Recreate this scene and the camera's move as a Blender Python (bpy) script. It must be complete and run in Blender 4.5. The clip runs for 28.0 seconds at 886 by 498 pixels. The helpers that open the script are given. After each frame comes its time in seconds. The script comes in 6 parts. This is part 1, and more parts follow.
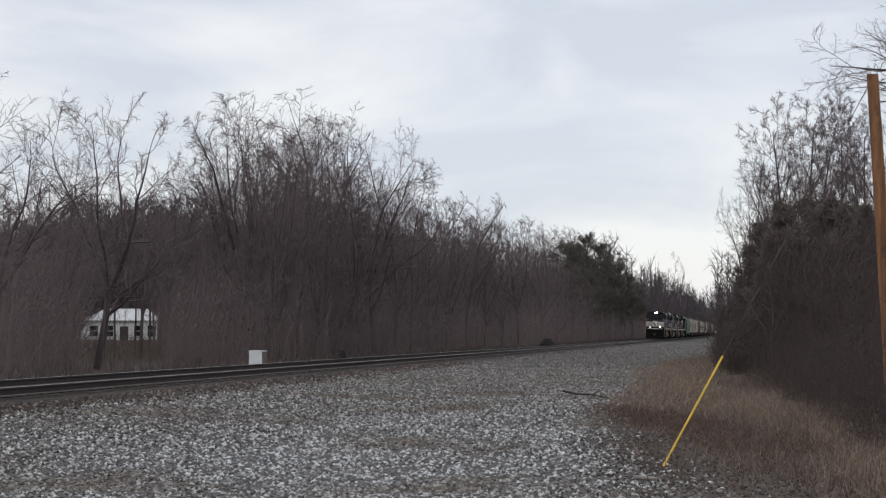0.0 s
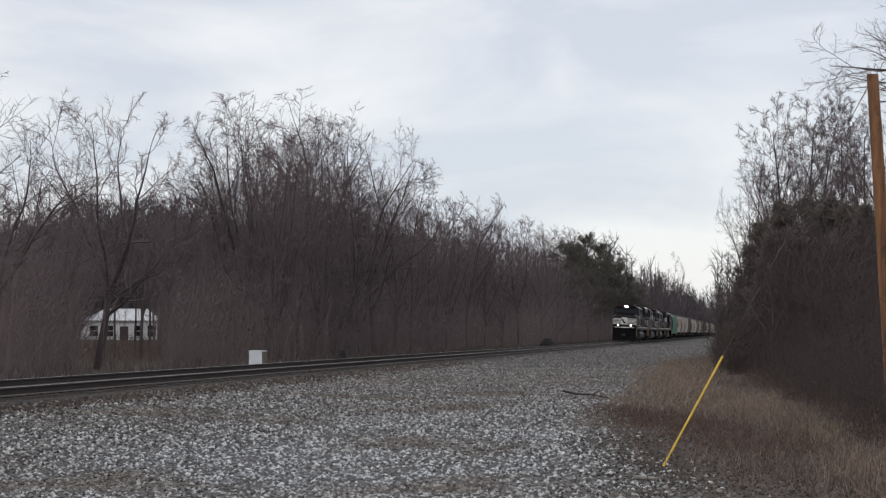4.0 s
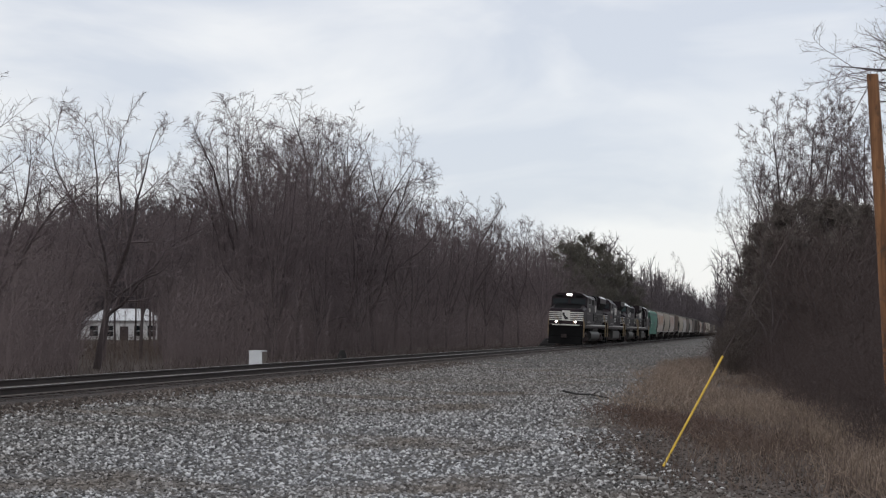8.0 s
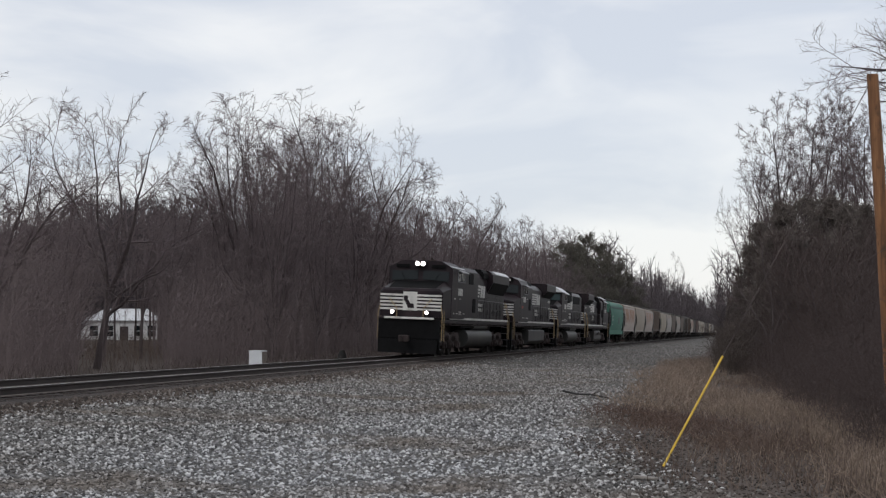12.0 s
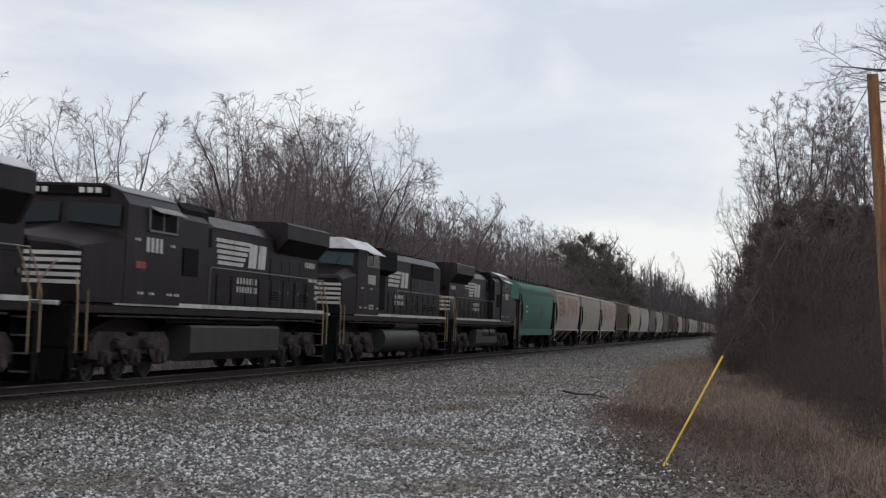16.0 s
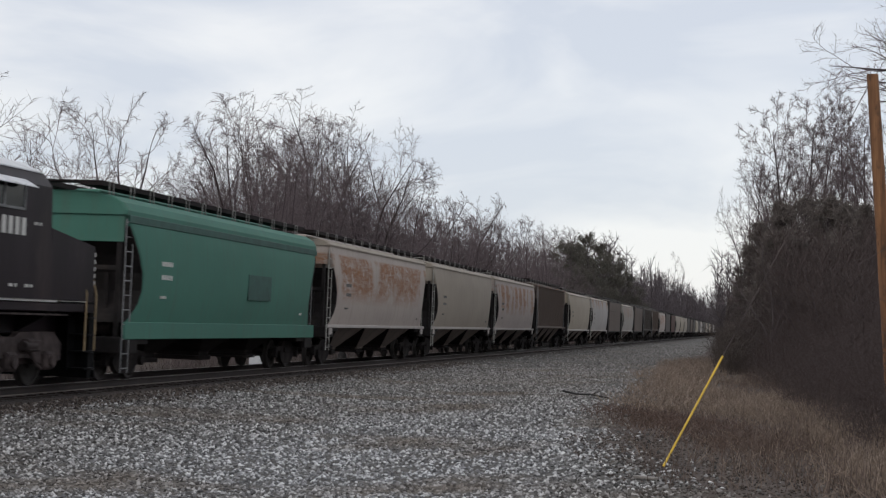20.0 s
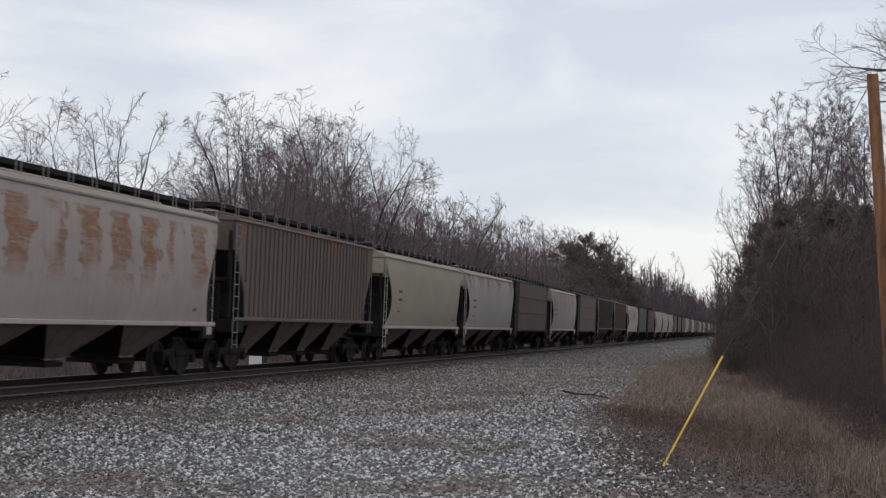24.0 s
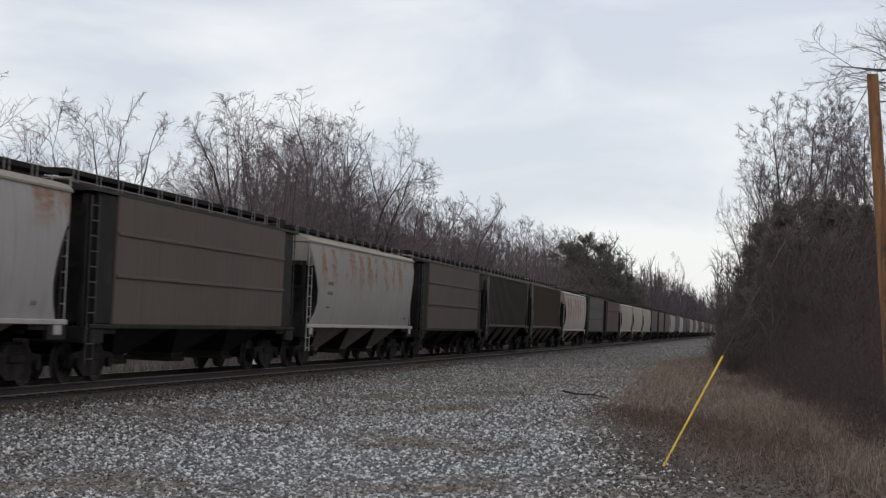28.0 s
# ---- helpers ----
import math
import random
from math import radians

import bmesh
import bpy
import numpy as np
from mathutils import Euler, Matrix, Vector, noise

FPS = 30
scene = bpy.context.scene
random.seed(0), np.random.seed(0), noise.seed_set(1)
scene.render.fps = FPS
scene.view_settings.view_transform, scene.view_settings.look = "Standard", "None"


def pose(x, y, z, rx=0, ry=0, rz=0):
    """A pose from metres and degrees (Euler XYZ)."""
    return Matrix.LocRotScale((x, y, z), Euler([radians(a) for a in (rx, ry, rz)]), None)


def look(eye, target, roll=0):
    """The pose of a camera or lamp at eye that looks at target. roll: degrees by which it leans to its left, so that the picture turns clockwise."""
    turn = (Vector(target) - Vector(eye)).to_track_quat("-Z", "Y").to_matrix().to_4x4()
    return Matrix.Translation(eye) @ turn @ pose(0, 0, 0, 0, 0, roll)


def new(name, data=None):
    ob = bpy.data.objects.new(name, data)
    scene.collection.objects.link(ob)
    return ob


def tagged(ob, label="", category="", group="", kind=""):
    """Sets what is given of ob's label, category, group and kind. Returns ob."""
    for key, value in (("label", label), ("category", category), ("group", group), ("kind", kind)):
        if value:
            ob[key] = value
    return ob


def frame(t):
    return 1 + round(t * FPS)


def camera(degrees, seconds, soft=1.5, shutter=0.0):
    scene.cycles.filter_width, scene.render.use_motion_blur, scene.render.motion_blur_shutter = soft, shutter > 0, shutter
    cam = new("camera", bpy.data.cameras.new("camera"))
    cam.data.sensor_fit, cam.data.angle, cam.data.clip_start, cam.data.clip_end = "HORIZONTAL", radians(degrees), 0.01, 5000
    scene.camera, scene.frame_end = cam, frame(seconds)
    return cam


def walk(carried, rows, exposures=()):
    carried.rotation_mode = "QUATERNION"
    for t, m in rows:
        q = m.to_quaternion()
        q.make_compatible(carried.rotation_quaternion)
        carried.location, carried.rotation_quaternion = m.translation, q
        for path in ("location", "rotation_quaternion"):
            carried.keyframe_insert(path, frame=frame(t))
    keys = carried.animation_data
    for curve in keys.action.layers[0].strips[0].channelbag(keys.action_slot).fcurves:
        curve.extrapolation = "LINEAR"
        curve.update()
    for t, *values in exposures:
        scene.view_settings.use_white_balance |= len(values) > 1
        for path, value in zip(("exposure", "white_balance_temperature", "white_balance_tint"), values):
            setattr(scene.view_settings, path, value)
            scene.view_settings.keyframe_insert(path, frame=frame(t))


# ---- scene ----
cam = camera(30.25, 28.0, soft=1.25, shutter=0.25)
EYE = Vector((0.0, 0.0, 1.10))
YAW, PITCH = radians(10.69), radians(2.93)
AIM = EYE + Vector((-math.sin(YAW) * math.cos(PITCH), math.cos(YAW) * math.cos(PITCH), math.sin(PITCH))) * 100
walk(cam, [(0.0, look(EYE, AIM)), (28.0, look(EYE, AIM))], exposures=[(0.0, 0.0), (28.0, 0.0)])

TRACK = 15.49          # track centre lies at x = -TRACK, along y
SPEED = 15.957         # of the train, towards -y
NOSE = 264.1           # y of the leading coupler at the start
CANT = 0.040           # cross fall of the track

# ---------------------------------------------------------------- world and light
world = bpy.data.worlds.new("overcast_sky")
scene.world = world
world.use_nodes = True
wn, wl = world.node_tree.nodes, world.node_tree.links
wn.clear()
SUN_EL, SUN_ROT = radians(38), radians(200)


def wnode(kind, **kw):
    n = wn.new(kind)
    for k, val in kw.items():
        n.inputs[k].default_value = val
    return n


w_sky = wnode("ShaderNodeTexSky")
w_sky.sky_type, w_sky.sun_disc = "NISHITA", False
w_sky.sun_elevation, w_sky.sun_rotation = SUN_EL, SUN_ROT
w_co = wnode("ShaderNodeTexCoord")
w_map = wnode("ShaderNodeMapping", Scale=(4.6, 4.6, 11.5), Rotation=(0.0, 0.10, 0.5), Location=(0.4, 1.3, 0.35))
w_big = wnode("ShaderNodeTexNoise", Scale=1.1, Detail=5.0, Roughness=0.5, Distortion=0.5)
w_ramp = wnode("ShaderNodeValToRGB")
w_ramp.color_ramp.elements[0].position, w_ramp.color_ramp.elements[0].color = 0.40, (0.625, 0.652, 0.715, 1)
w_ramp.color_ramp.elements[1].position, w_ramp.color_ramp.elements[1].color = 0.60, (0.835, 0.832, 0.838, 1)
w_b1, w_b2, w_add = wnode("ShaderNodeBackground", Strength=0.02), wnode("ShaderNodeBackground", Strength=0.95), wnode("ShaderNodeAddShader")
w_out = wnode("ShaderNodeOutputWorld")
wl.new(w_co.outputs["Generated"], w_map.inputs["Vector"])
wl.new(w_map.outputs[0], w_big.inputs["Vector"])
wl.new(w_big.outputs["Fac"], w_ramp.inputs["Fac"])
wl.new(w_sky.outputs[0], w_b1.inputs["Color"])
wl.new(w_ramp.outputs[0], w_b2.inputs["Color"])
wl.new(w_b1.outputs[0], w_add.inputs[0])
wl.new(w_b2.outputs[0], w_add.inputs[1])
wl.new(w_add.outputs[0], w_out.inputs["Surface"])

sun = new("sun", bpy.data.lights.new("sun", "SUN"))
sun.data.energy, sun.data.angle, sun.data.color = 0.5, radians(25), (1.0, 0.96, 0.9)
sun.matrix_world = look((0, 0, 0), (-math.sin(SUN_ROT) * math.cos(SUN_EL), -math.cos(SUN_ROT) * math.cos(SUN_EL), -math.sin(SUN_EL)))

# ---------------------------------------------------------------- materials
MATS = {}


class Nodes:
    """A small writer of node materials."""

    def __init__(self, name):
        self.mat = bpy.data.materials.new(name)
        self.mat.use_nodes = True
        self.t = self.mat.node_tree
        self.bsdf = self.t.nodes["Principled BSDF"]

    def n(self, kind, **kw):
        node = self.t.nodes.new(kind)
        for k, val in kw.items():
            node.inputs[k.replace("_", " ")].default_value = val
        return node

    def link(self, a, b):
        self.t.links.new(a, b)

    def coords(self, scale=(1, 1, 1), world_space=False):
        src = self.n("ShaderNodeNewGeometry").outputs["Position"] if world_space else self.n("ShaderNodeTexCoord").outputs["Object"]
        m = self.n("ShaderNodeMapping", Scale=scale)
        self.link(src, m.inputs["Vector"])
        return m.outputs[0]

    def noise(self, co, scale, detail=4.0, rough=0.55, distortion=0.0):
        node = self.n("ShaderNodeTexNoise", Scale=scale, Detail=detail, Roughness=rough, Distortion=distortion)
        self.link(co, node.inputs["Vector"])
        return node.outputs["Fac"]

    def ramp(self, fac, stops):
        node = self.n("ShaderNodeValToRGB")
        els = node.color_ramp.elements
        while len(els) < len(stops):
            els.new(0.5)
        for el, (p, c) in zip(els, stops):
            el.position, el.color = p, (*c, 1) if len(c) == 3 else c
        self.link(fac, node.inputs["Fac"])
        return node.outputs["Color"]

    def mix(self, fac, a, b, mode="MIX"):
        node = self.t.nodes.new("ShaderNodeMix")
        node.data_type, node.blend_type = "RGBA", mode
        for sock, val in ((node.inputs[0], fac), (node.inputs[6], a), (node.inputs[7], b)):
            if isinstance(val, bpy.types.NodeSocket):
                self.link(val, sock)
            else:
                sock.default_value = val if isinstance(val, float) else (*val, 1)
        return node.outputs[2]

    def maths(self, op, a, b=0.0):
        node = self.t.nodes.new("ShaderNodeMath")
        node.operation = op
        for sock, val in ((node.inputs[0], a), (node.inputs[1], b)):
            if isinstance(val, bpy.types.NodeSocket):
                self.link(val, sock)
            else:
                sock.default_value = val
        return node.outputs[0]

    def half(self, a):
        """Brings -1..1 to 0..1."""
        return self.maths("ADD", self.maths("MULTIPLY", a, 0.5), 0.5)

    def bump(self, height, strength=0.3, distance=0.02):
        node = self.n("ShaderNodeBump", Strength=strength, Distance=distance)
        self.link(height, node.inputs["Height"])
        self.link(node.outputs[0], self.bsdf.inputs["Normal"])

    def done(self, colour, rough=0.6, metal=0.0, spec=None):
        for name, val in (("Base Color", colour), ("Roughness", rough), ("Metallic", metal)):
            if isinstance(val, bpy.types.NodeSocket):
                self.link(val, self.bsdf.inputs[name])
            else:
                self.bsdf.inputs[name].default_value = (*val, 1) if isinstance(val, tuple) else val
        if spec is not None:
            self.bsdf.inputs["Specular IOR Level"].default_value = spec
        MATS[self.mat.name] = self.mat
        return self.mat


def simple(name, colour, rough=0.6, metal=0.0, vary=0.25, scale=3.0, dirt=None, dirt_amount=0.5, streak=1.0, bump=0.0, spec=None):
    """A plain painted or raw surface with two scales of variation and, if given, dirt."""
    k = Nodes(name)
    co = k.coords((1, 1, streak))
    big, fine = k.noise(co, scale, 4), k.noise(k.coords(), scale * 12, 3)
    dark = tuple(c * (1 - vary) for c in colour)
    light = tuple(min(1, c * (1 + vary)) for c in colour)
    col = k.ramp(big, [(0.3, dark), (0.7, light)])
    col = k.mix(k.ramp(fine, [(0.35, (0, 0, 0)), (0.7, (0.25, 0.25, 0.25))]), col, tuple(c * 0.6 for c in colour))
    if dirt:
        m = k.ramp(k.noise(co, scale * 0.6, 6, 0.65), [(0.62 - dirt_amount * 0.25, (0, 0, 0)), (0.80 - dirt_amount * 0.1, (1, 1, 1))])
        col = k.mix(m, col, dirt)
    if bump:
        k.bump(fine, bump, 0.01)
    return k.done(col, rough, metal, spec)


def car_paint(name, colour, grime=(0.10, 0.085, 0.07), rust=0.0, rust_low=2.0, rust_high=3.9, cell=1.3, soot=0.5, bars=0.0, duty=0.40, smear=0.0):
    """Weathered paint of a freight car: vertical grime streaks and, where it has them, rust streaks between two heights."""
    k = Nodes(name)
    co = k.coords()
    big = k.noise(k.coords((1, 0.5, 0.8)), 0.9, 5, 0.6)
    streak = k.noise(k.coords((1.2, 3.0, 0.18)), 2.0, 6, 0.65)
    col = k.mix(k.ramp(big, [(0.35, (0, 0, 0)), (0.75, (0.45, 0.45, 0.45))]), colour, tuple(c * 0.72 for c in colour))
    col = k.mix(k.ramp(streak, [(0.50, (0, 0, 0)), (0.80, (soot, soot, soot))]), col, grime)
    if rust:
        sep = k.n("ShaderNodeSeparateXYZ")
        k.link(co, sep.inputs[0])
        z = sep.outputs["Z"]
        band = k.maths("MULTIPLY", k.ramp(k.maths("DIVIDE", z, 5.0), [(rust_low / 5 - 0.06, (0, 0, 0)), (rust_low / 5 + 0.06, (1, 1, 1))]),
                       k.ramp(k.maths("DIVIDE", z, 5.0), [(rust_high / 5, (1, 1, 1)), (rust_high / 5 + 0.015, (0, 0, 0))]))
        spots = k.noise(k.coords((0.3, cell, 0.22)), 1.6, 3, 0.5)
        fine = k.noise(k.coords((1, 5.0, 1.6)), 1.7, 6, 0.7)
        blot = k.ramp(spots, [(0.60 - 0.2 * rust, (0, 0, 0)), (0.68 - 0.2 * rust, (1, 1, 1))])
        if bars:         # faded upright strokes of old rust
            wob = k.maths("ADD", sep.outputs["Y"], k.maths("MULTIPLY", k.noise(k.coords((1, 0.9, 1.3)), 2.0, 4), 1.1 * bars))
            wave = k.maths("SINE", k.maths("MULTIPLY", wob, 2 * math.pi / bars))
            blot = k.maths("MULTIPLY", blot, k.ramp(k.half(wave), [(duty, (0, 0, 0)), (duty + 0.18, (1, 1, 1))]))
        if smear:        # broken up in ragged blotches with streaks along the car
            ragged = k.ramp(k.noise(k.coords((1, 1.5, 2.2)), 1.5, 5, 0.7, 0.4), [(0.37, (0, 0, 0)), (0.47, (1, 1, 1))])
            streaks = k.ramp(k.noise(k.coords((1, 0.7, 7.0)), 1.6, 4, 0.6), [(0.34, (0.40, 0.40, 0.40)), (0.54, (1, 1, 1))])
            blot = k.maths("MULTIPLY", k.maths("MULTIPLY", blot, streaks), k.maths("MAXIMUM", ragged, 1.0 - smear))
        m = k.maths("MULTIPLY", blot, k.ramp(fine, [(0.26, (0, 0, 0)), (0.44, (1, 1, 1))]))
        m = k.maths("MULTIPLY", m, band)
        m = k.maths("MULTIPLY", m, k.ramp(k.noise(k.coords((1, 1.6, 3.5)), 1.5, 5, 0.7), [(0.30, (0.55, 0.55, 0.55)), (0.55, (1, 1, 1))]))
        col = k.mix(k.maths("MULTIPLY", m, 0.9), col, k.ramp(fine, [(0.35, (0.185, 0.066, 0.023)), (0.7, (0.320, 0.142, 0.052))]))
    k.bump(k.noise(co, 6.0, 4), 0.12, 0.02)
    return k.done(col, 0.7, 0.0, 0.25)


M_BLACK = simple("locomotive_black_paint", (0.0148, 0.0096, 0.0126), 0.46, vary=0.45, scale=1.2, dirt=(0.046, 0.0315, 0.0320), dirt_amount=0.36, streak=0.3, spec=0.16)
M_BLACK2 = simple("sooty_black_grille", (0.0045, 0.0045, 0.005), 0.8, vary=0.4, scale=4, spec=0.12)
M_WHITE = simple("white_lettering_paint", (0.62, 0.61, 0.58), 0.55, vary=0.12, scale=3, dirt=(0.20, 0.175, 0.15), dirt_amount=0.4, streak=0.4)
M_ROOFWHITE = simple("pale_roof_paint", (0.62, 0.63, 0.65), 0.5, vary=0.1, scale=2, dirt=(0.25, 0.23, 0.21), dirt_amount=0.4)
M_YELLOWRAIL = simple("dusty_yellow_handrail", (0.34, 0.245, 0.130), 0.6, vary=0.3, scale=5)
M_GREYRAIL = simple("grey_handrail", (0.19, 0.19, 0.195), 0.55, vary=0.3, scale=5)
M_STANCHION = simple("dull_dark_stanchion", (0.050, 0.045, 0.046), 0.6, vary=0.3, scale=5)
# lighter grey for hood roof edges and step edges
M_ROOFGREY = simple("grey_roof_and_step_edge", (0.105, 0.103, 0.108), 0.6, vary=0.3, scale=2)
M_TRUCK = simple("dusty_cast_steel", (0.044, 0.034, 0.033), 0.8, vary=0.5, scale=3, dirt=(0.108, 0.083, 0.080), dirt_amount=0.65, bump=0.3, spec=0.2)
M_TRUCK_DARK = simple("grimy_dark_cast_steel", (0.016, 0.013, 0.013), 0.85, vary=0.4, scale=3, dirt=(0.042, 0.035, 0.032), dirt_amount=0.5, spec=0.15)
M_TANK = simple("dark_grey_tank_paint", (0.042, 0.041, 0.039), 0.55, vary=0.25, scale=1.5, dirt=(0.055, 0.049, 0.042), dirt_amount=0.5, spec=0.3)
M_WHEEL = simple("worn_wheel_steel", (0.030, 0.025, 0.023), 0.7, 0.0, vary=0.3, scale=6)
M_RED = simple("faded_red_stencil", (0.32, 0.06, 0.045), 0.6)
M_BRACKET = simple("dusty_galvanised_bracket", (0.24, 0.23, 0.215), 0.6, vary=0.3, scale=8)
M_STEP = simple("worn_step_edge", (0.38, 0.37, 0.34), 0.6, vary=0.3, scale=8)
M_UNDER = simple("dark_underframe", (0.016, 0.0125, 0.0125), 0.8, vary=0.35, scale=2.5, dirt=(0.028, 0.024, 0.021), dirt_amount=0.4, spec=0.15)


def glass(name, tint):
    k = Nodes(name)
    k.bsdf.inputs["Specular IOR Level"].default_value = 0.16
    return k.done(tint, 0.10)


M_GLASS = glass("cab_window_glass", (0.012, 0.016, 0.018))
M_GLASS_T = glass("tinted_green_window_glass", (0.030, 0.052, 0.054))


def glow(name, colour, strength):
    k = Nodes(name)
    k.bsdf.inputs["Emission Color"].default_value = (*colour, 1)
    k.bsdf.inputs["Emission Strength"].default_value = strength
    return k.done((0.8, 0.8, 0.8), 0.3)


M_HEAD = glow("lit_headlight", (1.0, 0.90, 0.86), 9)
M_DITCH = glow("lit_ditch_light", (1.0, 0.88, 0.85), 7)

# car body paints
P_GREEN = car_paint("green_hopper_paint", (0.066, 0.180, 0.138), grime=(0.085, 0.110, 0.085), soot=0.55)
P_WHITE1 = car_paint("rust_streaked_off_white_paint", (0.420, 0.364, 0.327), rust=1.05, rust_low=2.4, rust_high=3.75, cell=0.26, smear=1.0, soot=0.3)
P_GREY = car_paint("pale_grey_hopper_paint", (0.338, 0.294, 0.246), soot=0.35)
P_WHITE3 = car_paint("white_paint_with_rust_bars", (0.404, 0.350, 0.322), rust=1.1, rust_low=2.4, rust_high=3.8, cell=0.3, bars=1.75, duty=0.26, smear=0.2, soot=0.3)
P_TAN = car_paint("weathered_tan_paint", (0.155, 0.122, 0.105), grime=(0.048, 0.040, 0.034), rust=0.35, rust_low=3.75, rust_high=4.3, cell=0.5, smear=0.6, soot=0.85)
P_CREAM = car_paint("cream_grey_hopper_paint", (0.350, 0.304, 0.244), soot=0.3)
P_LIGHT = car_paint("light_grey_paint_rusty_below_roof", (0.378, 0.354, 0.335), rust=0.62, rust_low=3.45, rust_high=4.05, cell=0.5, smear=0.5, soot=0.35)
P_OLIVE = car_paint("dirty_olive_brown_paint", (0.113, 0.087, 0.072), grime=(0.052, 0.043, 0.037), soot=0.6)
P_RUSTY = car_paint("grey_white_paint_with_rust_streaks", (0.322, 0.298, 0.276), rust=0.85, rust_low=2.8, rust_high=3.9, cell=0.4, bars=1.3, smear=0.4, soot=0.4)
P_DARK = car_paint("dark_grey_hopper_paint", (0.079, 0.068, 0.061), soot=0.6)
P_BROWN = car_paint("brown_hopper_paint", (0.063, 0.045, 0.037), soot=0.5)
P_RED = car_paint("faded_oxide_red_paint", (0.079, 0.037, 0.030), soot=0.5)
P_BAY = car_paint("grimy_bay_paint", (0.179, 0.146, 0.127), grime=(0.020, 0.017, 0.015), soot=0.85)
# paler than the bodies: a painted sill highlight; the jacking pads share it
P_SILL = car_paint("sill_highlight_and_pad_paint", (0.441, 0.404, 0.381), soot=0.3)
# tan roof colour, darker than most of the round cars' sides
P_ROOF = car_paint("tan_roof_paint", (0.290, 0.252, 0.210), soot=0.55)
M_STENCIL = simple("faded_grey_stencil", (0.155, 0.150, 0.145), 0.7)
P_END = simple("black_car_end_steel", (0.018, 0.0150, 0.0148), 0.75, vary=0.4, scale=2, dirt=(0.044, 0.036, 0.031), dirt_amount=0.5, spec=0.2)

# ground and track
M_RAIL = simple("rusty_rail_steel", (0.022, 0.0145, 0.0125), 0.7, 0.1, vary=0.3, scale=4)
M_RAILTOP = simple("polished_rail_head", (0.52, 0.505, 0.495), 0.5, 0.6, vary=0.1, scale=5)
M_FLANGE = simple("pale_rail_foot_reflection", (0.17, 0.14, 0.125), 0.7, vary=0.25, scale=5)
M_TIE = simple("weathered_creosote_timber", (0.017, 0.0115, 0.0100), 0.85, vary=0.45, scale=2.5, dirt=(0.040, 0.028, 0.023), dirt_amount=0.4, bump=0.4)


def bark(name, a, b):
    k = Nodes(name)
    n1 = k.noise(k.coords((6, 6, 1.2)), 2.5, 5, 0.6)
    info = k.n("ShaderNodeObjectInfo")
    col = k.mix(n1, a, b)
    col = k.mix(k.maths("MULTIPLY", info.outputs["Random"], 0.45), col, tuple(c * 0.55 for c in a))
    k.bump(n1, 0.5, 0.03)
    return k.done(col, 0.9)


M_BARK = bark("grey_brown_bark", (0.105, 0.082, 0.083), (0.050, 0.039, 0.039))
M_TWIG = bark("brown_twigs", (0.192, 0.150, 0.156), (0.112, 0.087, 0.091))
M_TWIG2 = bark("grey_brush_stems", (0.215, 0.169, 0.169), (0.126, 0.099, 0.099))
M_FARTWIG = bark("distant_grey_twigs", (0.098, 0.082, 0.088), (0.064, 0.053, 0.058))


def leaves(name, a, b):
    k = Nodes(name)
    g = k.n("ShaderNodeNewGeometry")
    col = k.mix(g.outputs["Random Per Island"], a, b)
    return k.done(col, 0.75)


M_NEEDLE = leaves("dark_pine_needles", (0.062, 0.057, 0.046), (0.108, 0.098, 0.078))
M_CEDAR = leaves("dull_cedar_foliage", (0.092, 0.076, 0.068), (0.145, 0.119, 0.107))
M_DRYGRASS = leaves("dry_tan_grass", (0.245, 0.184, 0.142), (0.076, 0.053, 0.043))
M_PALE = leaves("pale_bleached_grass", (0.31, 0.238, 0.182), (0.145, 0.106, 0.082))
M_VERGE = leaves("dull_verge_weeds", (0.036, 0.026, 0.022), (0.074, 0.055, 0.045))
M_RUSSET = leaves("russet_dead_weeds", (0.062, 0.038, 0.030), (0.135, 0.086, 0.064))
M_WEED = leaves("brown_dead_weeds", (0.070, 0.047, 0.038), (0.145, 0.105, 0.083))
M_THICKET = bark("dark_thicket_stems", (0.088, 0.063, 0.059), (0.045, 0.032, 0.030))


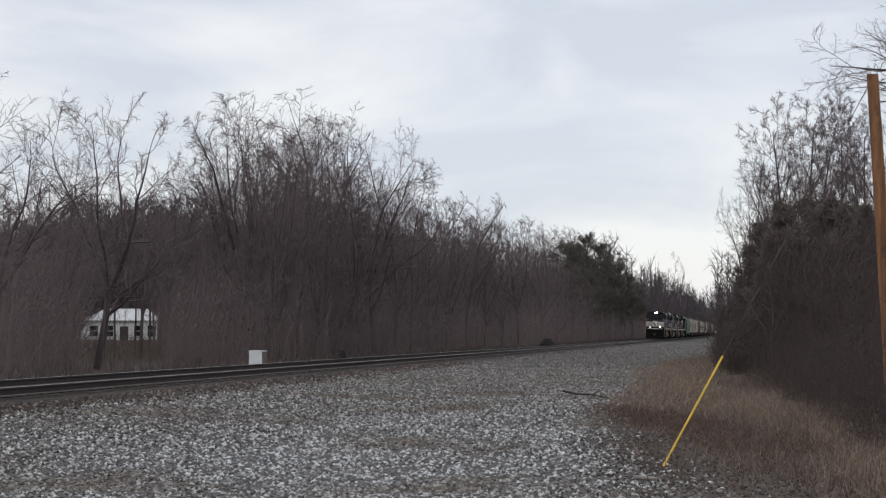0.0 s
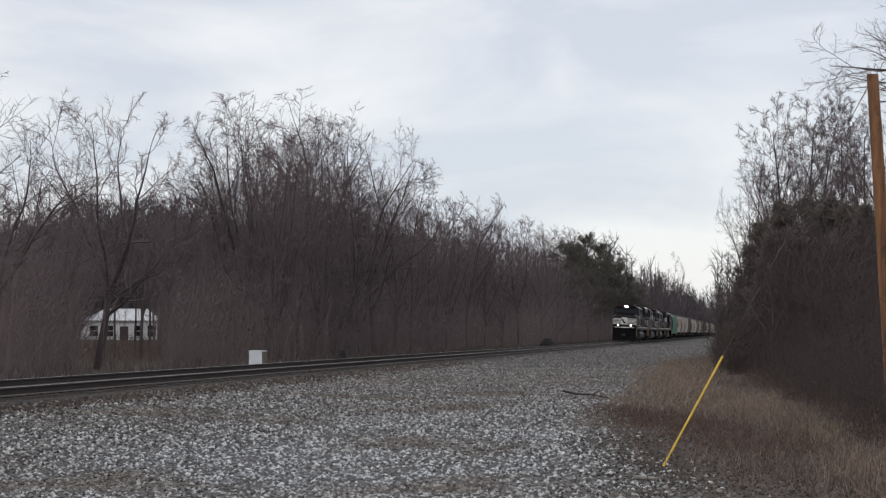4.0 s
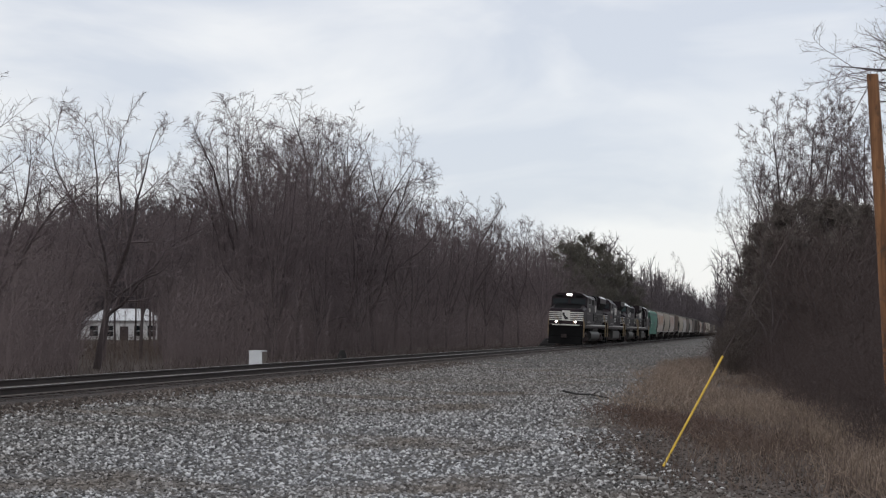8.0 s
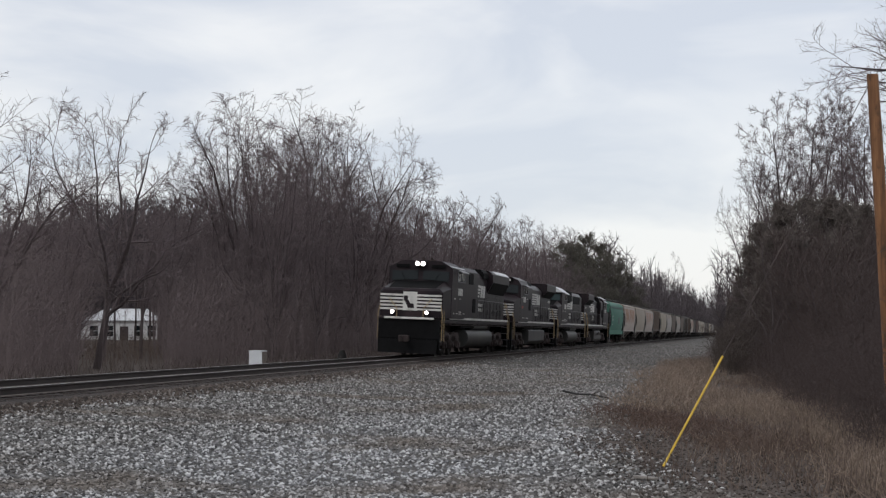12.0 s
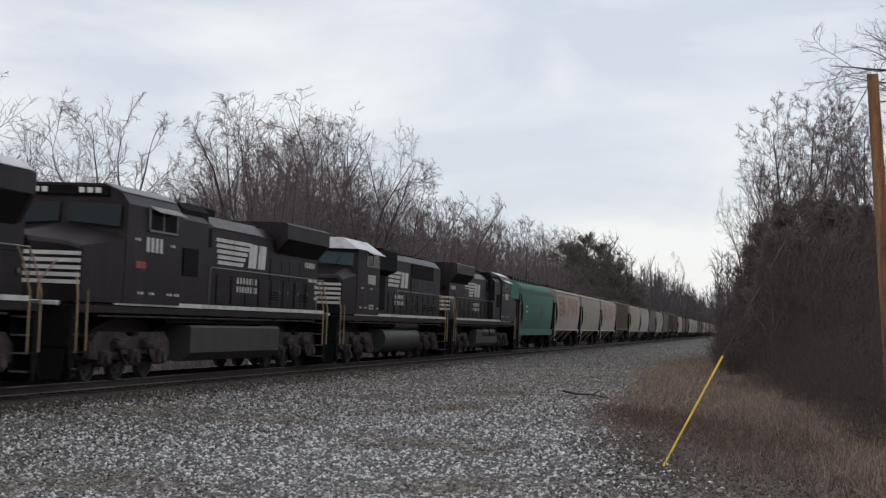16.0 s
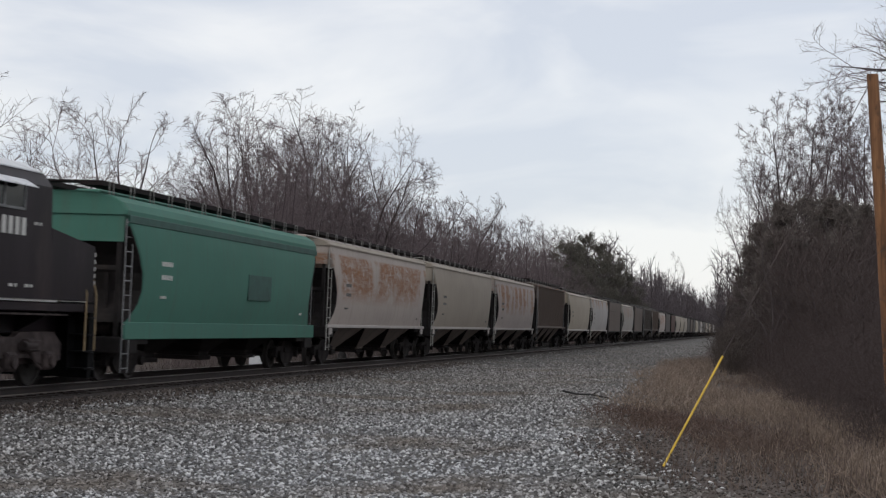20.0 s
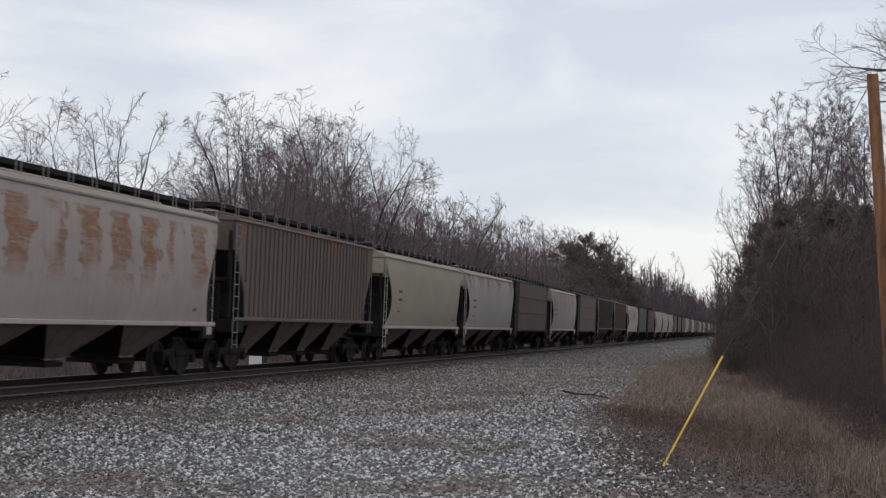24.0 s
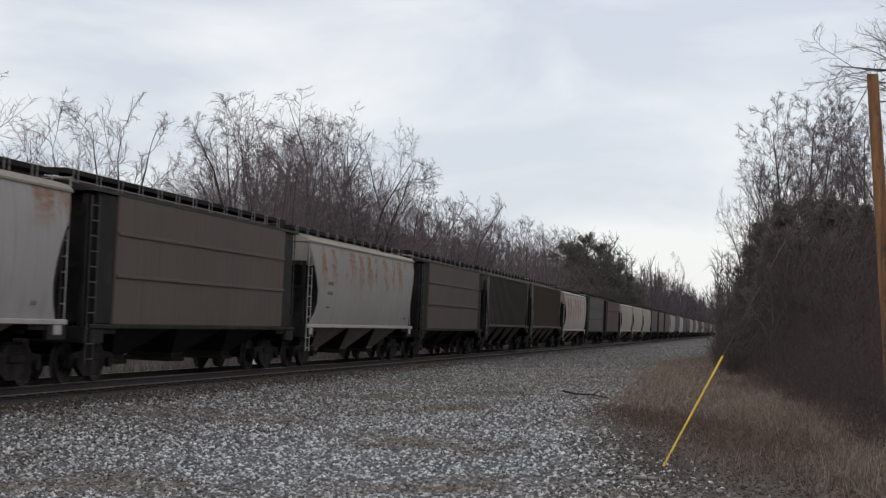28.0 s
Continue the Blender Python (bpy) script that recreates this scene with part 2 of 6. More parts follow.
def stone_material():
    k = Nodes("crushed_grey_stone")
    rnd = k.n("ShaderNodeNewGeometry").outputs["Random Per Island"]
    co = k.coords(world_space=True)
    col = k.ramp(rnd, [(0.0, (0.028, 0.026, 0.025)), (0.30, (0.085, 0.082, 0.080)), (0.55, (0.222, 0.218, 0.214)), (0.85, (0.47, 0.463, 0.459)), (1.0, (0.70, 0.695, 0.69))])
    sep = k.n("ShaderNodeSeparateXYZ")      # a strip of fresher stone along the driven part of the apron
    k.link(co, sep.inputs[0])
    strip = k.ramp(k.maths("DIVIDE", k.maths("ADD", sep.outputs["X"], 12.0), 12.0), [(0.22, (0, 0, 0)), (0.45, (1, 1, 1)), (0.72, (1, 1, 1)), (0.86, (0, 0, 0))])
    fresh = k.maths("MULTIPLY", k.ramp(k.noise(co, 0.3, 4, 0.6), [(0.30, (0, 0, 0)), (0.48, (0.9, 0.9, 0.9))]), strip)
    fresh = k.maths("MULTIPLY", fresh, k.ramp(k.maths("DIVIDE", sep.outputs["Y"], 60.0), [(0.40, (1, 1, 1)), (0.66, (0, 0, 0))]))
    col = k.mix(fresh, col, k.ramp(rnd, [(0.0, (0.09, 0.09, 0.094)), (0.5, (0.27, 0.272, 0.28)), (1.0, (0.70, 0.705, 0.715))]))
    worn = k.ramp(k.maths("DIVIDE", k.maths("ADD", sep.outputs["Y"], k.maths("MULTIPLY", k.noise(co, 0.12, 3), 14.0)), 60.0), [(0.50, (0, 0, 0)), (0.95, (0.75, 0.75, 0.75))])
    col = k.mix(worn, col, k.ramp(rnd, [(0.0, (0.065, 0.059, 0.055)), (0.6, (0.170, 0.158, 0.148)), (1.0, (0.36, 0.345, 0.330))]))
    patch = k.ramp(k.noise(co, 0.22, 5, 0.6), [(0.50, (0, 0, 0)), (0.64, (0.85, 0.85, 0.85))])
    col = k.mix(patch, col, k.ramp(rnd, [(0.0, (0.055, 0.045, 0.037)), (1.0, (0.20, 0.165, 0.135))]))
    return k.done(col, 0.9)


M_STONE = stone_material()


def brown_stone():
    k = Nodes("rust_stained_ballast_stone")
    rnd = k.n("ShaderNodeNewGeometry").outputs["Random Per Island"]
    return k.done(k.ramp(rnd, [(0.0, (0.016, 0.012, 0.010)), (0.6, (0.070, 0.052, 0.043)), (0.9, (0.13, 0.108, 0.094)), (1.0, (0.24, 0.22, 0.205))]), 0.9)


M_BROWNSTONE = brown_stone()


def dull_stone():
    k = Nodes("dusty_trodden_stone")
    rnd = k.n("ShaderNodeNewGeometry").outputs["Random Per Island"]
    return k.done(k.ramp(rnd, [(0.0, (0.065, 0.059, 0.055)), (0.6, (0.170, 0.158, 0.148)), (1.0, (0.36, 0.345, 0.330))]), 0.9)


M_DULLSTONE = dull_stone()

# ---------------------------------------------------------------- mesh helpers


class MB:
    """Collects faces for one mesh."""

    def __init__(self):
        self.v, self.f, self.s = [], [], []

    def add(self, verts, faces, smooth=False):
        o = len(self.v)
        self.v += [tuple(p) for p in verts]
        self.f += [tuple(i + o for i in f) for f in faces]
        self.s += [smooth] * len(faces)
        return self

    def box(self, x0, x1, y0, y1, z0, z1, c=0.0):
        """A box; c: a chamfer along all its edges."""
        if c <= 0:
            v = [(x, y, z) for z in (z0, z1) for y in (y0, y1) for x in (x0, x1)]
            return self.add(v, [(0, 2, 3, 1), (4, 5, 7, 6), (0, 1, 5, 4), (2, 6, 7, 3), (0, 4, 6, 2), (1, 3, 7, 5)])
        prof = [(x0 + c, z0), (x1 - c, z0), (x1, z0 + c), (x1, z1 - c), (x1 - c, z1), (x0 + c, z1), (x0, z1 - c), (x0, z0 + c)]
        mx, mz = (x0 + x1) / 2, (z0 + z1) / 2
        fx, fz = 1 - 2 * c / max(x1 - x0, 1e-6), 1 - 2 * c / max(z1 - z0, 1e-6)
        small = [(mx + (x - mx) * fx, mz + (z - mz) * fz) for x, z in prof]
        return self.loft([[(x, y0, z) for x, z in small], [(x, y0 + c, z) for x, z in prof],
                          [(x, y1 - c, z) for x, z in prof], [(x, y1, z) for x, z in small]])

    def loft(self, rings, caps=True, smooth=False, closed=True):
        n = len(rings[0])
        v = [p for r in rings for p in r]
        f = []
        for k in range(len(rings) - 1):
            for i in range(n if closed else n - 1):
                j = (i + 1) % n
                f.append((k * n + i, k * n + j, (k + 1) * n + j, (k + 1) * n + i))
        self.add(v, f, smooth)
        if caps:
            self.add(rings[0], [tuple(range(n))[::-1]])
            self.add(rings[-1], [tuple(range(n))])
        return self

    def prism_y(self, prof, y0, y1):
        """A profile in x, z drawn along y."""
        return self.loft([[(x, y0, z) for x, z in prof], [(x, y1, z) for x, z in prof]])

    def prism_x(self, prof, x0, x1):
        """A profile in y, z drawn along x."""
        return self.loft([[(x0, y, z) for y, z in prof], [(x1, y, z) for y, z in prof]])

    def tube(self, p0, p1, r0, r1=None, n=8, caps=True):
        r1 = r0 if r1 is None else r1
        p0, p1 = Vector(p0), Vector(p1)
        d = (p1 - p0).normalized()
        a = d.cross(Vector((0, 0, 1)) if abs(d.z) < 0.9 else Vector((1, 0, 0))).normalized()
        b = d.cross(a)
        ring = lambda p, r: [p + (a * math.cos(2 * math.pi * i / n) + b * math.sin(2 * math.pi * i / n)) * r for i in range(n)]
        return self.loft([ring(p0, r0), ring(p1, r1)], caps, n > 5)

    def path(self, pts, r, n=5):
        for a, b in zip(pts, pts[1:]):
            self.tube(a, b, r, n=n)
        return self

    def mesh(self, name):
        me = bpy.data.meshes.new(name)
        me.from_pydata(self.v, [], self.f)
        me.polygons.foreach_set("use_smooth", self.s)
        bm = bmesh.new()
        bm.from_mesh(me)
        bmesh.ops.recalc_face_normals(bm, faces=bm.faces)
        bm.to_mesh(me)
        bm.free()
        return me


def raw_mesh(name, verts, faces, mat=None, smooth=False):
    """A mesh out of arrays of points and of equal-sided faces."""
    verts, faces = np.asarray(verts, np.float32), np.asarray(faces, np.int32)
    k = faces.shape[1]
    me = bpy.data.meshes.new(name)
    me.vertices.add(len(verts))
    me.vertices.foreach_set("co", verts.ravel())
    me.loops.add(faces.size)
    me.loops.foreach_set("vertex_index", faces.ravel())
    me.polygons.add(len(faces))
    me.polygons.foreach_set("loop_start", np.arange(0, faces.size, k, dtype=np.int32))
    me.polygons.foreach_set("loop_total", np.full(len(faces), k, np.int32))
    me.polygons.foreach_set("use_smooth", np.full(len(faces), smooth))
    me.update()
    if mat:
        me.materials.append(mat)
    return me


SHARED = {}


def shared(key, make):
    """The mesh kept under a key, made on first use."""
    if key not in SHARED:
        SHARED[key] = make().mesh(key if isinstance(key, str) else str(key[0]))
    return SHARED[key]


def part(name, body, mat, parent, label="", at=None):
    """Links a mesh (or what an MB holds) as ONE object under a thing or a part."""
    me = body.mesh(name) if isinstance(body, MB) else body
    ob = new(name, me)
    if not me.materials:
        me.materials.append(mat)
    elif me.materials[0] != mat:
        ob.material_slots[0].link = "OBJECT"
        ob.material_slots[0].material = mat
    if parent:
        ob.parent = parent
    if at is not None:
        ob.matrix_basis = at
    return tagged(ob, label)


def thing(name, label, category, at=None, group="", kind=""):
    ob = new(name)
    ob.empty_display_size = 0.3
    if at is not None:
        ob.matrix_basis = at
    return tagged(ob, label, category, group, kind)


# ---------------------------------------------------------------- ground


def smooth(a, b, x):
    t = np.clip((np.asarray(x, float) - a) / (b - a), 0, 1)
    return t * t * (3 - 2 * t)


def ground_z(x, y):
    """Height of the ground, for arrays too."""
    x, y = np.asarray(x, float), np.asarray(y, float)
    u = x + TRACK
    near = np.interp(u, [-200, -60, -12, -5, -3.2, -1.75, 1.75, 2.3, 5.0, 9.0, 16.0, 24.0, 60.0],
                     [0.3, 0.1, -0.55, -0.75, -0.65, -0.10, -0.24, -0.30, -0.50, -0.58, -0.60, -0.45, 0.8])
    hill = smooth(-95, -330, x) * (10 + 12 * smooth(100, 420, y)) * smooth(60, 200, y)
    end = smooth(1150, 1500, y) * 24
    wave = 0.05 * np.sin(x * 0.9 + 1.3 * np.sin(y * 0.31)) * np.sin(y * 0.23) * smooth(2.4, 6, np.abs(u))
    right = smooth(2, 9, x) * 1.3 * smooth(12, 40, y)
    return near + hill + end + wave + right


def grass_edge(y):
    """x at which the gravel gives way to dry grass."""
    return np.interp(y, [0, 12, 16, 25, 40, 68, 136, 300], [1.4, 0.4, -0.4, -2.4, -3.4, -4.2, -3.9, -6.5])


def build_ground():
    xs = np.unique(np.concatenate([np.linspace(-900, -120, 27), np.linspace(-120, -24, 49), np.linspace(-24, 8, 129), np.linspace(8, 60, 27), np.linspace(60, 700, 17)]).round(3))
    ys = np.unique(np.concatenate([np.linspace(-300, -20, 15), np.linspace(-20, 60, 101), np.linspace(60, 200, 57), np.linspace(200, 600, 81), np.linspace(600, 2600, 41)]).round(3))
    gx, gy = np.meshgrid(xs, ys)
    gz = ground_z(gx, gy)
    v = np.stack([gx.ravel(), gy.ravel(), gz.ravel()], 1)
    w = len(xs)
    i = (np.arange(len(ys) - 1)[:, None] * w + np.arange(w - 1)[None]).ravel()
    me = raw_mesh("ground", v, np.stack([i, i + 1, i + w + 1, i + w], 1), smooth=True)
    u = gx + TRACK
    bed = np.where(u > 0, smooth(2.75, 2.05, u), smooth(-2.35, -1.95, u))
    gravel = np.where(u > 0, smooth(0.5, -0.5, gx - grass_edge(gy)), smooth(-2.5, -2.1, u))
    for name, val in (("gravel", gravel), ("bed", bed)):
        me.attributes.new(name, "FLOAT", "POINT").data.foreach_set("value", val.ravel().astype(np.float32))
    k = Nodes("gravel_and_dry_grass_ground")
    co = k.coords(world_space=True)

    def att(n):
        a = k.n("ShaderNodeAttribute")
        a.attribute_name = n
        return a.outputs["Fac"]

    vor = k.n("ShaderNodeTexVoronoi", Scale=17.0)
    k.link(co, vor.inputs["Vector"])
    sep = k.n("ShaderNodeSeparateColor")
    k.link(vor.outputs["Color"], sep.inputs[0])
    stone = k.ramp(sep.outputs[0], [(0.0, (0.035, 0.032, 0.030)), (0.5, (0.095, 0.090, 0.086)), (1.0, (0.25, 0.243, 0.236))])
    stone = k.mix(k.ramp(vor.outputs["Distance"], [(0.35, (0, 0, 0)), (0.75, (1, 1, 1))]), stone, (0.06, 0.055, 0.05))
    patch = k.noise(co, 0.22, 5, 0.6)
    stone = k.mix(k.ramp(patch, [(0.50, (0, 0, 0)), (0.64, (0.75, 0.75, 0.75))]), stone, (0.135, 0.11, 0.088))
    clump = k.noise(co, 2.6, 6, 0.75)
    stone = k.mix(k.ramp(clump, [(0.42, (0.55, 0.55, 0.55)), (0.52, (0, 0, 0))]), stone, (0.055, 0.050, 0.046))
    soil_n = k.noise(co, 1.1, 6, 0.65)
    soil = k.ramp(soil_n, [(0.3, (0.042, 0.029, 0.024)), (0.5, (0.070, 0.050, 0.041)), (0.7, (0.118, 0.088, 0.070))])
    edge = k.maths("ADD", att("gravel"), k.maths("MULTIPLY", k.maths("SUBTRACT", k.noise(co, 0.9, 5, 0.6), 0.5), 1.3))
    col = k.mix(k.ramp(edge, [(0.38, (0, 0, 0)), (0.62, (1, 1, 1))]), soil, stone)
    oily = k.ramp(k.noise(co, 2.2, 4), [(0.3, (0.016, 0.011, 0.009)), (0.7, (0.044, 0.030, 0.024))])
    litter = k.noise(co, 14.0, 5, 0.75)
    col = k.mix(k.maths("MULTIPLY", k.maths("SUBTRACT", 1.0, att("gravel")), k.ramp(litter, [(0.45, (0, 0, 0)), (0.62, (0.8, 0.8, 0.8))])), col, (0.045, 0.036, 0.030))
    col = k.mix(att("bed"), col, oily)
    k.bump(vor.outputs["Distance"], 0.7, 0.03)
    me.materials.append(k.done(col, 0.95))
    tagged(new("ground", me), "grey gravel apron with dry brown grass beside the railway", "ground", kind="structure")


build_ground()


# ---------------------------------------------------------------- track
def track_z(u):
    return 0.03 - CANT * u


def build_track():
    track = thing("railway_track", "single railway track of steel rails on dark timber ties", "railway track", kind="structure")
    prof = [(-0.075, -0.17), (0.075, -0.17), (0.075, -0.158), (0.014, -0.140), (0.009, -0.05), (0.036, -0.035), (0.036, -0.006), (0.030, 0.0),
            (-0.030, 0.0), (-0.036, -0.006), (-0.036, -0.035), (-0.009, -0.05), (-0.014, -0.140), (-0.075, -0.158)]
    for u in (0.7535, -0.7535):
        mb = MB()
        x, z = u - TRACK, track_z(u)
        mb.prism_y([(x + a, z + b) for a, b in prof], -80, 2300)
        rail = part("rail", mb, M_RAIL, track, "rusty steel rail")
        # pale strip on the foot paints in the light it reflects
        foot = MB().prism_y([(x + 0.03, z - 0.1435), (x + 0.079, z - 0.156), (x + 0.079, z - 0.168), (x + 0.076, z - 0.168)], -80, 2300)
        part("rail_foot", foot, M_FLANGE, rail, "pale rail foot with reflected light in its colour")
        top = MB().box(x - 0.028, x + 0.030, -80, 2300, z + 0.0005, z + 0.003)
        part("running_surface", top, M_RAILTOP, rail, "polished bright rail head")
    tie = MB().box(-1.3, 1.3, -0.115, 0.115, -0.19, 0.0, 0.012).mesh("tie")
    plate = MB().box(-0.10, 0.18, -0.09, 0.09, 0.0, 0.016, 0.004).mesh("tie_plate")
    r = random.Random(3)
    tilt = math.degrees(math.atan(CANT))
    for i in range(300):
        y = 18 + i * 0.53
        t = part("tie", tie, M_TIE, track, at=pose(-TRACK + r.uniform(-0.05, 0.05), y + r.uniform(-0.03, 0.03), track_z(0) - 0.176 + r.uniform(-0.012, 0.004), 0, tilt, r.uniform(-0.8, 0.8)))
        if i < 120:
            for s in (1, -1):
                part("tie_plate", plate, M_RAIL, t, at=pose(s * 0.7535, 0, 0.0, 0, 0, 0 if s > 0 else 180))
    far = MB()
    y = 18 + 300 * 0.53
    while y < 620:
        far.box(-TRACK - 1.3, -TRACK + 1.3, y - 0.115, y + 0.115, track_z(0) - 0.36, track_z(0) - 0.176)
        y += 0.53
    tagged(part("distant_ties", far, M_TIE, track), kind="stuff")


build_track()


# ---------------------------------------------------------------- loose stone, grass, brush
def tapered(p0, p1, r0, r1, sides=3):
    """Arrays of thin tapered sticks (no caps): points and quads."""
    p0, p1 = np.asarray(p0, float), np.asarray(p1, float)
    n = len(p0)
    d = p1 - p0
    d /= np.maximum(np.linalg.norm(d, axis=1, keepdims=True), 1e-9)
    ref = np.where(np.abs(d[:, 2:3]) < 0.9, [[0.0, 0, 1]], [[1.0, 0, 0]])
    a = np.cross(d, ref)
    a /= np.linalg.norm(a, axis=1, keepdims=True)
    b = np.cross(d, a)
    ang = 2 * np.pi * np.arange(sides) / sides
    off = a[:, None] * np.cos(ang)[None, :, None] + b[:, None] * np.sin(ang)[None, :, None]
    r0, r1 = np.broadcast_to(r0, n), np.broadcast_to(r1, n)
    v = np.concatenate([p0[:, None] + off * r0[:, None, None], p1[:, None] + off * r1[:, None, None]], 1).reshape(-1, 3)
    base = (np.arange(n) * 2 * sides)[:, None]
    i = np.arange(sides)[None]
    j = (np.arange(sides) + 1) % sides
    f = np.stack([base + i, base + j[None], base + sides + j[None], base + sides + i], 2).reshape(-1, 4)
    return v, f


def cones(p0, p1, r0, sides=3):
    """Arrays of thin pointed sticks: points and triangles."""
    v, _ = tapered(p0, p1, r0, 0.0, sides)
    n = len(p0)
    v = v.reshape(n, 2 * sides, 3)[:, :sides + 1].reshape(-1, 3)
    base = (np.arange(n) * (sides + 1))[:, None]
    i, j = np.arange(sides)[None], (np.arange(sides) + 1)[None] % sides
    f = np.stack([base + i, base + j, np.broadcast_to(base + sides, (n, sides))], 2).reshape(-1, 3)
    return v, f


def mesh_of(name, tubes, points, mat):
    """One mesh of tapered sticks and of pointed ones."""
    vs, fs, o = [], [], 0
    for s in tubes:
        v, f = tapered(*s)
        vs.append(v)
        fs += [f[:, [0, 1, 2]] + o, f[:, [0, 2, 3]] + o]
        o += len(v)
    for s in points:
        v, f = cones(*s)
        vs.append(v)
        fs.append(f + o)
        o += len(v)
    return raw_mesh(name, np.concatenate(vs), np.concatenate(fs), mat)


def scatter_stones(name, label, n, pick, size, seed, mat=None):
    """Broken stones lying on the ground, one object of stuff."""
    g = np.random.default_rng(seed)
    x, y = pick(g, n)
    s = size * g.uniform(0.55, 1.35, len(x)) * np.interp(y, [14, 22, 36], [0.74, 0.88, 1.05])
    octa = np.array([(1, 0, 0), (0, 1, 0), (-1, 0, 0), (0, -1, 0), (0, 0, 1), (0, 0, -1)], float)
    tri = np.array([(0, 1, 4), (1, 2, 4), (2, 3, 4), (3, 0, 4), (1, 0, 5), (2, 1, 5), (3, 2, 5), (0, 3, 5)])
    v = octa[None] * g.uniform(0.65, 1.25, (len(x), 6, 1)) + g.normal(0, 0.22, (len(x), 6, 3))
    rot = g.uniform(0, 2 * np.pi, len(x))
    c, sn = np.cos(rot)[:, None], np.sin(rot)[:, None]
    v = np.stack([v[:, :, 0] * c - v[:, :, 1] * sn, v[:, :, 0] * sn + v[:, :, 1] * c, v[:, :, 2] * 0.75], 2)
    v = v * s[:, None, None] + np.stack([x, y, ground_z(x, y) + s * 0.3], 1)[:, None]
    f = (np.arange(len(x)) * 6)[:, None, None] + tri[None]
    tagged(new(name, raw_mesh(name, v.reshape(-1, 3), f.reshape(-1, 3), mat or M_STONE)), label, "gravel", kind="stuff")


def in_view(x, y, lo=-26.2, hi=5.2):
    a = np.degrees(np.arctan2(x, y))
    return (a > lo) & (a < hi)


def pick_apron(g, n):
    """Even in the width of view, denser towards the camera."""
    y = 13 + 62 * g.uniform(0, 1, n * 3) ** 1.9
    x = g.uniform(-13.5, 1.2, n * 3)
    keep = in_view(x, y) & (x < grass_edge(y) + g.normal(0, 0.5, n * 3)) & (x > -TRACK + 2.3 + np.abs(g.normal(0, 0.25, n * 3)))
    return x[keep][:n], y[keep][:n]


def pick_shoulder(g, n):
    y = g.uniform(24, 75, n * 2)
    x = -TRACK + 1.85 + np.abs(g.normal(0, 0.5, n * 2))
    keep = in_view(x, y)
    return x[keep][:n], y[keep][:n]


scatter_stones("gravel", "loose crushed grey stone lying on the apron", 60000, pick_apron, 0.031, 11)
scatter_stones("ballast_stones", "crushed stone of the ballast shoulder beside the ties", 9500, pick_shoulder, 0.038, 12, M_BROWNSTONE)


def pick_far_apron(g, n):
    y = 50 + 170 * g.uniform(0, 1, n * 3) ** 1.5
    x = g.uniform(-13.5, -2.5, n * 3)
    keep = in_view(x, y) & (x < grass_edge(y) + g.normal(0, 0.5, n * 3)) & (x > -TRACK + 1.9)
    return x[keep][:n], y[keep][:n]


scatter_stones("coarse_gravel", "coarser grey stones farther along the apron", 11000, pick_far_apron, 0.042, 13, M_DULLSTONE)


def pick_litter(g, n):
    y = 14 + 14 * g.uniform(0, 1, n) ** 1.2
    return grass_edge(y) + g.uniform(-0.6, 2.4, n), y


scatter_stones("litter_stones", "small dark stones and litter between gravel and grass", 5200, pick_litter, 0.022, 14, M_BROWNSTONE)


def blades(name, label, mat, x, y, h, seed, lean=0.35, r=0.004, category="grass"):
    g = np.random.default_rng(seed)
    n = len(x)
    p0 = np.stack([x, y, ground_z(x, y) - 0.02], 1)
    d = np.stack([g.normal(0, lean, n), g.normal(0, lean, n), np.ones(n)], 1)
    p1 = p0 + d * (h * 0.6)[:, None]
    d2 = d + np.stack([g.normal(0, lean * 1.6, n), g.normal(0, lean * 1.6, n), -0.2 * np.ones(n)], 1)
    p2 = p1 + d2 * (h * 0.4)[:, None]
    me = mesh_of(name, [(p0, p1, r, r * 0.8)], [(p1, p2, r * 0.8)], mat)
    return tagged(new(name, me), label, category, kind="stuff")


def tuft_points(g, clumps, per, spread, pick):
    cx, cy = pick(g, clumps)
    x = np.repeat(cx, per) + g.normal(0, spread, len(cx) * per)
    y = np.repeat(cy, per) + g.normal(0, spread * 1.4, len(cx) * per)
    return x, y


def pick_grass(g, n):
    y = 14 + 110 * g.uniform(0, 1, n * 4) ** 1.7
    x = grass_edge(y) + 0.2 + g.uniform(0, 1, n * 4) ** 0.55 * (6.5 + 0.02 * y)
    patch = np.sin(x * 1.1 + 0.7 * np.sin(y * 0.4)) + np.sin(y * 0.33 + 1.0) + 0.7 * np.sin(x * 2.3 - y * 0.21)
    keep = in_view(x, y, -6, 6) & (patch + g.normal(0, 0.9, n * 4) > -1.1)
    return x[keep][:n], y[keep][:n]


gg = np.random.default_rng(21)
tx, ty = tuft_points(gg, 820, 18, 0.19, pick_grass)
blades("dry_grass", "tan dead grass in tufts at the edge of the gravel", M_DRYGRASS, tx, ty, gg.uniform(0.08, 0.36, len(tx)), 22, lean=0.6, r=0.005)
tx, ty = tuft_points(gg, 230, 24, 0.30, pick_grass)
blades("dead_weeds", "brown dead weeds among the dry grass", M_WEED, tx, ty, gg.uniform(0.25, 0.75, len(tx)), 23, 0.25, 0.004, "weeds")


def pick_pale(g, n):
    y = g.uniform(34, 95, n)
    x = np.interp(y, [34, 60, 95], [-1.3, -2.6, -3.2]) + g.normal(0, 0.75, n)
    return x, y


def pick_straw(g, n):
    y = g.uniform(14, 42, n)
    x = np.interp(y, [14, 20, 28, 42], [1.9, 1.7, 1.2, -0.4]) + g.normal(0, 0.45, n)
    return x, y


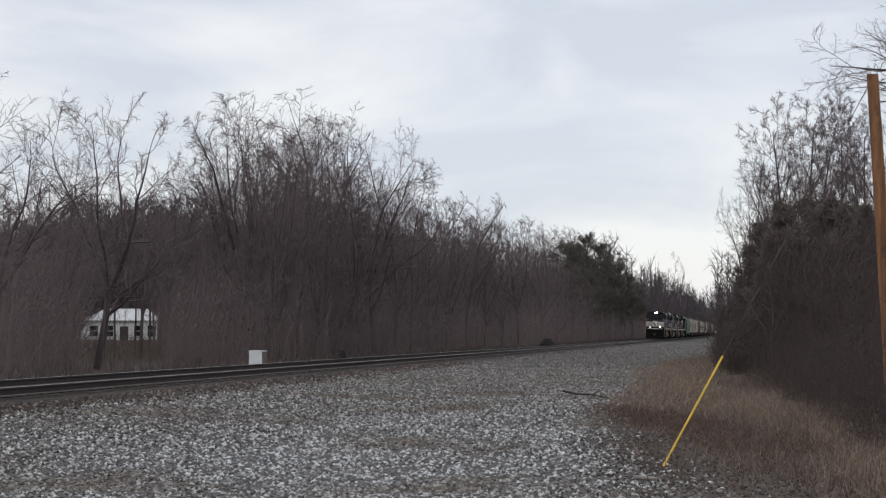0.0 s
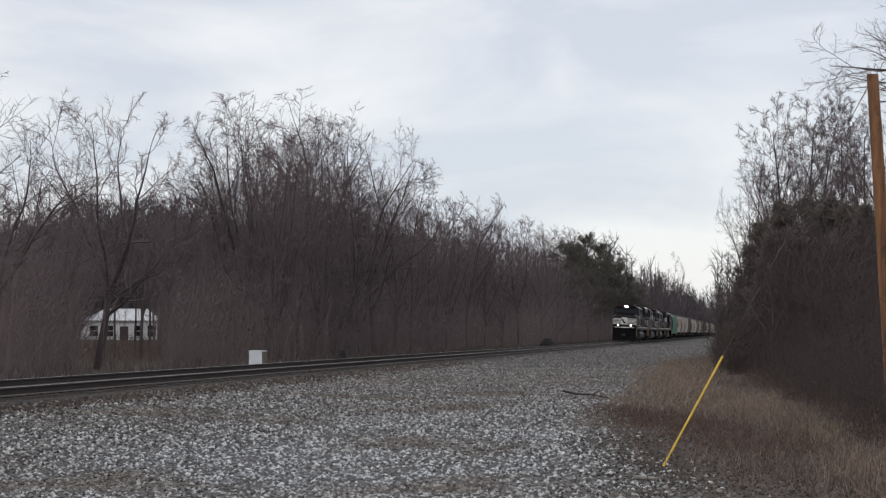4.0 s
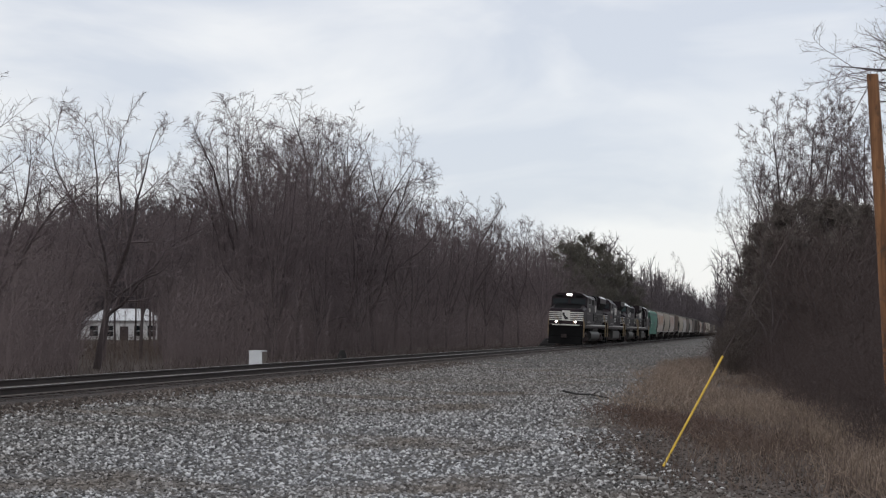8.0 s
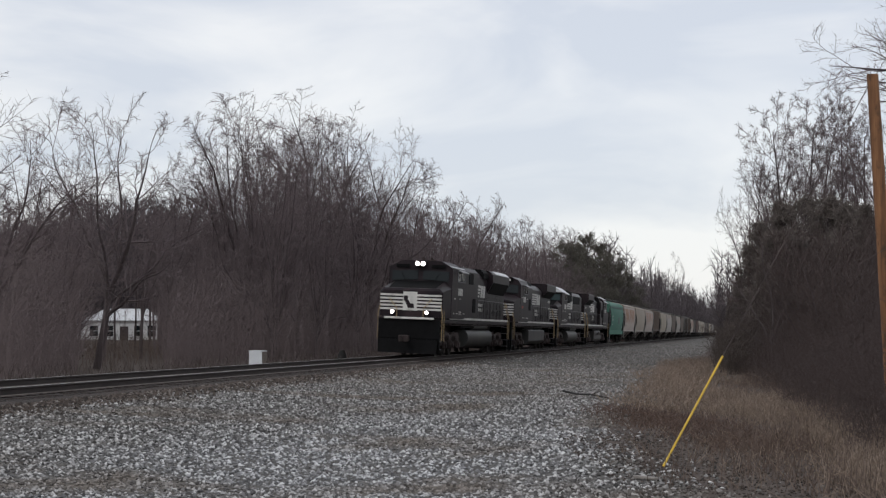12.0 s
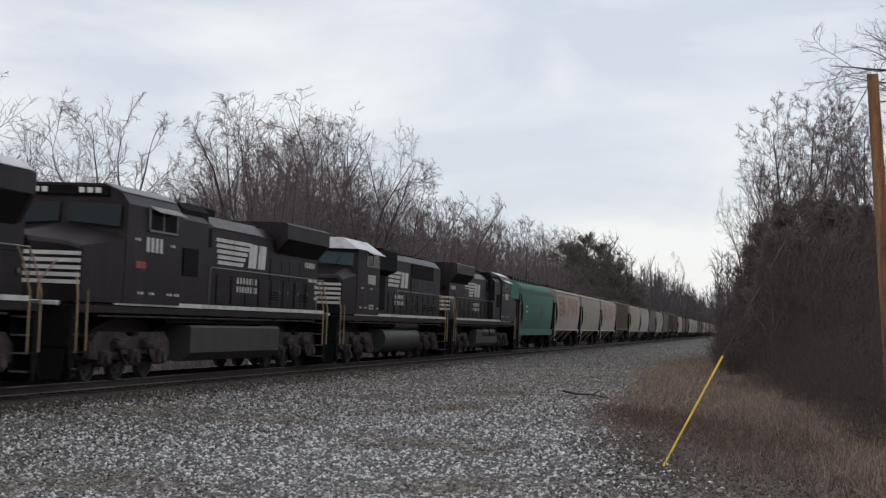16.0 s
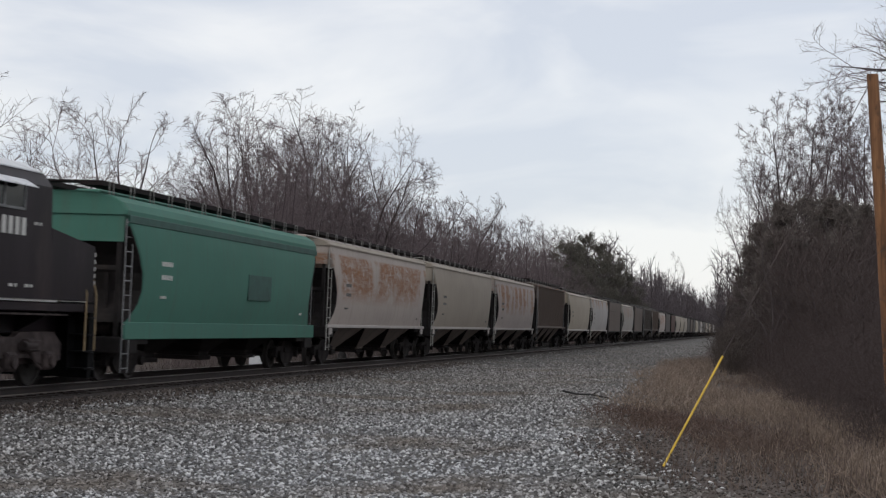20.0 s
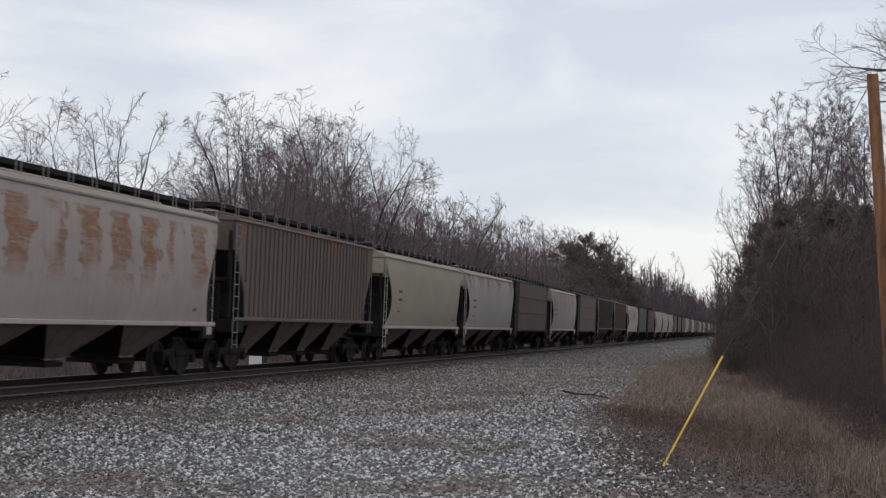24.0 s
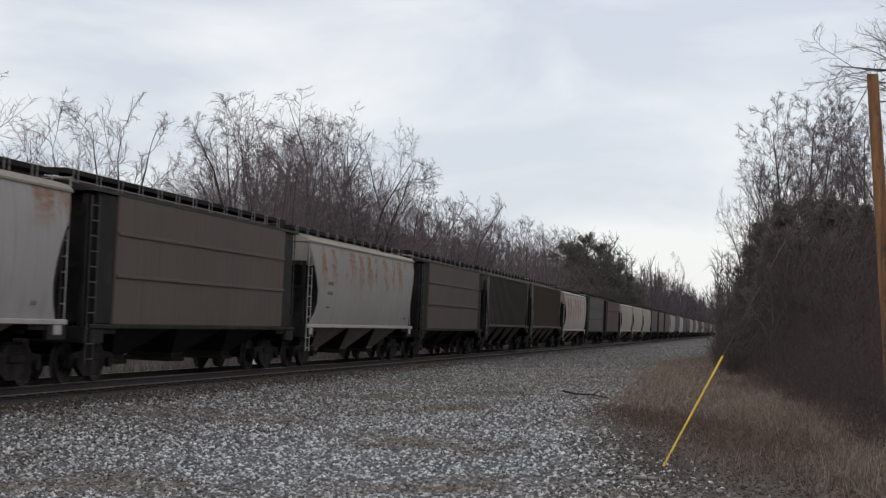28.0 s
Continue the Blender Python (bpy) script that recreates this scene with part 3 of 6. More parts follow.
def pick_russet(g, n):
    y = g.uniform(24, 35, n)
    x = np.interp(y, [24, 29, 35], [0.6, -0.9, -2.6]) + g.normal(0, 0.40, n)
    return x, y


tx, ty = tuft_points(gg, 260, 26, 0.16, pick_straw)
blades("straw_grass", "bleached straw-coloured grass below the thicket", M_PALE, tx, ty, gg.uniform(0.12, 0.50, len(tx)), 26, 0.45, 0.004)
tx, ty = tuft_points(gg, 120, 28, 0.40, pick_russet)
blades("russet_weeds", "low dark russet weeds in a band across the grass", M_RUSSET, tx, ty, gg.uniform(0.06, 0.26, len(tx)), 27, 0.6, 0.006, "weeds")
tx, ty = tuft_points(gg, 330, 18, 0.25, pick_pale)
blades("pale_grass", "pale bleached grass lying in a strip", M_PALE, tx, ty, gg.uniform(0.10, 0.45, len(tx)), 25, 0.6, 0.007)


def pick_left_verge(g, n):
    y = g.uniform(40, 420, n)
    x = -TRACK - 3.3 - 9 * g.uniform(0, 1, n) ** 1.2
    return x, y


tx, ty = tuft_points(gg, 1300, 8, 0.4, pick_left_verge)
blades("verge_grass", "dull brown grass and weeds beyond the track", M_VERGE, tx, ty, gg.uniform(0.3, 0.9, len(tx)), 24, 0.3, 0.009)


def brush(name, label, mat, x, y, h, seed, r=0.012, twigs=5):
    """Thin upright stems with side twigs, one object of stuff."""
    g = np.random.default_rng(seed)
    n = len(x)
    p0 = np.stack([x, y, ground_z(x, y) - 0.1], 1)
    d = np.stack([g.normal(0, 0.20, n), g.normal(0, 0.20, n), np.ones(n)], 1)
    p1 = p0 + d * (h * 0.5)[:, None]
    d2 = d + np.stack([g.normal(0, 0.4, n), g.normal(0, 0.4, n), np.zeros(n)], 1)
    p2 = p1 + d2 * (h * 0.5)[:, None]
    rr = r * (0.5 + h / np.mean(h) * 0.4)
    sticks, points = [(p0, p1, rr, rr * 0.7)], [(p1, p2, rr * 0.7)]
    for k in range(twigs):
        t = g.uniform(0.25, 0.95, n)[:, None]
        q0 = np.where(t < 0.5, p0 + (p1 - p0) * t * 2, p1 + (p2 - p1) * (t - 0.5) * 2)
        a = g.uniform(0, 2 * np.pi, n)
        q1 = q0 + np.stack([np.cos(a) * 0.9, np.sin(a) * 0.9, g.uniform(-0.3, 1.0, n)], 1) * (h * g.uniform(0.16, 0.42, n))[:, None]
        points.append((q0, q1, rr * 0.55))
    me = mesh_of(name, sticks, points, mat)
    return tagged(new(name, me), label, "brush", kind="stuff")


# ---------------------------------------------------------------- trees
def limbs(g, p, d, ln, r, segs, wob, up, taper):
    """Grows n limbs at once: their points and radii along segs steps."""
    pts, d = [p], d.copy()
    for i in range(segs):
        d = d + g.normal(0, wob, d.shape) + [0, 0, up]
        d /= np.linalg.norm(d, axis=1, keepdims=True)
        p = p + d * (ln / segs)[:, None]
        pts.append(p)
    rad = r[:, None] * (1 - (1 - taper) * (np.arange(segs + 1) / segs)[None])
    return np.stack(pts, 1), rad


def offshoots(g, pts, rad, ln, count, t0, t1, angle, ratio, shrink, thick, least):
    """Side limbs of limbs: starts, directions, lengths and radii."""
    n, k = len(pts), pts.shape[1] - 1
    i = np.tile(np.arange(count), n)
    j = np.repeat(np.arange(n), count)
    t = t0 + (t1 - t0) * (i + g.uniform(0, 1, n * count)) / count
    s = np.clip((t * k).astype(int), 0, k - 1)
    f = (t * k - s)[:, None]
    a, b = pts[j, s], pts[j, s + 1]
    p, along = a + (b - a) * f, b - a
    along /= np.linalg.norm(along, axis=1, keepdims=True)
    ref = np.where(np.abs(along[:, 2:3]) < 0.9, [[0.0, 0, 1]], [[1.0, 0, 0]])
    u = np.cross(along, ref)
    u /= np.linalg.norm(u, axis=1, keepdims=True)
    w = np.cross(along, u)
    az = i * 2.4 + g.uniform(0, 6.28, n)[j] + g.normal(0, 0.5, n * count)
    an = np.radians(g.uniform(angle[0], angle[1], n * count))
    d = along * np.cos(an)[:, None] + (u * np.cos(az)[:, None] + w * np.sin(az)[:, None]) * np.sin(an)[:, None]
    new_ln = ln[j] * ratio * (1 - shrink * t) * g.uniform(0.7, 1.25, n * count)
    r = np.maximum(rad[j, s] * (1 - f[:, 0]) + rad[j, s + 1] * f[:, 0], least) * thick
    return p, d, new_ln, np.maximum(r, least)


def trimmed(p, d, ln, broad, low):
    """Shortens limbs that would leave the domed crown: broad its half width, low its foot."""
    if not broad:
        return ln
    mid, tall = (15 + low) / 2, (15 - low) / 2
    for _ in range(3):
        e = p + d * ln[:, None]
        q = np.sqrt((e[:, 0] ** 2 + e[:, 1] ** 2) / broad ** 2 + np.maximum(e[:, 2] - mid, 0) ** 2 / tall ** 2)
        ln = ln * np.clip(1.0 - (q - 1.0) * 0.8, 0.3, 1.0)
    return ln


def domed(p, broad, low):
    """Draws what stands out of the domed crown back towards it."""
    mid, tall = (15 + low) / 2, (15 - low) / 2
    c = np.array([0, 0, mid])
    v = p - c
    q = np.sqrt((v[:, 0] ** 2 + v[:, 1] ** 2) / broad ** 2 + np.maximum(v[:, 2], 0) ** 2 / tall ** 2)
    kept = 0.86 + 0.20 * (1 - np.exp(-(q - 0.86) / 0.20))
    f = np.where(q > 0.86, kept / np.maximum(q, 1e-6), 1.0)[:, None]
    return np.where(p[:, 2:3] > low, c + v * f, p)


def sticks_of(pts, rad):
    return np.concatenate([pts[:, :-1].reshape(-1, 3), pts[:, 1:].reshape(-1, 3), rad[:, :-1].reshape(-1, 1), rad[:, 1:].reshape(-1, 1)], 1)


def grow_tree(seed, bole=3.0, leaders=6, spread=(10, 32), lean=(0.0, 0.0), reach=12.0, stem=0.20, kids=(9, 8, 6), side=(25, 50), up=0.02, tip=0.0096, central=0.0, wob=0.12, bough=0.36, broad=5.0):
    """A bare tree about 15 m tall: a bole, strong leaders that fan out of it, branches, twigs. central: length of a straight main stem instead of a fork."""
    g = np.random.default_rng(seed)
    one = lambda *v: np.array([v], float)
    d0 = one(lean[0], lean[1], 1.0)
    d0 /= np.linalg.norm(d0)
    length = central or bole
    b_pts, b_rad = limbs(g, one(0, 0, -0.3), d0, np.array([length + 0.3]), np.array([stem]), 9, 0.035, 0.015, 0.12 if central else 0.75)
    if central:
        p, d, ln, r = offshoots(g, b_pts, b_rad, np.array([length]), leaders, bole / central, 0.98, spread, 0.36, 0.45, 0.55, 0.02)
    else:
        p, d, ln, r = offshoots(g, b_pts, b_rad, np.array([length]), leaders, 0.55, 1.0, spread, 1.0, 0.0, 0.62, 0.04)
        ln = reach * g.uniform(0.84, 1.04, len(ln)) * (0.82 + 0.18 * d[:, 2])
        p[0], d[0], r[0] = b_pts[0, -1], d0[0] + g.normal(0, 0.08, 3), b_rad[0, -1] * 0.85
        d += one(lean[0], lean[1], 0.0)[0] * 0.5
        d /= np.linalg.norm(d, axis=1, keepdims=True)
        ln = trimmed(p, d, ln, broad * 0.86, bole * 0.6 - 1.6)
    l_pts, l_rad = limbs(g, p, d, ln, r, 10, wob * 0.95, up, 0.09)
    trunk = [sticks_of(b_pts, b_rad), sticks_of(l_pts, l_rad)]
    p, d, ln, r = offshoots(g, l_pts, l_rad, ln, kids[0], 0.16, 1.0, side, bough, 0.35, 0.66, tip * 2.2)
    ln = trimmed(p, d, ln, broad, bole * 0.6)
    m_pts, m_rad = limbs(g, p, d, ln, r, 6, wob * 1.2, up, 0.25)
    p, d, ln, r = offshoots(g, m_pts, m_rad, ln, kids[1], 0.2, 1.0, (24, 56), 0.44, 0.25, 0.62, tip * 1.3)
    ln = trimmed(p, d, ln, broad * 1.04, bole * 0.6)
    s_pts, s_rad = limbs(g, p, d, ln, r, 4, wob * 1.6, up * 0.7, 0.5)
    p, d, ln, r = offshoots(g, s_pts, s_rad, np.maximum(ln, 0.55), kids[2], 0.15, 1.0, (24, 60), 0.6, 0.25, 0.7, tip)
    t_pts, t_rad = limbs(g, p, d, ln, np.minimum(r, tip * 1.1), 2, 0.24, up * 0.5, 0.5)
    crown = [sticks_of(m_pts, m_rad), sticks_of(s_pts, s_rad), sticks_of(t_pts[:, :2], t_rad[:, :2])]
    ends = np.concatenate([t_pts[:, 1], t_pts[:, 2], t_rad[:, 1:2], t_rad[:, 2:3] * 0], 1)
    trunk, crown = np.concatenate(trunk), np.concatenate(crown)
    if broad:
        for a in (trunk, crown, ends):
            for k in (0, 3):
                a[:, k:k + 3] = domed(a[:, k:k + 3], broad, bole * 0.6)
    return trunk, crown, ends


def sticks_mesh(name, a, sides, scale, ends=None):
    """A mesh of sticks (start, end, two radii); ends: sticks that run out in a point."""
    a = np.asarray(a, float) * scale
    v, f = tapered(a[:, 0:3], a[:, 3:6], a[:, 6], a[:, 7], sides)
    fs = [f[:, [0, 1, 2]], f[:, [0, 2, 3]]]
    if ends is not None:
        e = ends * scale
        w, q = cones(e[:, 0:3], e[:, 3:6], e[:, 6], 3)
        v, fs = np.concatenate([v, w]), fs + [q + len(v)]
    return raw_mesh(name, v, np.concatenate(fs), smooth=True)


TREES = {}


def tree_kind(name, seed, **kw):
    trunk, crown, ends = grow_tree(seed, **kw)
    s = 15 / np.percentile(ends[:, 5], 99.3)
    TREES[name] = (sticks_mesh("trunk", trunk, 5, s), sticks_mesh("crown", crown, 3, s, ends))


tree_kind("fan", 1, bole=1.6, leaders=11, spread=(4, 46), reach=13.0, stem=0.23, kids=(12, 8, 6), side=(20, 46), broad=5.6)
tree_kind("fan_b", 2, bole=2.2, leaders=10, spread=(4, 50), reach=12.5, stem=0.22, kids=(12, 8, 6), side=(20, 48), broad=5.6)
tree_kind("oak", 3, bole=4.2, leaders=8, spread=(10, 60), reach=10.0, stem=0.24, kids=(9, 8, 6), side=(28, 58), bough=0.40, broad=5.2)
tree_kind("oak_b", 4, bole=3.4, leaders=7, spread=(8, 54), reach=10.6, stem=0.22, kids=(9, 8, 6), side=(28, 58), bough=0.38, broad=4.8)
tree_kind("leaning", 5, bole=4.0, leaders=6, spread=(6, 50), lean=(0.26, 0.0), reach=11.0, stem=0.22, kids=(9, 8, 6), side=(28, 56), bough=0.38, broad=6.6)
tree_kind("spreading", 6, bole=4.0, leaders=8, spread=(16, 76), reach=10.0, stem=0.24, kids=(9, 8, 6), side=(28, 60), bough=0.40, broad=7.0)
tree_kind("overhang", 16, bole=8.6, leaders=9, spread=(30, 70), reach=7.5, stem=0.26, kids=(9, 8, 6), side=(28, 60), bough=0.42, tip=0.0055, broad=8.0)
tree_kind("slim", 7, bole=4.0, leaders=15, spread=(22, 48), central=13.6, stem=0.17, kids=(6, 6, 5), up=0.05, broad=0.0)
tree_kind("slim_b", 8, bole=5.5, leaders=13, spread=(18, 44), central=13.8, stem=0.16, kids=(6, 6, 5), up=0.05, broad=0.0)
tree_kind("small", 9, bole=3.0, leaders=7, spread=(6, 46), reach=11.0, stem=0.17, kids=(8, 7, 5), side=(24, 54), tip=0.0115, broad=4.2)
tree_kind("small_b", 10, bole=4.2, leaders=7, spread=(6, 52), reach=10.0, stem=0.17, kids=(8, 7, 5), side=(24, 56), tip=0.0115, broad=4.4)
tree_kind("small_c", 12, bole=2.4, leaders=8, spread=(5, 42), reach=11.6, stem=0.16, kids=(8, 7, 5), side=(22, 52), tip=0.0115, broad=4.0)


def ray_angle(px):
    """Angle to the left of the track's direction, for a place across the picture."""
    return YAW + math.atan((784 - px) / 2900.0)


def across(px, x):
    """y at which the line of sight through px meets a line parallel to the track."""
    return -x / math.tan(ray_angle(px))


def tree(kind, x, y, top, turn=0.0, width=1.0, label="tall bare deciduous tree with grey-brown twigs", mat=None, group="bare trees along the railway"):
    """A bare tree whose top is at height top."""
    z = float(ground_z(x, y))
    s = (top - z) / 15.0
    ob = thing("bare_tree", label, "tree", group=group)
    part("trunk", TREES[kind][0], M_BARK, ob)
    part("crown", TREES[kind][1], mat or M_TWIG, ob)
    ob.matrix_basis = pose(x, y, z, 0, 0, turn) @ Matrix.Diagonal((s * width, s * width, s, 1))
    return ob


def top_at(py, x, y):
    """Height seen at picture height py at that place."""
    depth = -x * math.sin(YAW) + y * math.cos(YAW)
    return EYE.z + (589.5 - py) / 2900.0 * depth


# the front row beyond the track: place across, top, distance from the camera's line, kind, width, turn
FRONT = [(-14, 138, -30, "spreading", 1.05, 40), (112, 206, -33, "oak_b", 0.42, 10), (172, 160, -29, "leaning", 0.95, -20), (62, 330, -34, "small", 0.8, 0), (292, 292, -35, "oak", 0.55, 80), (250, 330, -36, "small_b", 0.8, 200), (345, 330, -34, "small_c", 0.8, 0),
         (440, 166, -31, "fan", 0.98, 0), (392, 300, -32, "fan_b", 0.8, 120), (532, 164, -32, "fan_b", 0.98, 60), (486, 240, -29, "fan", 0.7, 200), (596, 216, -33, "fan", 0.72, 30),
         (664, 204, -31, "oak", 0.88, 300), (700, 238, -32, "oak_b", 0.7, 140), (636, 300, -30, "small_c", 0.9, 75), (560, 300, -29, "fan_b", 0.7, 250),
         (728, 342, -30, "small", 0.9, 10), (760, 350, -32, "small_c", 0.9, 90), (790, 348, -30, "oak_b", 0.6, 20), (826, 346, -31, "small_b", 0.8, 160), (858, 352, -30, "small", 0.8, 230), (890, 372, -31, "small_c", 0.8, 30),
         (918, 384, -30, "small_b", 0.8, 310), (946, 394, -32, "oak_b", 0.6, 100), (972, 402, -31, "small_c", 0.8, 70), (1000, 412, -33, "small", 0.8, 20), (1040, 410, -35, "small_b", 0.9, 20), (1125, 474, -36, "small_b", 0.9, 0), (1150, 484, -34, "small", 0.9, 50), (1187, 446, -42, "oak_b", 0.55, 0)]
FRONT += [(372, 262, -38, "fan_b", 0.8, 15), (420, 236, -37, "fan", 0.8, 290), (468, 214, -36, "fan_b", 0.8, 333), (512, 220, -38, "fan", 0.8, 45), (560, 214, -36, "fan", 0.8, 100), (612, 262, -38, "fan_b", 0.8, 170),
          (650, 280, -37, "oak_b", 0.8, 210), (700, 300, -36, "small", 0.9, 20), (30, 300, -38, "oak_b", 0.7, 260), (132, 318, -40, "small_c", 0.9, 120), (204, 352, -46, "slim", 0.8, 0), (240, 366, -44, "slim_b", 0.8, 70), (266, 346, -46, "slim", 0.8, 140),
          (745, 352, -36, "oak", 0.7, 0), (805, 356, -36, "oak_b", 0.7, 130), (845, 362, -37, "oak", 0.7, 220), (905, 384, -36, "oak_b", 0.7, 310), (960, 405, -37, "oak", 0.7, 40)]
r_t = random.Random(5)
for px, py, x, kind, width, turn in FRONT:
    y = across(px, x)
    tree(kind, x, y, top_at(py, x, y), turn, width)
# the rows behind
for px in range(-30, 1130, 15):
    if 150 < px < 285:
        continue
    x = -r_t.uniform(36, 52)
    y = across(px + r_t.uniform(-10, 10), x)
    limit = np.interp(px, [-30, 150, 330, 420, 620, 760, 1000, 1130], [335, 335, 342, 315, 320, 356, 408, 478]) + r_t.uniform(-12, 28)
    tree(r_t.choice(("small", "small_b", "small_c")), x, y, top_at(limit, x, y), r_t.uniform(0, 360), 1.0, "bare deciduous tree in the woods behind the railway", group="trees of the woods")


# low shrubs and saplings that close the woods near the ground
def pick_band(g, n, x0, x1, px0, px1, clear=True):
    px = g.uniform(px0, px1, n * 2)
    x = -g.uniform(x0, x1, n * 2)
    y = -x / np.tan(YAW + np.arctan((784 - px) / 2900.0))
    keep = (y > 30) & (y < 900)
    if clear:
        keep &= ~((px > 138) & (px < 290) & (g.uniform(0, 1, n * 2) < 0.985))
    return x[keep][:n], y[keep][:n]


gb = np.random.default_rng(31)
bx, by = pick_band(gb, 5400, 25.5, 36, -40, 1200)
brush("edge_brush", "tangle of bare brown shrubs at the edge of the woods", M_TWIG2, bx, by, 1.0 + 5.4 * gb.uniform(0, 1, len(bx)) ** 1.3, 32, 0.012, 9)
bx, by = pick_band(gb, 3800, 34, 60, 200, 1200)
brush("wood_saplings", "dense bare saplings inside the woods", M_TWIG, bx, by, gb.uniform(3.0, 9.0, len(bx)), 33, 0.018, 9)
bx, by = pick_band(gb, 1700, 24, 33, 930, 1235)
brush("lineside_brush", "dark bare brush below the pines", M_TWIG2, bx, by, gb.uniform(2.0, 7.0, len(bx)), 34, 0.02, 9)
bx, by = pick_band(gb, 900, 30, 60, 120, 300, False)
brush("clearing_weeds", "low brown brush below the house", M_WEED, bx, by, gb.uniform(0.5, 1.6, len(bx)), 36, 0.012, 5)


def far_woods(name, label, x, y, h, seed, mat):
    """Many slim distant trees as one object of stuff."""
    g = np.random.default_rng(seed)
    n = len(x)
    p0 = np.stack([x, y, ground_z(x, y) - 0.2], 1)
    d = np.stack([g.normal(0, 0.05, n), g.normal(0, 0.05, n), np.ones(n)], 1)
    p1 = p0 + d * h[:, None]
    sticks, points = [(p0, p1, h * 0.011, h * 0.002)], []
    for k in range(16):
        t = g.uniform(0.28, 0.98, n)
        q0 = p0 + d * (h * t)[:, None]
        a = g.uniform(0, 2 * np.pi, n)
        ln = h * (0.09 + 0.26 * (1 - t)) * g.uniform(0.7, 1.3, n)
        q1 = q0 + np.stack([np.cos(a) * 0.62, np.sin(a) * 0.62, g.uniform(0.5, 1.1, n)], 1) * ln[:, None]
        sticks.append((q0, q1, h * 0.0042, h * 0.0012))
        m = q0 + (q1 - q0) * g.uniform(0.3, 0.7, n)[:, None]
        for _ in range(2):
            e = m + (q1 - q0) * 0.4 + g.normal(0, 0.055, (n, 3)) * h[:, None]
            points.append((m, e, h * 0.0028))
    tagged(new(name, mesh_of(name, sticks, points, mat)), label, "woods", kind="stuff")


fx, fy = pick_band(gb, 1300, 34, 100, -40, 1230, True)
seen = np.interp(1331 - 2900 * np.tan(np.arctan2(-fx, fy)), [0, 300, 420, 620, 760, 1000, 1130], [0.068, 0.070, 0.079, 0.081, 0.076, 0.062, 0.037])
far_woods("deep_woods", "bare woods seen through the front trees", fx, fy, np.clip(1.7 + fy * seen, 4, 15) * gb.uniform(0.75, 1.0, len(fx)), 41, M_TWIG)
fx = -gb.uniform(105, 420, 850)
fy = gb.uniform(150, 760, 850)
open_field = (np.abs(fx + 0.386 * fy) < 22 + 0.02 * fy) & (fy < 235)
fx, fy = fx[~open_field], fy[~open_field]
far_woods("hillside_woods", "bare woods on the hillside behind the house", fx, fy, gb.uniform(11, 18, len(fx)), 42, M_FARTWIG)
wy = gb.uniform(236, 340, 420)
wx = -wy * np.tan(YAW + np.arctan((784 - gb.uniform(110, 330, 420)) / 2900.0))
far_woods("rising_woods", "bare woods on the rise behind the house", wx, wy, np.clip(1.7 + wy * gb.uniform(0.045, 0.084, 420) - ground_z(wx, wy), 5, 30), 46, M_FARTWIG)
fy = gb.uniform(340, 1150, 1000)
fx = -27 - 60 * gb.uniform(0, 1, 1000) ** 1.6
far_woods("distant_line_woods", "bare woods beside the line in the distance", fx, fy, gb.uniform(15, 23, 1000), 43, M_FARTWIG)
fx = gb.uniform(-120, 30, 300)
fy = gb.uniform(1160, 1480, 300)
far_woods("ridge_woods", "hazy bare woods where the line runs out of sight", fx, fy, gb.uniform(14, 20, 300), 44, M_FARTWIG)


# evergreens
def conifer_mesh(seed, pine):
    """Trunk sticks and a crown of small needle sprays, height about 10."""
    g = np.random.default_rng(seed)
    trunk = [(Vector((0, 0, -0.2)), Vector((0.05, 0, 5)), 0.16, 0.10), (Vector((0.05, 0, 5)), Vector((0, 0.05, 9.8)), 0.10, 0.015)]
    v, f, o = [], [], 0
    tips, n_b = [], (44 if pine else 130)
    for i in range(n_b):
        z = 3.2 + 6.4 * g.uniform(0, 1) if pine else 0.4 + 9.4 * g.uniform(0, 1) ** 0.9
        reach = (0.5 + 2.3 * math.sin(math.pi * min(0.8, (10.2 - z) / 8.6)) ** 0.8) * g.uniform(0.45, 1.15) if pine else (0.25 + 2.1 * ((10 - z) / 10) ** 0.75) * g.uniform(0.65, 1.1)
        a = g.uniform(0, 2 * np.pi)
        e = Vector((math.cos(a) * reach, math.sin(a) * reach, z + (0.25 if pine else 0.35) * reach))
        trunk.append((Vector((0, 0, z)), e, 0.04, 0.012))
        for _ in range(14 if pine else 8):
            t = g.uniform(0.70, 1.08) if pine else g.uniform(0.45, 1.05)
            tips.append((e.x * t, e.y * t, z + (e.z - z) * t))
    tips = np.array(tips)
    m = 6
    c = np.repeat(tips, m, 0) + g.normal(0, 0.20 if pine else 0.13, (len(tips) * m, 3))
    d = g.normal(0, 1, (len(c), 3)) + [0, 0, 0.6]
    d /= np.linalg.norm(d, axis=1, keepdims=True)
    ln = g.uniform(0.16, 0.34, len(c))
    vv, ff = cones(c, c + d * (ln * (1.15 if pine else 1.7))[:, None], 0.042 if pine else 0.026)
    return sticks_mesh("trunk", [[*a, *b, r0, r1] for a, b, r0, r1 in trunk], 4, 1.0), raw_mesh("crown", vv, ff)


CONIFERS = {"pine": conifer_mesh(51, True), "cedar": conifer_mesh(52, False), "cedar_b": conifer_mesh(53, False), "pine_b": conifer_mesh(54, True)}


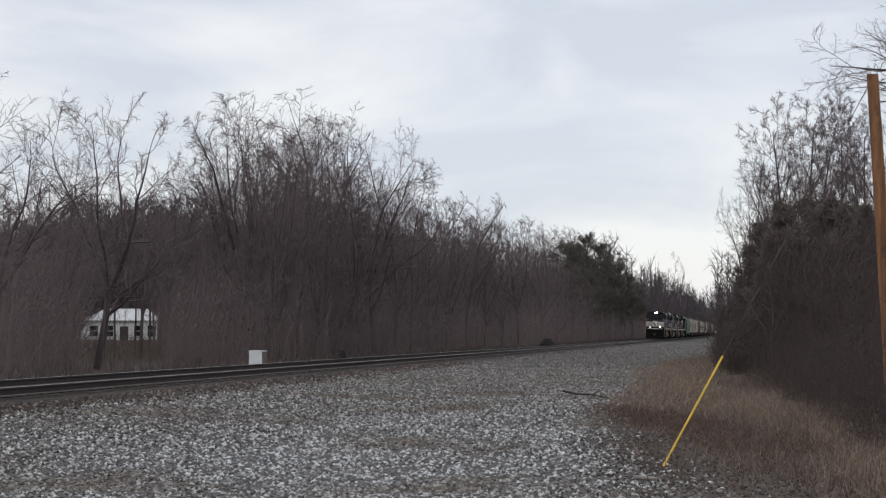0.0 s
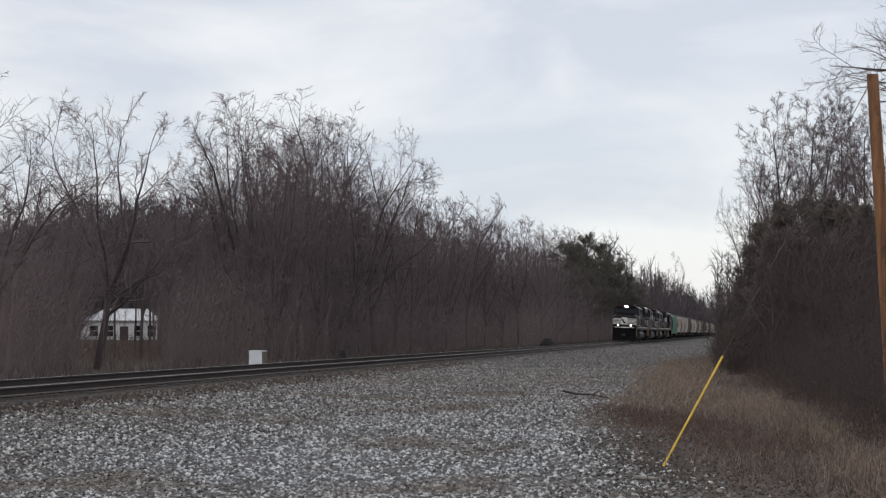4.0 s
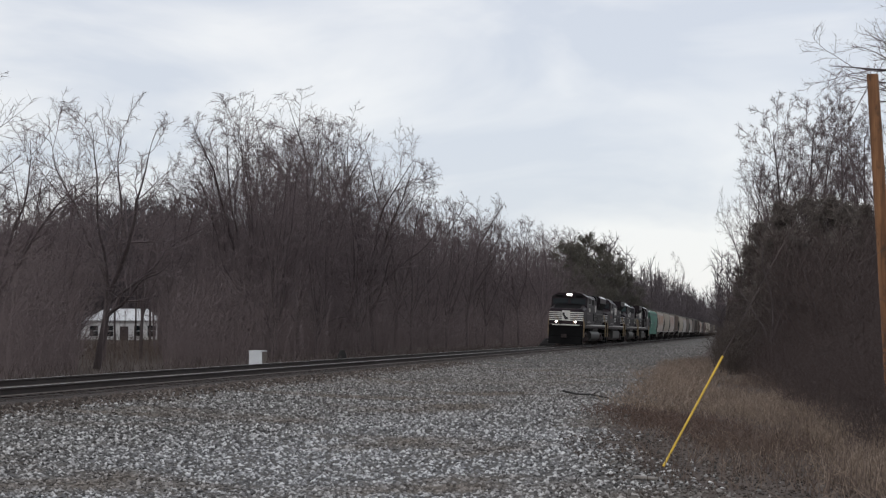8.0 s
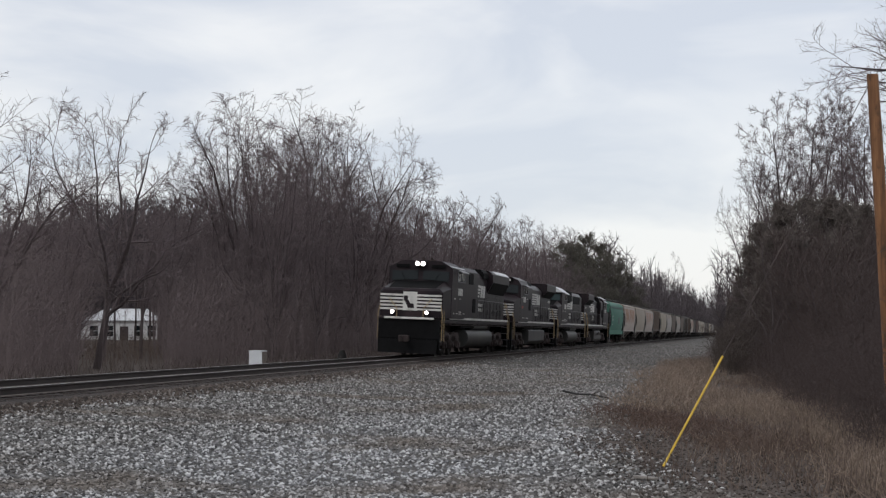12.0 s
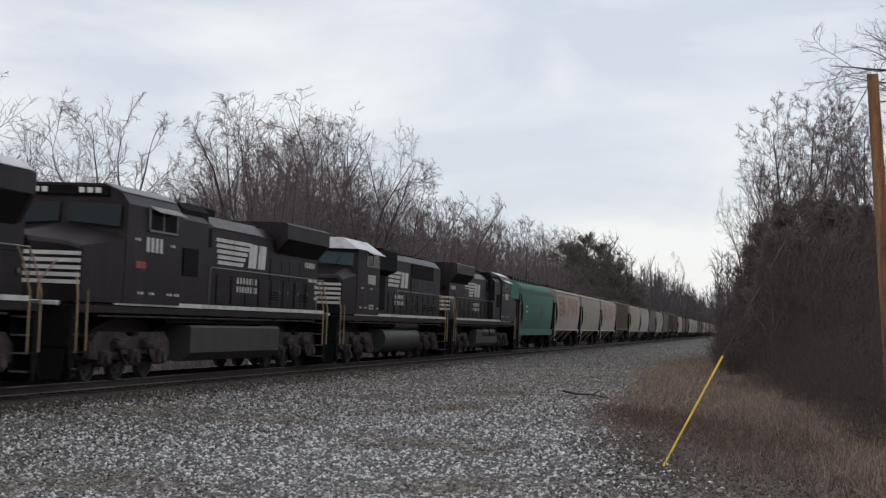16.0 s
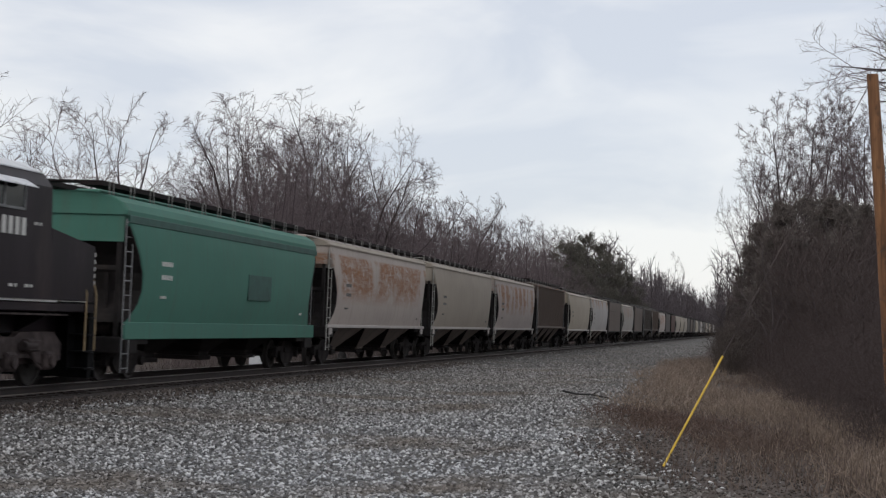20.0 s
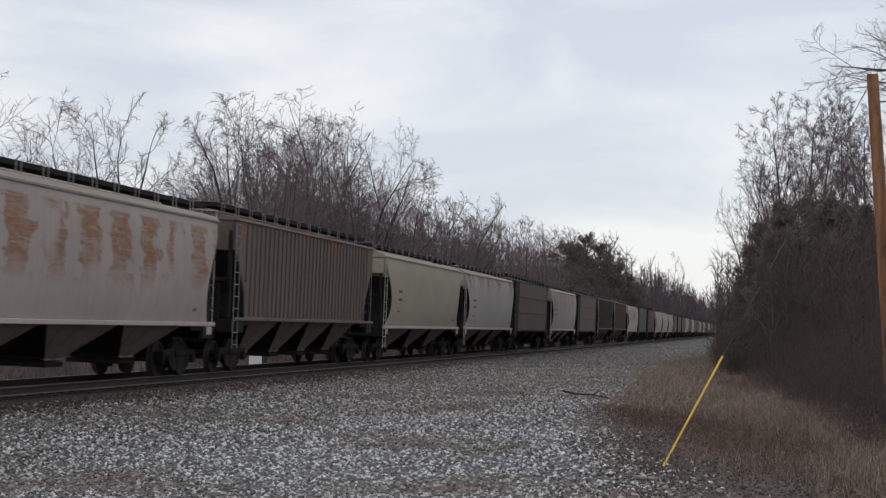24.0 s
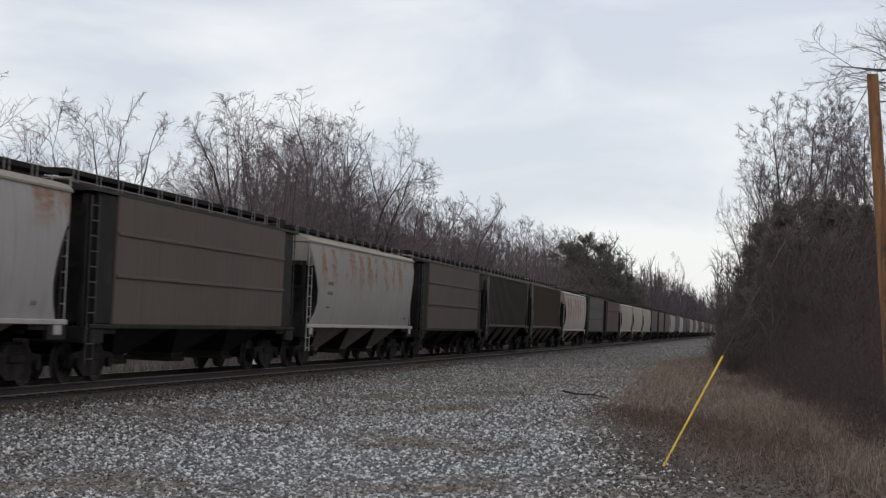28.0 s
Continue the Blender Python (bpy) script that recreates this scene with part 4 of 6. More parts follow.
def conifer(kind, x, y, top, turn, width, label, group="evergreens"):
    z = float(ground_z(x, y))
    s = (top - z) / 10.0
    pine = kind in ("pine", "pine_b")
    ob = thing("pine_tree" if pine else "cedar_tree", label, "pine" if pine else "cedar", group=group)
    part("trunk", CONIFERS[kind][0], M_BARK, ob)
    part("crown", CONIFERS[kind][1], M_NEEDLE if pine else M_CEDAR, ob)
    ob.matrix_basis = pose(x, y, z, 0, 0, turn) @ Matrix.Diagonal((s * width, s * width, s, 1))
    return ob


for px, py, x, w in ((1010, 424, -29.5, 0.75), (1041, 413, -28.5, 0.72), (1071, 434, -28.5, 0.75), (1090, 462, -29, 0.7), (1026, 446, -30, 0.8), (1056, 452, -29.5, 0.8),
                     (1078, 486, -28, 1.0), (1100, 484, -28, 1.0), (1120, 505, -27.5, 1.0), (1090, 520, -27, 1.1), (1062, 520, -27, 1.1)):
    y = across(px, x)
    conifer("pine" if int(px) % 2 else "pine_b", x, y, top_at(py, x, y), r_t.uniform(0, 360), w, "dark green pine at the edge of the woods")
for px, py, x, kind in ((985, 452, -26.5, "small_c"), (1012, 462, -26, "small"), (1040, 480, -26.5, "small_c"), (958, 440, -27, "small_b")):
    y = across(px, x)
    tree(kind, x, y, top_at(py, x, y), px, 1.0, "young bare tree in front of the pines")

# the thicket beside the grass: place across, top, y, width
for i, (px, py, y, w) in enumerate(((1306, 492, 116, 0.9), (1326, 432, 110, 1.0), (1344, 396, 104, 1.0), (1360, 420, 98, 1.0), (1288, 548, 124, 0.8))):
    x = -y * math.tan(ray_angle(px))
    conifer("cedar" if i % 2 else "cedar_b", x, y, top_at(py, x, y), r_t.uniform(0, 360), w, "dull dark cedar in the thicket beside the grass")
# cedars and vines that close the thicket below the trees
for i, (px, py, y, w) in enumerate(((1388, 362, 92, 1.25), (1428, 348, 88, 1.3), (1466, 352, 84, 1.3), (1502, 360, 80, 1.3), (1544, 366, 74, 1.3), (1410, 420, 80, 1.3), (1480, 430, 72, 1.3))):
    x = -y * math.tan(ray_angle(px))
    conifer("cedar" if i % 2 else "cedar_b", x, y, top_at(py, x, y), r_t.uniform(0, 360), w, "dull dark cedar overgrown with vines in the thicket")
RIGHT = [(1365, 400, 70, "small", 1.3, 0), (1420, 440, 60, "small_b", 1.4, 90), (1480, 455, 52, "small_c", 1.4, 10), (1540, 470, 46, "small", 1.4, 60),
         (1340, 252, 110, "spreading", 0.52, 100), (1322, 290, 114, "oak_b", 0.55, 30), (1392, 164, 112, "slim", 1.0, 0), (1424, 160, 106, "slim_b", 1.1, 70), (1408, 185, 116, "leaning", 0.55, 170), (1456, 168, 110, "slim", 1.1, 130), (1484, 164, 100, "slim_b", 1.1, 200), (1512, 170, 104, "slim", 1.1, 260), (1540, 186, 96, "slim_b", 1.1, 20),
         (1438, 210, 120, "small_c", 0.7, 45), (1500, 200, 118, "small_c", 0.8, 10), (1375, 260, 120, "slim", 1.2, 80), (1560, 200, 90, "small", 0.7, 300), (1590, 150, 92, "oak_b", 0.7, 0)]
for px, py, y, kind, w, turn in RIGHT:
    x = -y * math.tan(ray_angle(px))
    tree(kind, x, y, top_at(py, x, y), turn, w, "slim bare tree rising out of the thicket", M_THICKET if y < 75 else None, "trees behind the thicket")
# the tree that reaches in over the pole
tree("overhang", 7.7, 48.0, 12.4, 20, 1.35, "large bare tree reaching over the utility pole", group="trees behind the thicket")

gr = np.random.default_rng(61)
ry = 22 + 110 * gr.uniform(0, 1, 4800) ** 1.3
rx = 2.3 - 0.043 * ry + np.abs(gr.normal(0, 1.0, 4800)) * (0.6 + 0.02 * ry) * 1.6
brush("thicket_brush", "dark tangle of bare shrubs and vines beside the grass", M_THICKET, rx, ry, gr.uniform(0.6, 1.0, 4800) * np.interp(rx - (2.3 - 0.043 * ry), [0, 1, 4], [0.7, 2.0, 4.5]), 62, 0.0085, 8)
by = gr.uniform(66, 92, 420)
bx = -by * np.tan(YAW + np.arctan((784 - gr.normal(1300, 15, 420)) / 2900.0))
brush("dark_bush", "dark brown bare bush at the edge of the gravel", M_VERGE, bx, by, gr.uniform(0.9, 2.2, 420), 66, 0.014, 18)
ty = gr.uniform(44, 112, 620)
tx = 2.6 - 0.043 * ty + gr.uniform(0.3, 1.0, 620) * (2.5 + 0.055 * ty)
far_woods("thicket_saplings", "dense dark bare saplings of the thicket", tx, ty, (0.5 + 0.078 * ty) * gr.uniform(0.6, 1.0, 620), 65, M_THICKET)
fx = gr.uniform(6, 60, 320)
fy = gr.uniform(90, 420, 320)
far_woods("thicket_woods", "bare woods behind the thicket", fx, fy, gr.uniform(6, 9, 320), 63, M_FARTWIG)
fy = gr.uniform(125, 480, 260)
fx = -0.021 * fy + gr.uniform(0, 8, 260)
far_woods("lineside_woods", "bare trees along the line beyond the thicket", fx, fy, gr.uniform(5, 9, 260), 64, M_FARTWIG)


# ---------------------------------------------------------------- rolling stock: trucks
# All vehicles: y runs from the leading coupler (0) to the trailing one, x across, z up from the rail.
WHEELSETS = []          # (object, local pose, wheel radius)


def wheelset_mesh(r):
    mb = MB()
    mb.tube((-1.0, 0, 0), (1.0, 0, 0), 0.085, n=10)
    for s in (1, -1):
        n = 16
        ring = lambda x, q: [(x, q * math.cos(2 * math.pi * i / n), q * math.sin(2 * math.pi * i / n)) for i in range(n)]
        mb.loft([ring(s * 0.66, r + 0.03), ring(s * 0.69, r + 0.03), ring(s * 0.705, r), ring(s * 0.80, r - 0.008), ring(s * 0.80, r - 0.07), ring(s * 0.75, r - 0.09),
                 ring(s * 0.73, 0.16), ring(s * 0.80, 0.13), ring(s * 0.80, 0.0)], smooth=False)
        for i in range(4):      # lightening marks of the wheel's web
            a = i * math.pi / 2
            mb.tube((s * 0.745, 0.55 * r * math.cos(a), 0.55 * r * math.sin(a)), (s * 0.765, 0.55 * r * math.cos(a), 0.55 * r * math.sin(a)), 0.05, n=6)
    return mb


def freight_side_frame():
    mb = MB()
    prof = [(-1.2, 0.36), (-1.2, 0.66), (-0.62, 0.72), (-0.45, 0.86), (0.45, 0.86), (0.62, 0.72), (1.2, 0.66), (1.2, 0.36), (0.72, 0.36), (0.42, 0.17), (-0.42, 0.17), (-0.72, 0.36)]
    mb.prism_x(prof, 0.93, 1.05)
    for y in (-0.875, 0.875):
        mb.tube((1.03, y, 0.46), (1.14, y, 0.46), 0.115, n=10)
    for y in (-0.19, -0.06, 0.07, 0.2):
        mb.tube((1.0, y, 0.24), (1.0, y, 0.52), 0.055, n=8)
    mb.box(0.98, 1.10, -0.36, 0.36, 0.52, 0.66, 0.02)
    return mb


def loco_side_frame(ge):
    mb = MB()
    prof = [(-2.5, 0.55), (-2.5, 0.90), (-2.1, 1.14), (-0.5, 1.14), (-0.3, 1.04), (0.3, 1.04), (0.5, 1.14), (2.1, 1.14), (2.5, 0.90), (2.5, 0.55), (1.55, 0.48), (0.95, 0.62), (-0.95, 0.62), (-1.55, 0.48)]
    mb.prism_x(prof, 1.0, 1.14)
    for y in (-1.78, 0, 1.78):
        mb.box(1.02, 1.26, y - 0.22, y + 0.22, 0.36, 0.74, 0.05)
        mb.tube((1.2, y, 0.55), (1.32, y, 0.55), 0.13, n=10)
        if not ge:
            for dy in (-0.34, 0.34):
                mb.tube((1.16, y + dy, 0.45), (1.16, y + dy, 0.85), 0.085, n=8)
    for y in (-0.9, 0.9):
        mb.box(1.08, 1.3, y - 0.3, y + 0.3, 0.74, 1.0, 0.04)
        mb.tube((1.22, y - 0.42, 0.86), (1.22, y + 0.1, 0.86), 0.10, n=9)
        mb.path([(1.2, y, 0.75), (1.2, y + 0.25, 0.5), (1.2, y + 0.55, 0.38)], 0.035, 5)
    return mb


def truck(parent, y, axles, r, side, half, spin):
    """A truck with its side frames and wheelsets, under a vehicle."""
    bol = shared(("bolster", axles), lambda: MB().box(-0.95, 0.95, -half - 0.2, half + 0.2, 0.48, 0.62, 0.03).box(-1.0, 1.0, -0.28, 0.28, 0.6, 0.92, 0.05))
    steel = M_TRUCK if axles == 3 else M_TRUCK_DARK
    tr = part("truck", bol, steel, parent, at=pose(0, y, 0))
    for turn in (0, 180):
        part("side_frame", shared(("side_frame", axles, r), lambda: side(r > 0.52) if axles == 3 else side()), steel, tr, at=pose(0, 0, 0, 0, 0, turn))
    for i in range(axles):
        m = pose(0, (i - (axles - 1) / 2) * (1.78 if axles == 3 else 1.75), r)
        ws = part("wheelset", shared(("wheelset", r), lambda: wheelset_mesh(r)), M_WHEEL, tr, at=m)
        if spin:
            WHEELSETS.append((ws, m, r))
    return tr


def coupler(parent, y, facing):
    mb = MB().box(-0.10, 0.10, -0.65, 0.0, 0.72, 0.94, 0.02).box(-0.20, 0.20, -0.08, 0.24, 0.68, 0.98, 0.04).box(0.05, 0.22, 0.18, 0.36, 0.68, 0.98, 0.04)
    part("coupler", SHARED.setdefault("coupler", mb.mesh("coupler")), M_TRUCK, parent, at=pose(0, y + facing * 0.12, 0, 0, 0, 0 if facing > 0 else 180))


def ladder(mb, x, y, z0, z1, w=0.42, along="y", step=0.33, r=0.013):
    """A ladder of two rails and rungs, in the side plane (along y) or the end plane (along x)."""
    at = (lambda k, z: (x, y + k, z)) if along == "y" else (lambda k, z: (x + k, y, z))
    for k in (-w / 2, w / 2):
        mb.tube(at(k, z0), at(k, z1), r * 1.25, n=5)
    z = z0 + 0.1
    while z < z1:
        mb.tube(at(-w / 2, z), at(w / 2, z), r, n=5)
        z += step


# ---------------------------------------------------------------- covered hoppers
def hull_mesh(L, levels, corner=0.28, seg=5):
    """A car body as rounded rings stacked by height: levels of (z, half width, inset of the ends)."""
    mb = MB()
    rings = []
    for z, w, inset in levels:
        c = min(corner, w * 0.9)
        ring = []
        for sx, sy, a0 in ((1, 1, 0), (-1, 1, 90), (-1, -1, 180), (1, -1, 270)):
            for i in range(seg + 1):
                a = radians(a0 + 90 * i / seg)
                cx, cy = sx * (w - c), (L - inset - c) if sy > 0 else inset + c
                ring.append((cx + c * math.cos(a), cy + c * math.sin(a), z))
        rings.append(ring)
    return mb.loft(rings, smooth=len(levels) > 6)


DEEP = [(1.36, 1.42, 0.90), (1.55, 1.48, 1.12), (1.8, 1.54, 1.34), (2.1, 1.585, 1.46), (2.5, 1.61, 1.40), (2.9, 1.60, 1.18), (3.25, 1.575, 0.92), (3.55, 1.53, 0.70), (3.80, 1.47, 0.56)]
DEEP_ROOF = [(3.80, 1.50, 0.52), (3.90, 1.50, 0.52), (4.08, 1.40, 0.52), (4.22, 1.15, 0.52), (4.30, 0.75, 0.52), (4.33, 0.3, 0.55)]
ROUND = [(1.36, 1.42, 0.90), (1.55, 1.48, 1.12), (1.8, 1.54, 1.34), (2.1, 1.585, 1.46), (2.5, 1.61, 1.42), (2.9, 1.605, 1.22), (3.3, 1.585, 0.94), (3.65, 1.55, 0.72), (4.04, 1.47, 0.56)]
ROUND_ROOF = [(4.04, 1.51, 0.52), (4.09, 1.51, 0.52), (4.20, 1.38, 0.52), (4.28, 1.05, 0.52), (4.32, 0.7, 0.52), (4.33, 0.3, 0.55)]
FLAT = [(1.33, 1.50, 2.0), (3.9, 1.52, 2.0), (4.18, 1.52, 2.0)]
FLAT_ROOF = [(4.18, 1.53, 0.45), (4.26, 1.50, 0.45), (4.40, 0.75, 0.45), (4.42, 0.3, 0.5)]
RIB = [(1.55, 1.44, 1.75), (2.2, 1.44, 1.65), (2.9, 1.44, 1.15), (3.4, 1.44, 0.70), (4.22, 1.44, 0.55)]
RIB_ROOF = [(4.22, 1.50, 0.5), (4.30, 1.47, 0.5), (4.44, 0.7, 0.5), (4.46, 0.3, 0.55)]


def bay_mesh(top, half_top, half_bot, w=1.36):
    """One discharge bay: a funnel that narrows downward along the car, with its outlet gate."""
    mb = MB()
    ring = lambda z, h, q: [(-q, -h, z), (q, -h, z), (q, h, z), (-q, h, z)]
    mb.loft([ring(top, half_top, w), ring(0.58, half_bot, w * 0.46), ring(0.48, half_bot, w * 0.45)])
    mb.box(-0.68, 0.68, -half_bot - 0.1, half_bot + 0.1, 0.36, 0.47, 0.02)
    return mb


def bay_side_mesh(top, half_top, half_bot, w=1.36):
    """The side sheet of a bay, with its rolled lower edge."""
    face = lambda o: [(w + o, -half_top + 0.03, top), (w + o, half_top - 0.03, top), (w * 0.46 + o, half_bot + 0.04, 0.54), (w * 0.46 + o, -half_bot - 0.04, 0.54)]
    return MB().loft([face(0.006), face(0.024)]).box(w * 0.46, w * 0.46 + 0.045, -half_bot - 0.08, half_bot + 0.08, 0.50, 0.56, 0.01)


def hopper(kind, L, paint, label, spin, detail, seed, bay_paint=None):
    """A covered hopper car. kind: round, flat or rib; detail 2 near, 1 middle, 0 far."""
    r = random.Random(seed)
    car = thing("covered_hopper_car", label, "hopper car", group="covered hopper cars of the train")
    key = (kind, round(L, 1))
    levels, roof, sill_z = {"round": (ROUND, ROUND_ROOF, 1.30), "deep": (DEEP, DEEP_ROOF, 0.98), "flat": (FLAT, FLAT_ROOF, 1.22), "rib": (RIB, RIB_ROOF, 1.46)}[kind]
    corner = 0.05 if kind in ("flat",) else 0.10
    part("body", shared(("body", *key), lambda: hull_mesh(L, levels, corner)), paint, car)
    part("roof", shared(("roof", *key), lambda: hull_mesh(L, roof, 0.08)), P_END if kind == "flat" else paint if kind == "rib" or paint == P_GREEN else P_ROOF, car, "roof with a long hatch")
    top = roof[-1][0]
    # running board round the hatches, thickened to include its shadow, with its brackets
    walk_mb = lambda: [mb := MB(), [mb.box(x - 0.27, x + 0.27, 0.22, L - 0.22, top + 0.10, top + 0.21) for x in (-0.72, 0.72)], mb.box(-0.5, 0.5, 0.22, 0.7, top + 0.17, top + 0.21), mb.box(-0.5, 0.5, L - 0.7, L - 0.22, top + 0.17, top + 0.21)][0]
    part("running_board", shared(("running_board", *key), walk_mb), M_UNDER, car, "dark grating walkway along the roof, thickened for its shadow")
    bracket = lambda: MB().box(-0.010, 0.010, -0.135, -0.105, top - 0.20, top + 0.215).box(-0.010, 0.010, 0.105, 0.135, top - 0.20, top + 0.215).box(-0.010, 0.010, -0.135, 0.135, top + 0.205, top + 0.22)
    if detail > 1:
        for y in np.arange(0.75, L - 0.6, 1.28):
            for x in (0.995, -0.995):
                part("walkway_bracket", shared(("walkway_bracket", kind), bracket), M_BRACKET, car, "pale walkway bracket", at=pose(x, float(y), 0))
    for i in range(4 if detail else 1):
        n = 4 if detail else 1
        span = (L - 3.4) / n
        part("hatch", shared(("hatch", n, *key), lambda: MB().box(-0.33, 0.33, -span / 2 + 0.06, span / 2 - 0.06, top - 0.02, top + 0.13, 0.04)), paint, car, at=pose(0, 1.7 + span * (i + 0.5), 0))
    # side sills; on the round cars a highlight is painted in as paler colour
    deep = 0.40 if kind == "deep" else 0.11 if kind == "round" else 0.10
    for s in (1, -1):
        part("side_sill", shared(("side_sill", *key), lambda: MB().box(1.44, 1.53, 0.62, L - 0.62, sill_z, sill_z + deep, 0.015)), P_END if kind == "flat" else P_SILL if kind == "round" and paint not in (P_DARK,) else paint, car, at=pose(0, L if s < 0 else 0, 0, 0, 0, 0 if s > 0 else 180))
    # bays: the shadow between them is put into the funnels' dark colour
    bays = 4 if kind == "rib" else 3
    span = (L - 5.0) / bays
    for i in range(bays):
        at = pose(0, 2.5 + span * (i + 0.5), 0)
        bay = part("discharge_bay", shared(("discharge_bay", *key), lambda: bay_mesh(levels[0][0], span / 2 - 0.04, 0.38)), M_UNDER, car, "sloping discharge bay, dark for the shade between bays", at=at)
        if bay_paint:
            for turn in (0, 180):
                part("bay_side", shared(("bay_side", *key), lambda: bay_side_mesh(levels[0][0], span / 2 - 0.04, 0.38)), bay_paint, bay, "dusty painted side sheet", at=pose(0, 0, 0, 0, 0, turn))
    part("center_sill", shared(("center_sill", round(L, 1)), lambda: MB().box(-0.32, 0.32, 0.55, L - 0.55, 0.82, 1.18, 0.02)), M_UNDER, car)
    # the ends: platform, end posts, braces, ladder
    for turn in (0, 180):
        at = pose(0, L if turn else 0, 0, 0, 0, turn)
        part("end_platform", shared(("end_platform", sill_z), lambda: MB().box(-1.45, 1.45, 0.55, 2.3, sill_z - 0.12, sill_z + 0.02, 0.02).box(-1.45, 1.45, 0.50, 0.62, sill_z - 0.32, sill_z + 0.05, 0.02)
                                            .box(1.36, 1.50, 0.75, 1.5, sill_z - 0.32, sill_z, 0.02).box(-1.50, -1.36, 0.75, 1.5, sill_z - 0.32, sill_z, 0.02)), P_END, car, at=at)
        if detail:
            # dark sheet over the painted end: dirt plus painted shade of the recess
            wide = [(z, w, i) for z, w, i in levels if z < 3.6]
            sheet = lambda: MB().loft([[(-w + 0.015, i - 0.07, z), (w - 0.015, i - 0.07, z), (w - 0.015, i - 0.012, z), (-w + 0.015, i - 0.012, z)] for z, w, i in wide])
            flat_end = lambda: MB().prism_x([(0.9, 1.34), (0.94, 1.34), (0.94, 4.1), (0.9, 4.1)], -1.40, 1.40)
            part("slope_sheet", shared(("slope_sheet", kind), flat_end if kind == "flat" else sheet), P_END, car, "sloping end sheet, dark for dirt and the recess's shade", at=at)
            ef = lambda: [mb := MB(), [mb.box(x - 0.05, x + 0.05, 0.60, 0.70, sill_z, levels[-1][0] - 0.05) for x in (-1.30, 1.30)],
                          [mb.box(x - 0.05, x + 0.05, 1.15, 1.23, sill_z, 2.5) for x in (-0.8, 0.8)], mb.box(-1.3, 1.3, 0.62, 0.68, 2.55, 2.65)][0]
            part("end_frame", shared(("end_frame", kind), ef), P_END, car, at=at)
            part("ladder", shared(("ladder", kind), lambda: [mb := MB(), ladder(mb, 1.50, 0.72, sill_z - 0.75, levels[-1][0] - 0.1)][0]), M_STEP if kind == "round" else M_STANCHION if kind == "flat" else M_GREYRAIL, car, at=at)
            part("end_ladder", shared(("end_ladder", kind), lambda: [mb := MB(), ladder(mb, -1.15, 0.42, sill_z, levels[-1][0] + 0.35, 0.42, "x")][0]), M_STEP if kind == "round" else M_STANCHION if kind == "flat" else M_GREYRAIL, car, at=at)
            if detail > 1:
                part("air_reservoir", shared("car_air_reservoir", lambda: MB().tube((0.3, 1.25, sill_z + 0.25), (0.95, 1.25, sill_z + 0.25), 0.16, n=10)), M_TRUCK, car, at=at)
                part("brake_valve_box", shared("brake_valve_box", lambda: MB().box(-0.8, -0.2, 1.0, 1.3, sill_z + 0.1, sill_z + 0.45, 0.03)), M_TRUCK, car, at=at)
            if kind in ("round", "deep"):
                part("end_top_sheet", shared(("end_top_sheet", kind), lambda: MB().box(-1.42, 1.42, 0.57, 0.62, levels[-1][0] - 0.62, levels[-1][0], 0.01)), paint, car, "painted top sheet of the car end", at=at)
        coupler(car, L if turn else 0, 1 if turn else -1)
    if kind == "round" and detail:
        for y in (1.05, L - 1.05):
            for x in (1.47, -1.47):
                part("jacking_pad", shared("jacking_pad", lambda: MB().box(-0.05, 0.05, -0.20, 0.20, 1.08, 1.30, 0.02)), P_SILL, car, "pale jacking pad", at=pose(x, y, 0))
    # ribs and seams
    if kind == "rib" and detail:
        n = 34
        for i in range(n):
            y = 1.45 + (L - 2.9) * (i + 0.5) / n
            z0 = 1.60 if 1.98 < y < L - 1.98 else 2.55
            for x in (1.44, -1.49):
                part("rib", shared(("rib", z0), lambda: MB().box(0, 0.045, -0.03, 0.03, z0, 4.20, 0.01)), paint, car, at=pose(x, y, 0))
    if kind == "flat":
        for turn in (0, 180):
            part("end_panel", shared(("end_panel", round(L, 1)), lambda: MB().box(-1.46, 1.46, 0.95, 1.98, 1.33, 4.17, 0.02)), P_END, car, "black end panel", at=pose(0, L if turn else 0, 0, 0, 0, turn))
    if kind == "deep":
        for s in (1, -1):
            part("painted_patch", MB().box(s * 1.612 - 0.004, s * 1.612 + 0.006, 9.4, 11.6, 2.05, 2.75), simple("dark_green_patch_paint", (0.022, 0.078, 0.062), 0.6) if s > 0 else MATS["dark_green_patch_paint"], car, "dark green painted-out patch")
            part("eave_band", MB().box(s * 1.515 - 0.02, s * 1.515 + 0.02, 0.6, L - 0.6, 3.62, 3.80, 0.01), MATS["dark_green_patch_paint"], car, "dark green band below the roof")
    if kind == "flat" and detail:
        for z in (3.34, 2.40):
            for x in (1.515, -1.555):
                part("side_seam", shared(("side_seam", round(L, 1)), lambda: MB().box(0, 0.035, 2.02, L - 2.02, -0.04, 0.04, 0.01)), paint, car, at=pose(x, 0, z))
    for y in (1.95, L - 1.95):
        truck(car, y, 2, 0.457, freight_side_frame, 1.0, spin)
    if detail > 1:
        # unreadable stencils
        mk = M_WHITE if paint == P_GREEN else M_STENCIL
        if kind in ("round", "deep"):
            for y, z, w, h in ((2.6, 2.72, 0.75, 0.11), (2.6, 2.40, 0.75, 0.11), (2.6, 1.95, 0.45, 0.06), (L - 2.4, 1.68, 0.28, 0.12)):
                n = max(2, int(w / 0.11))
                width = round(w / n * 0.62, 3)
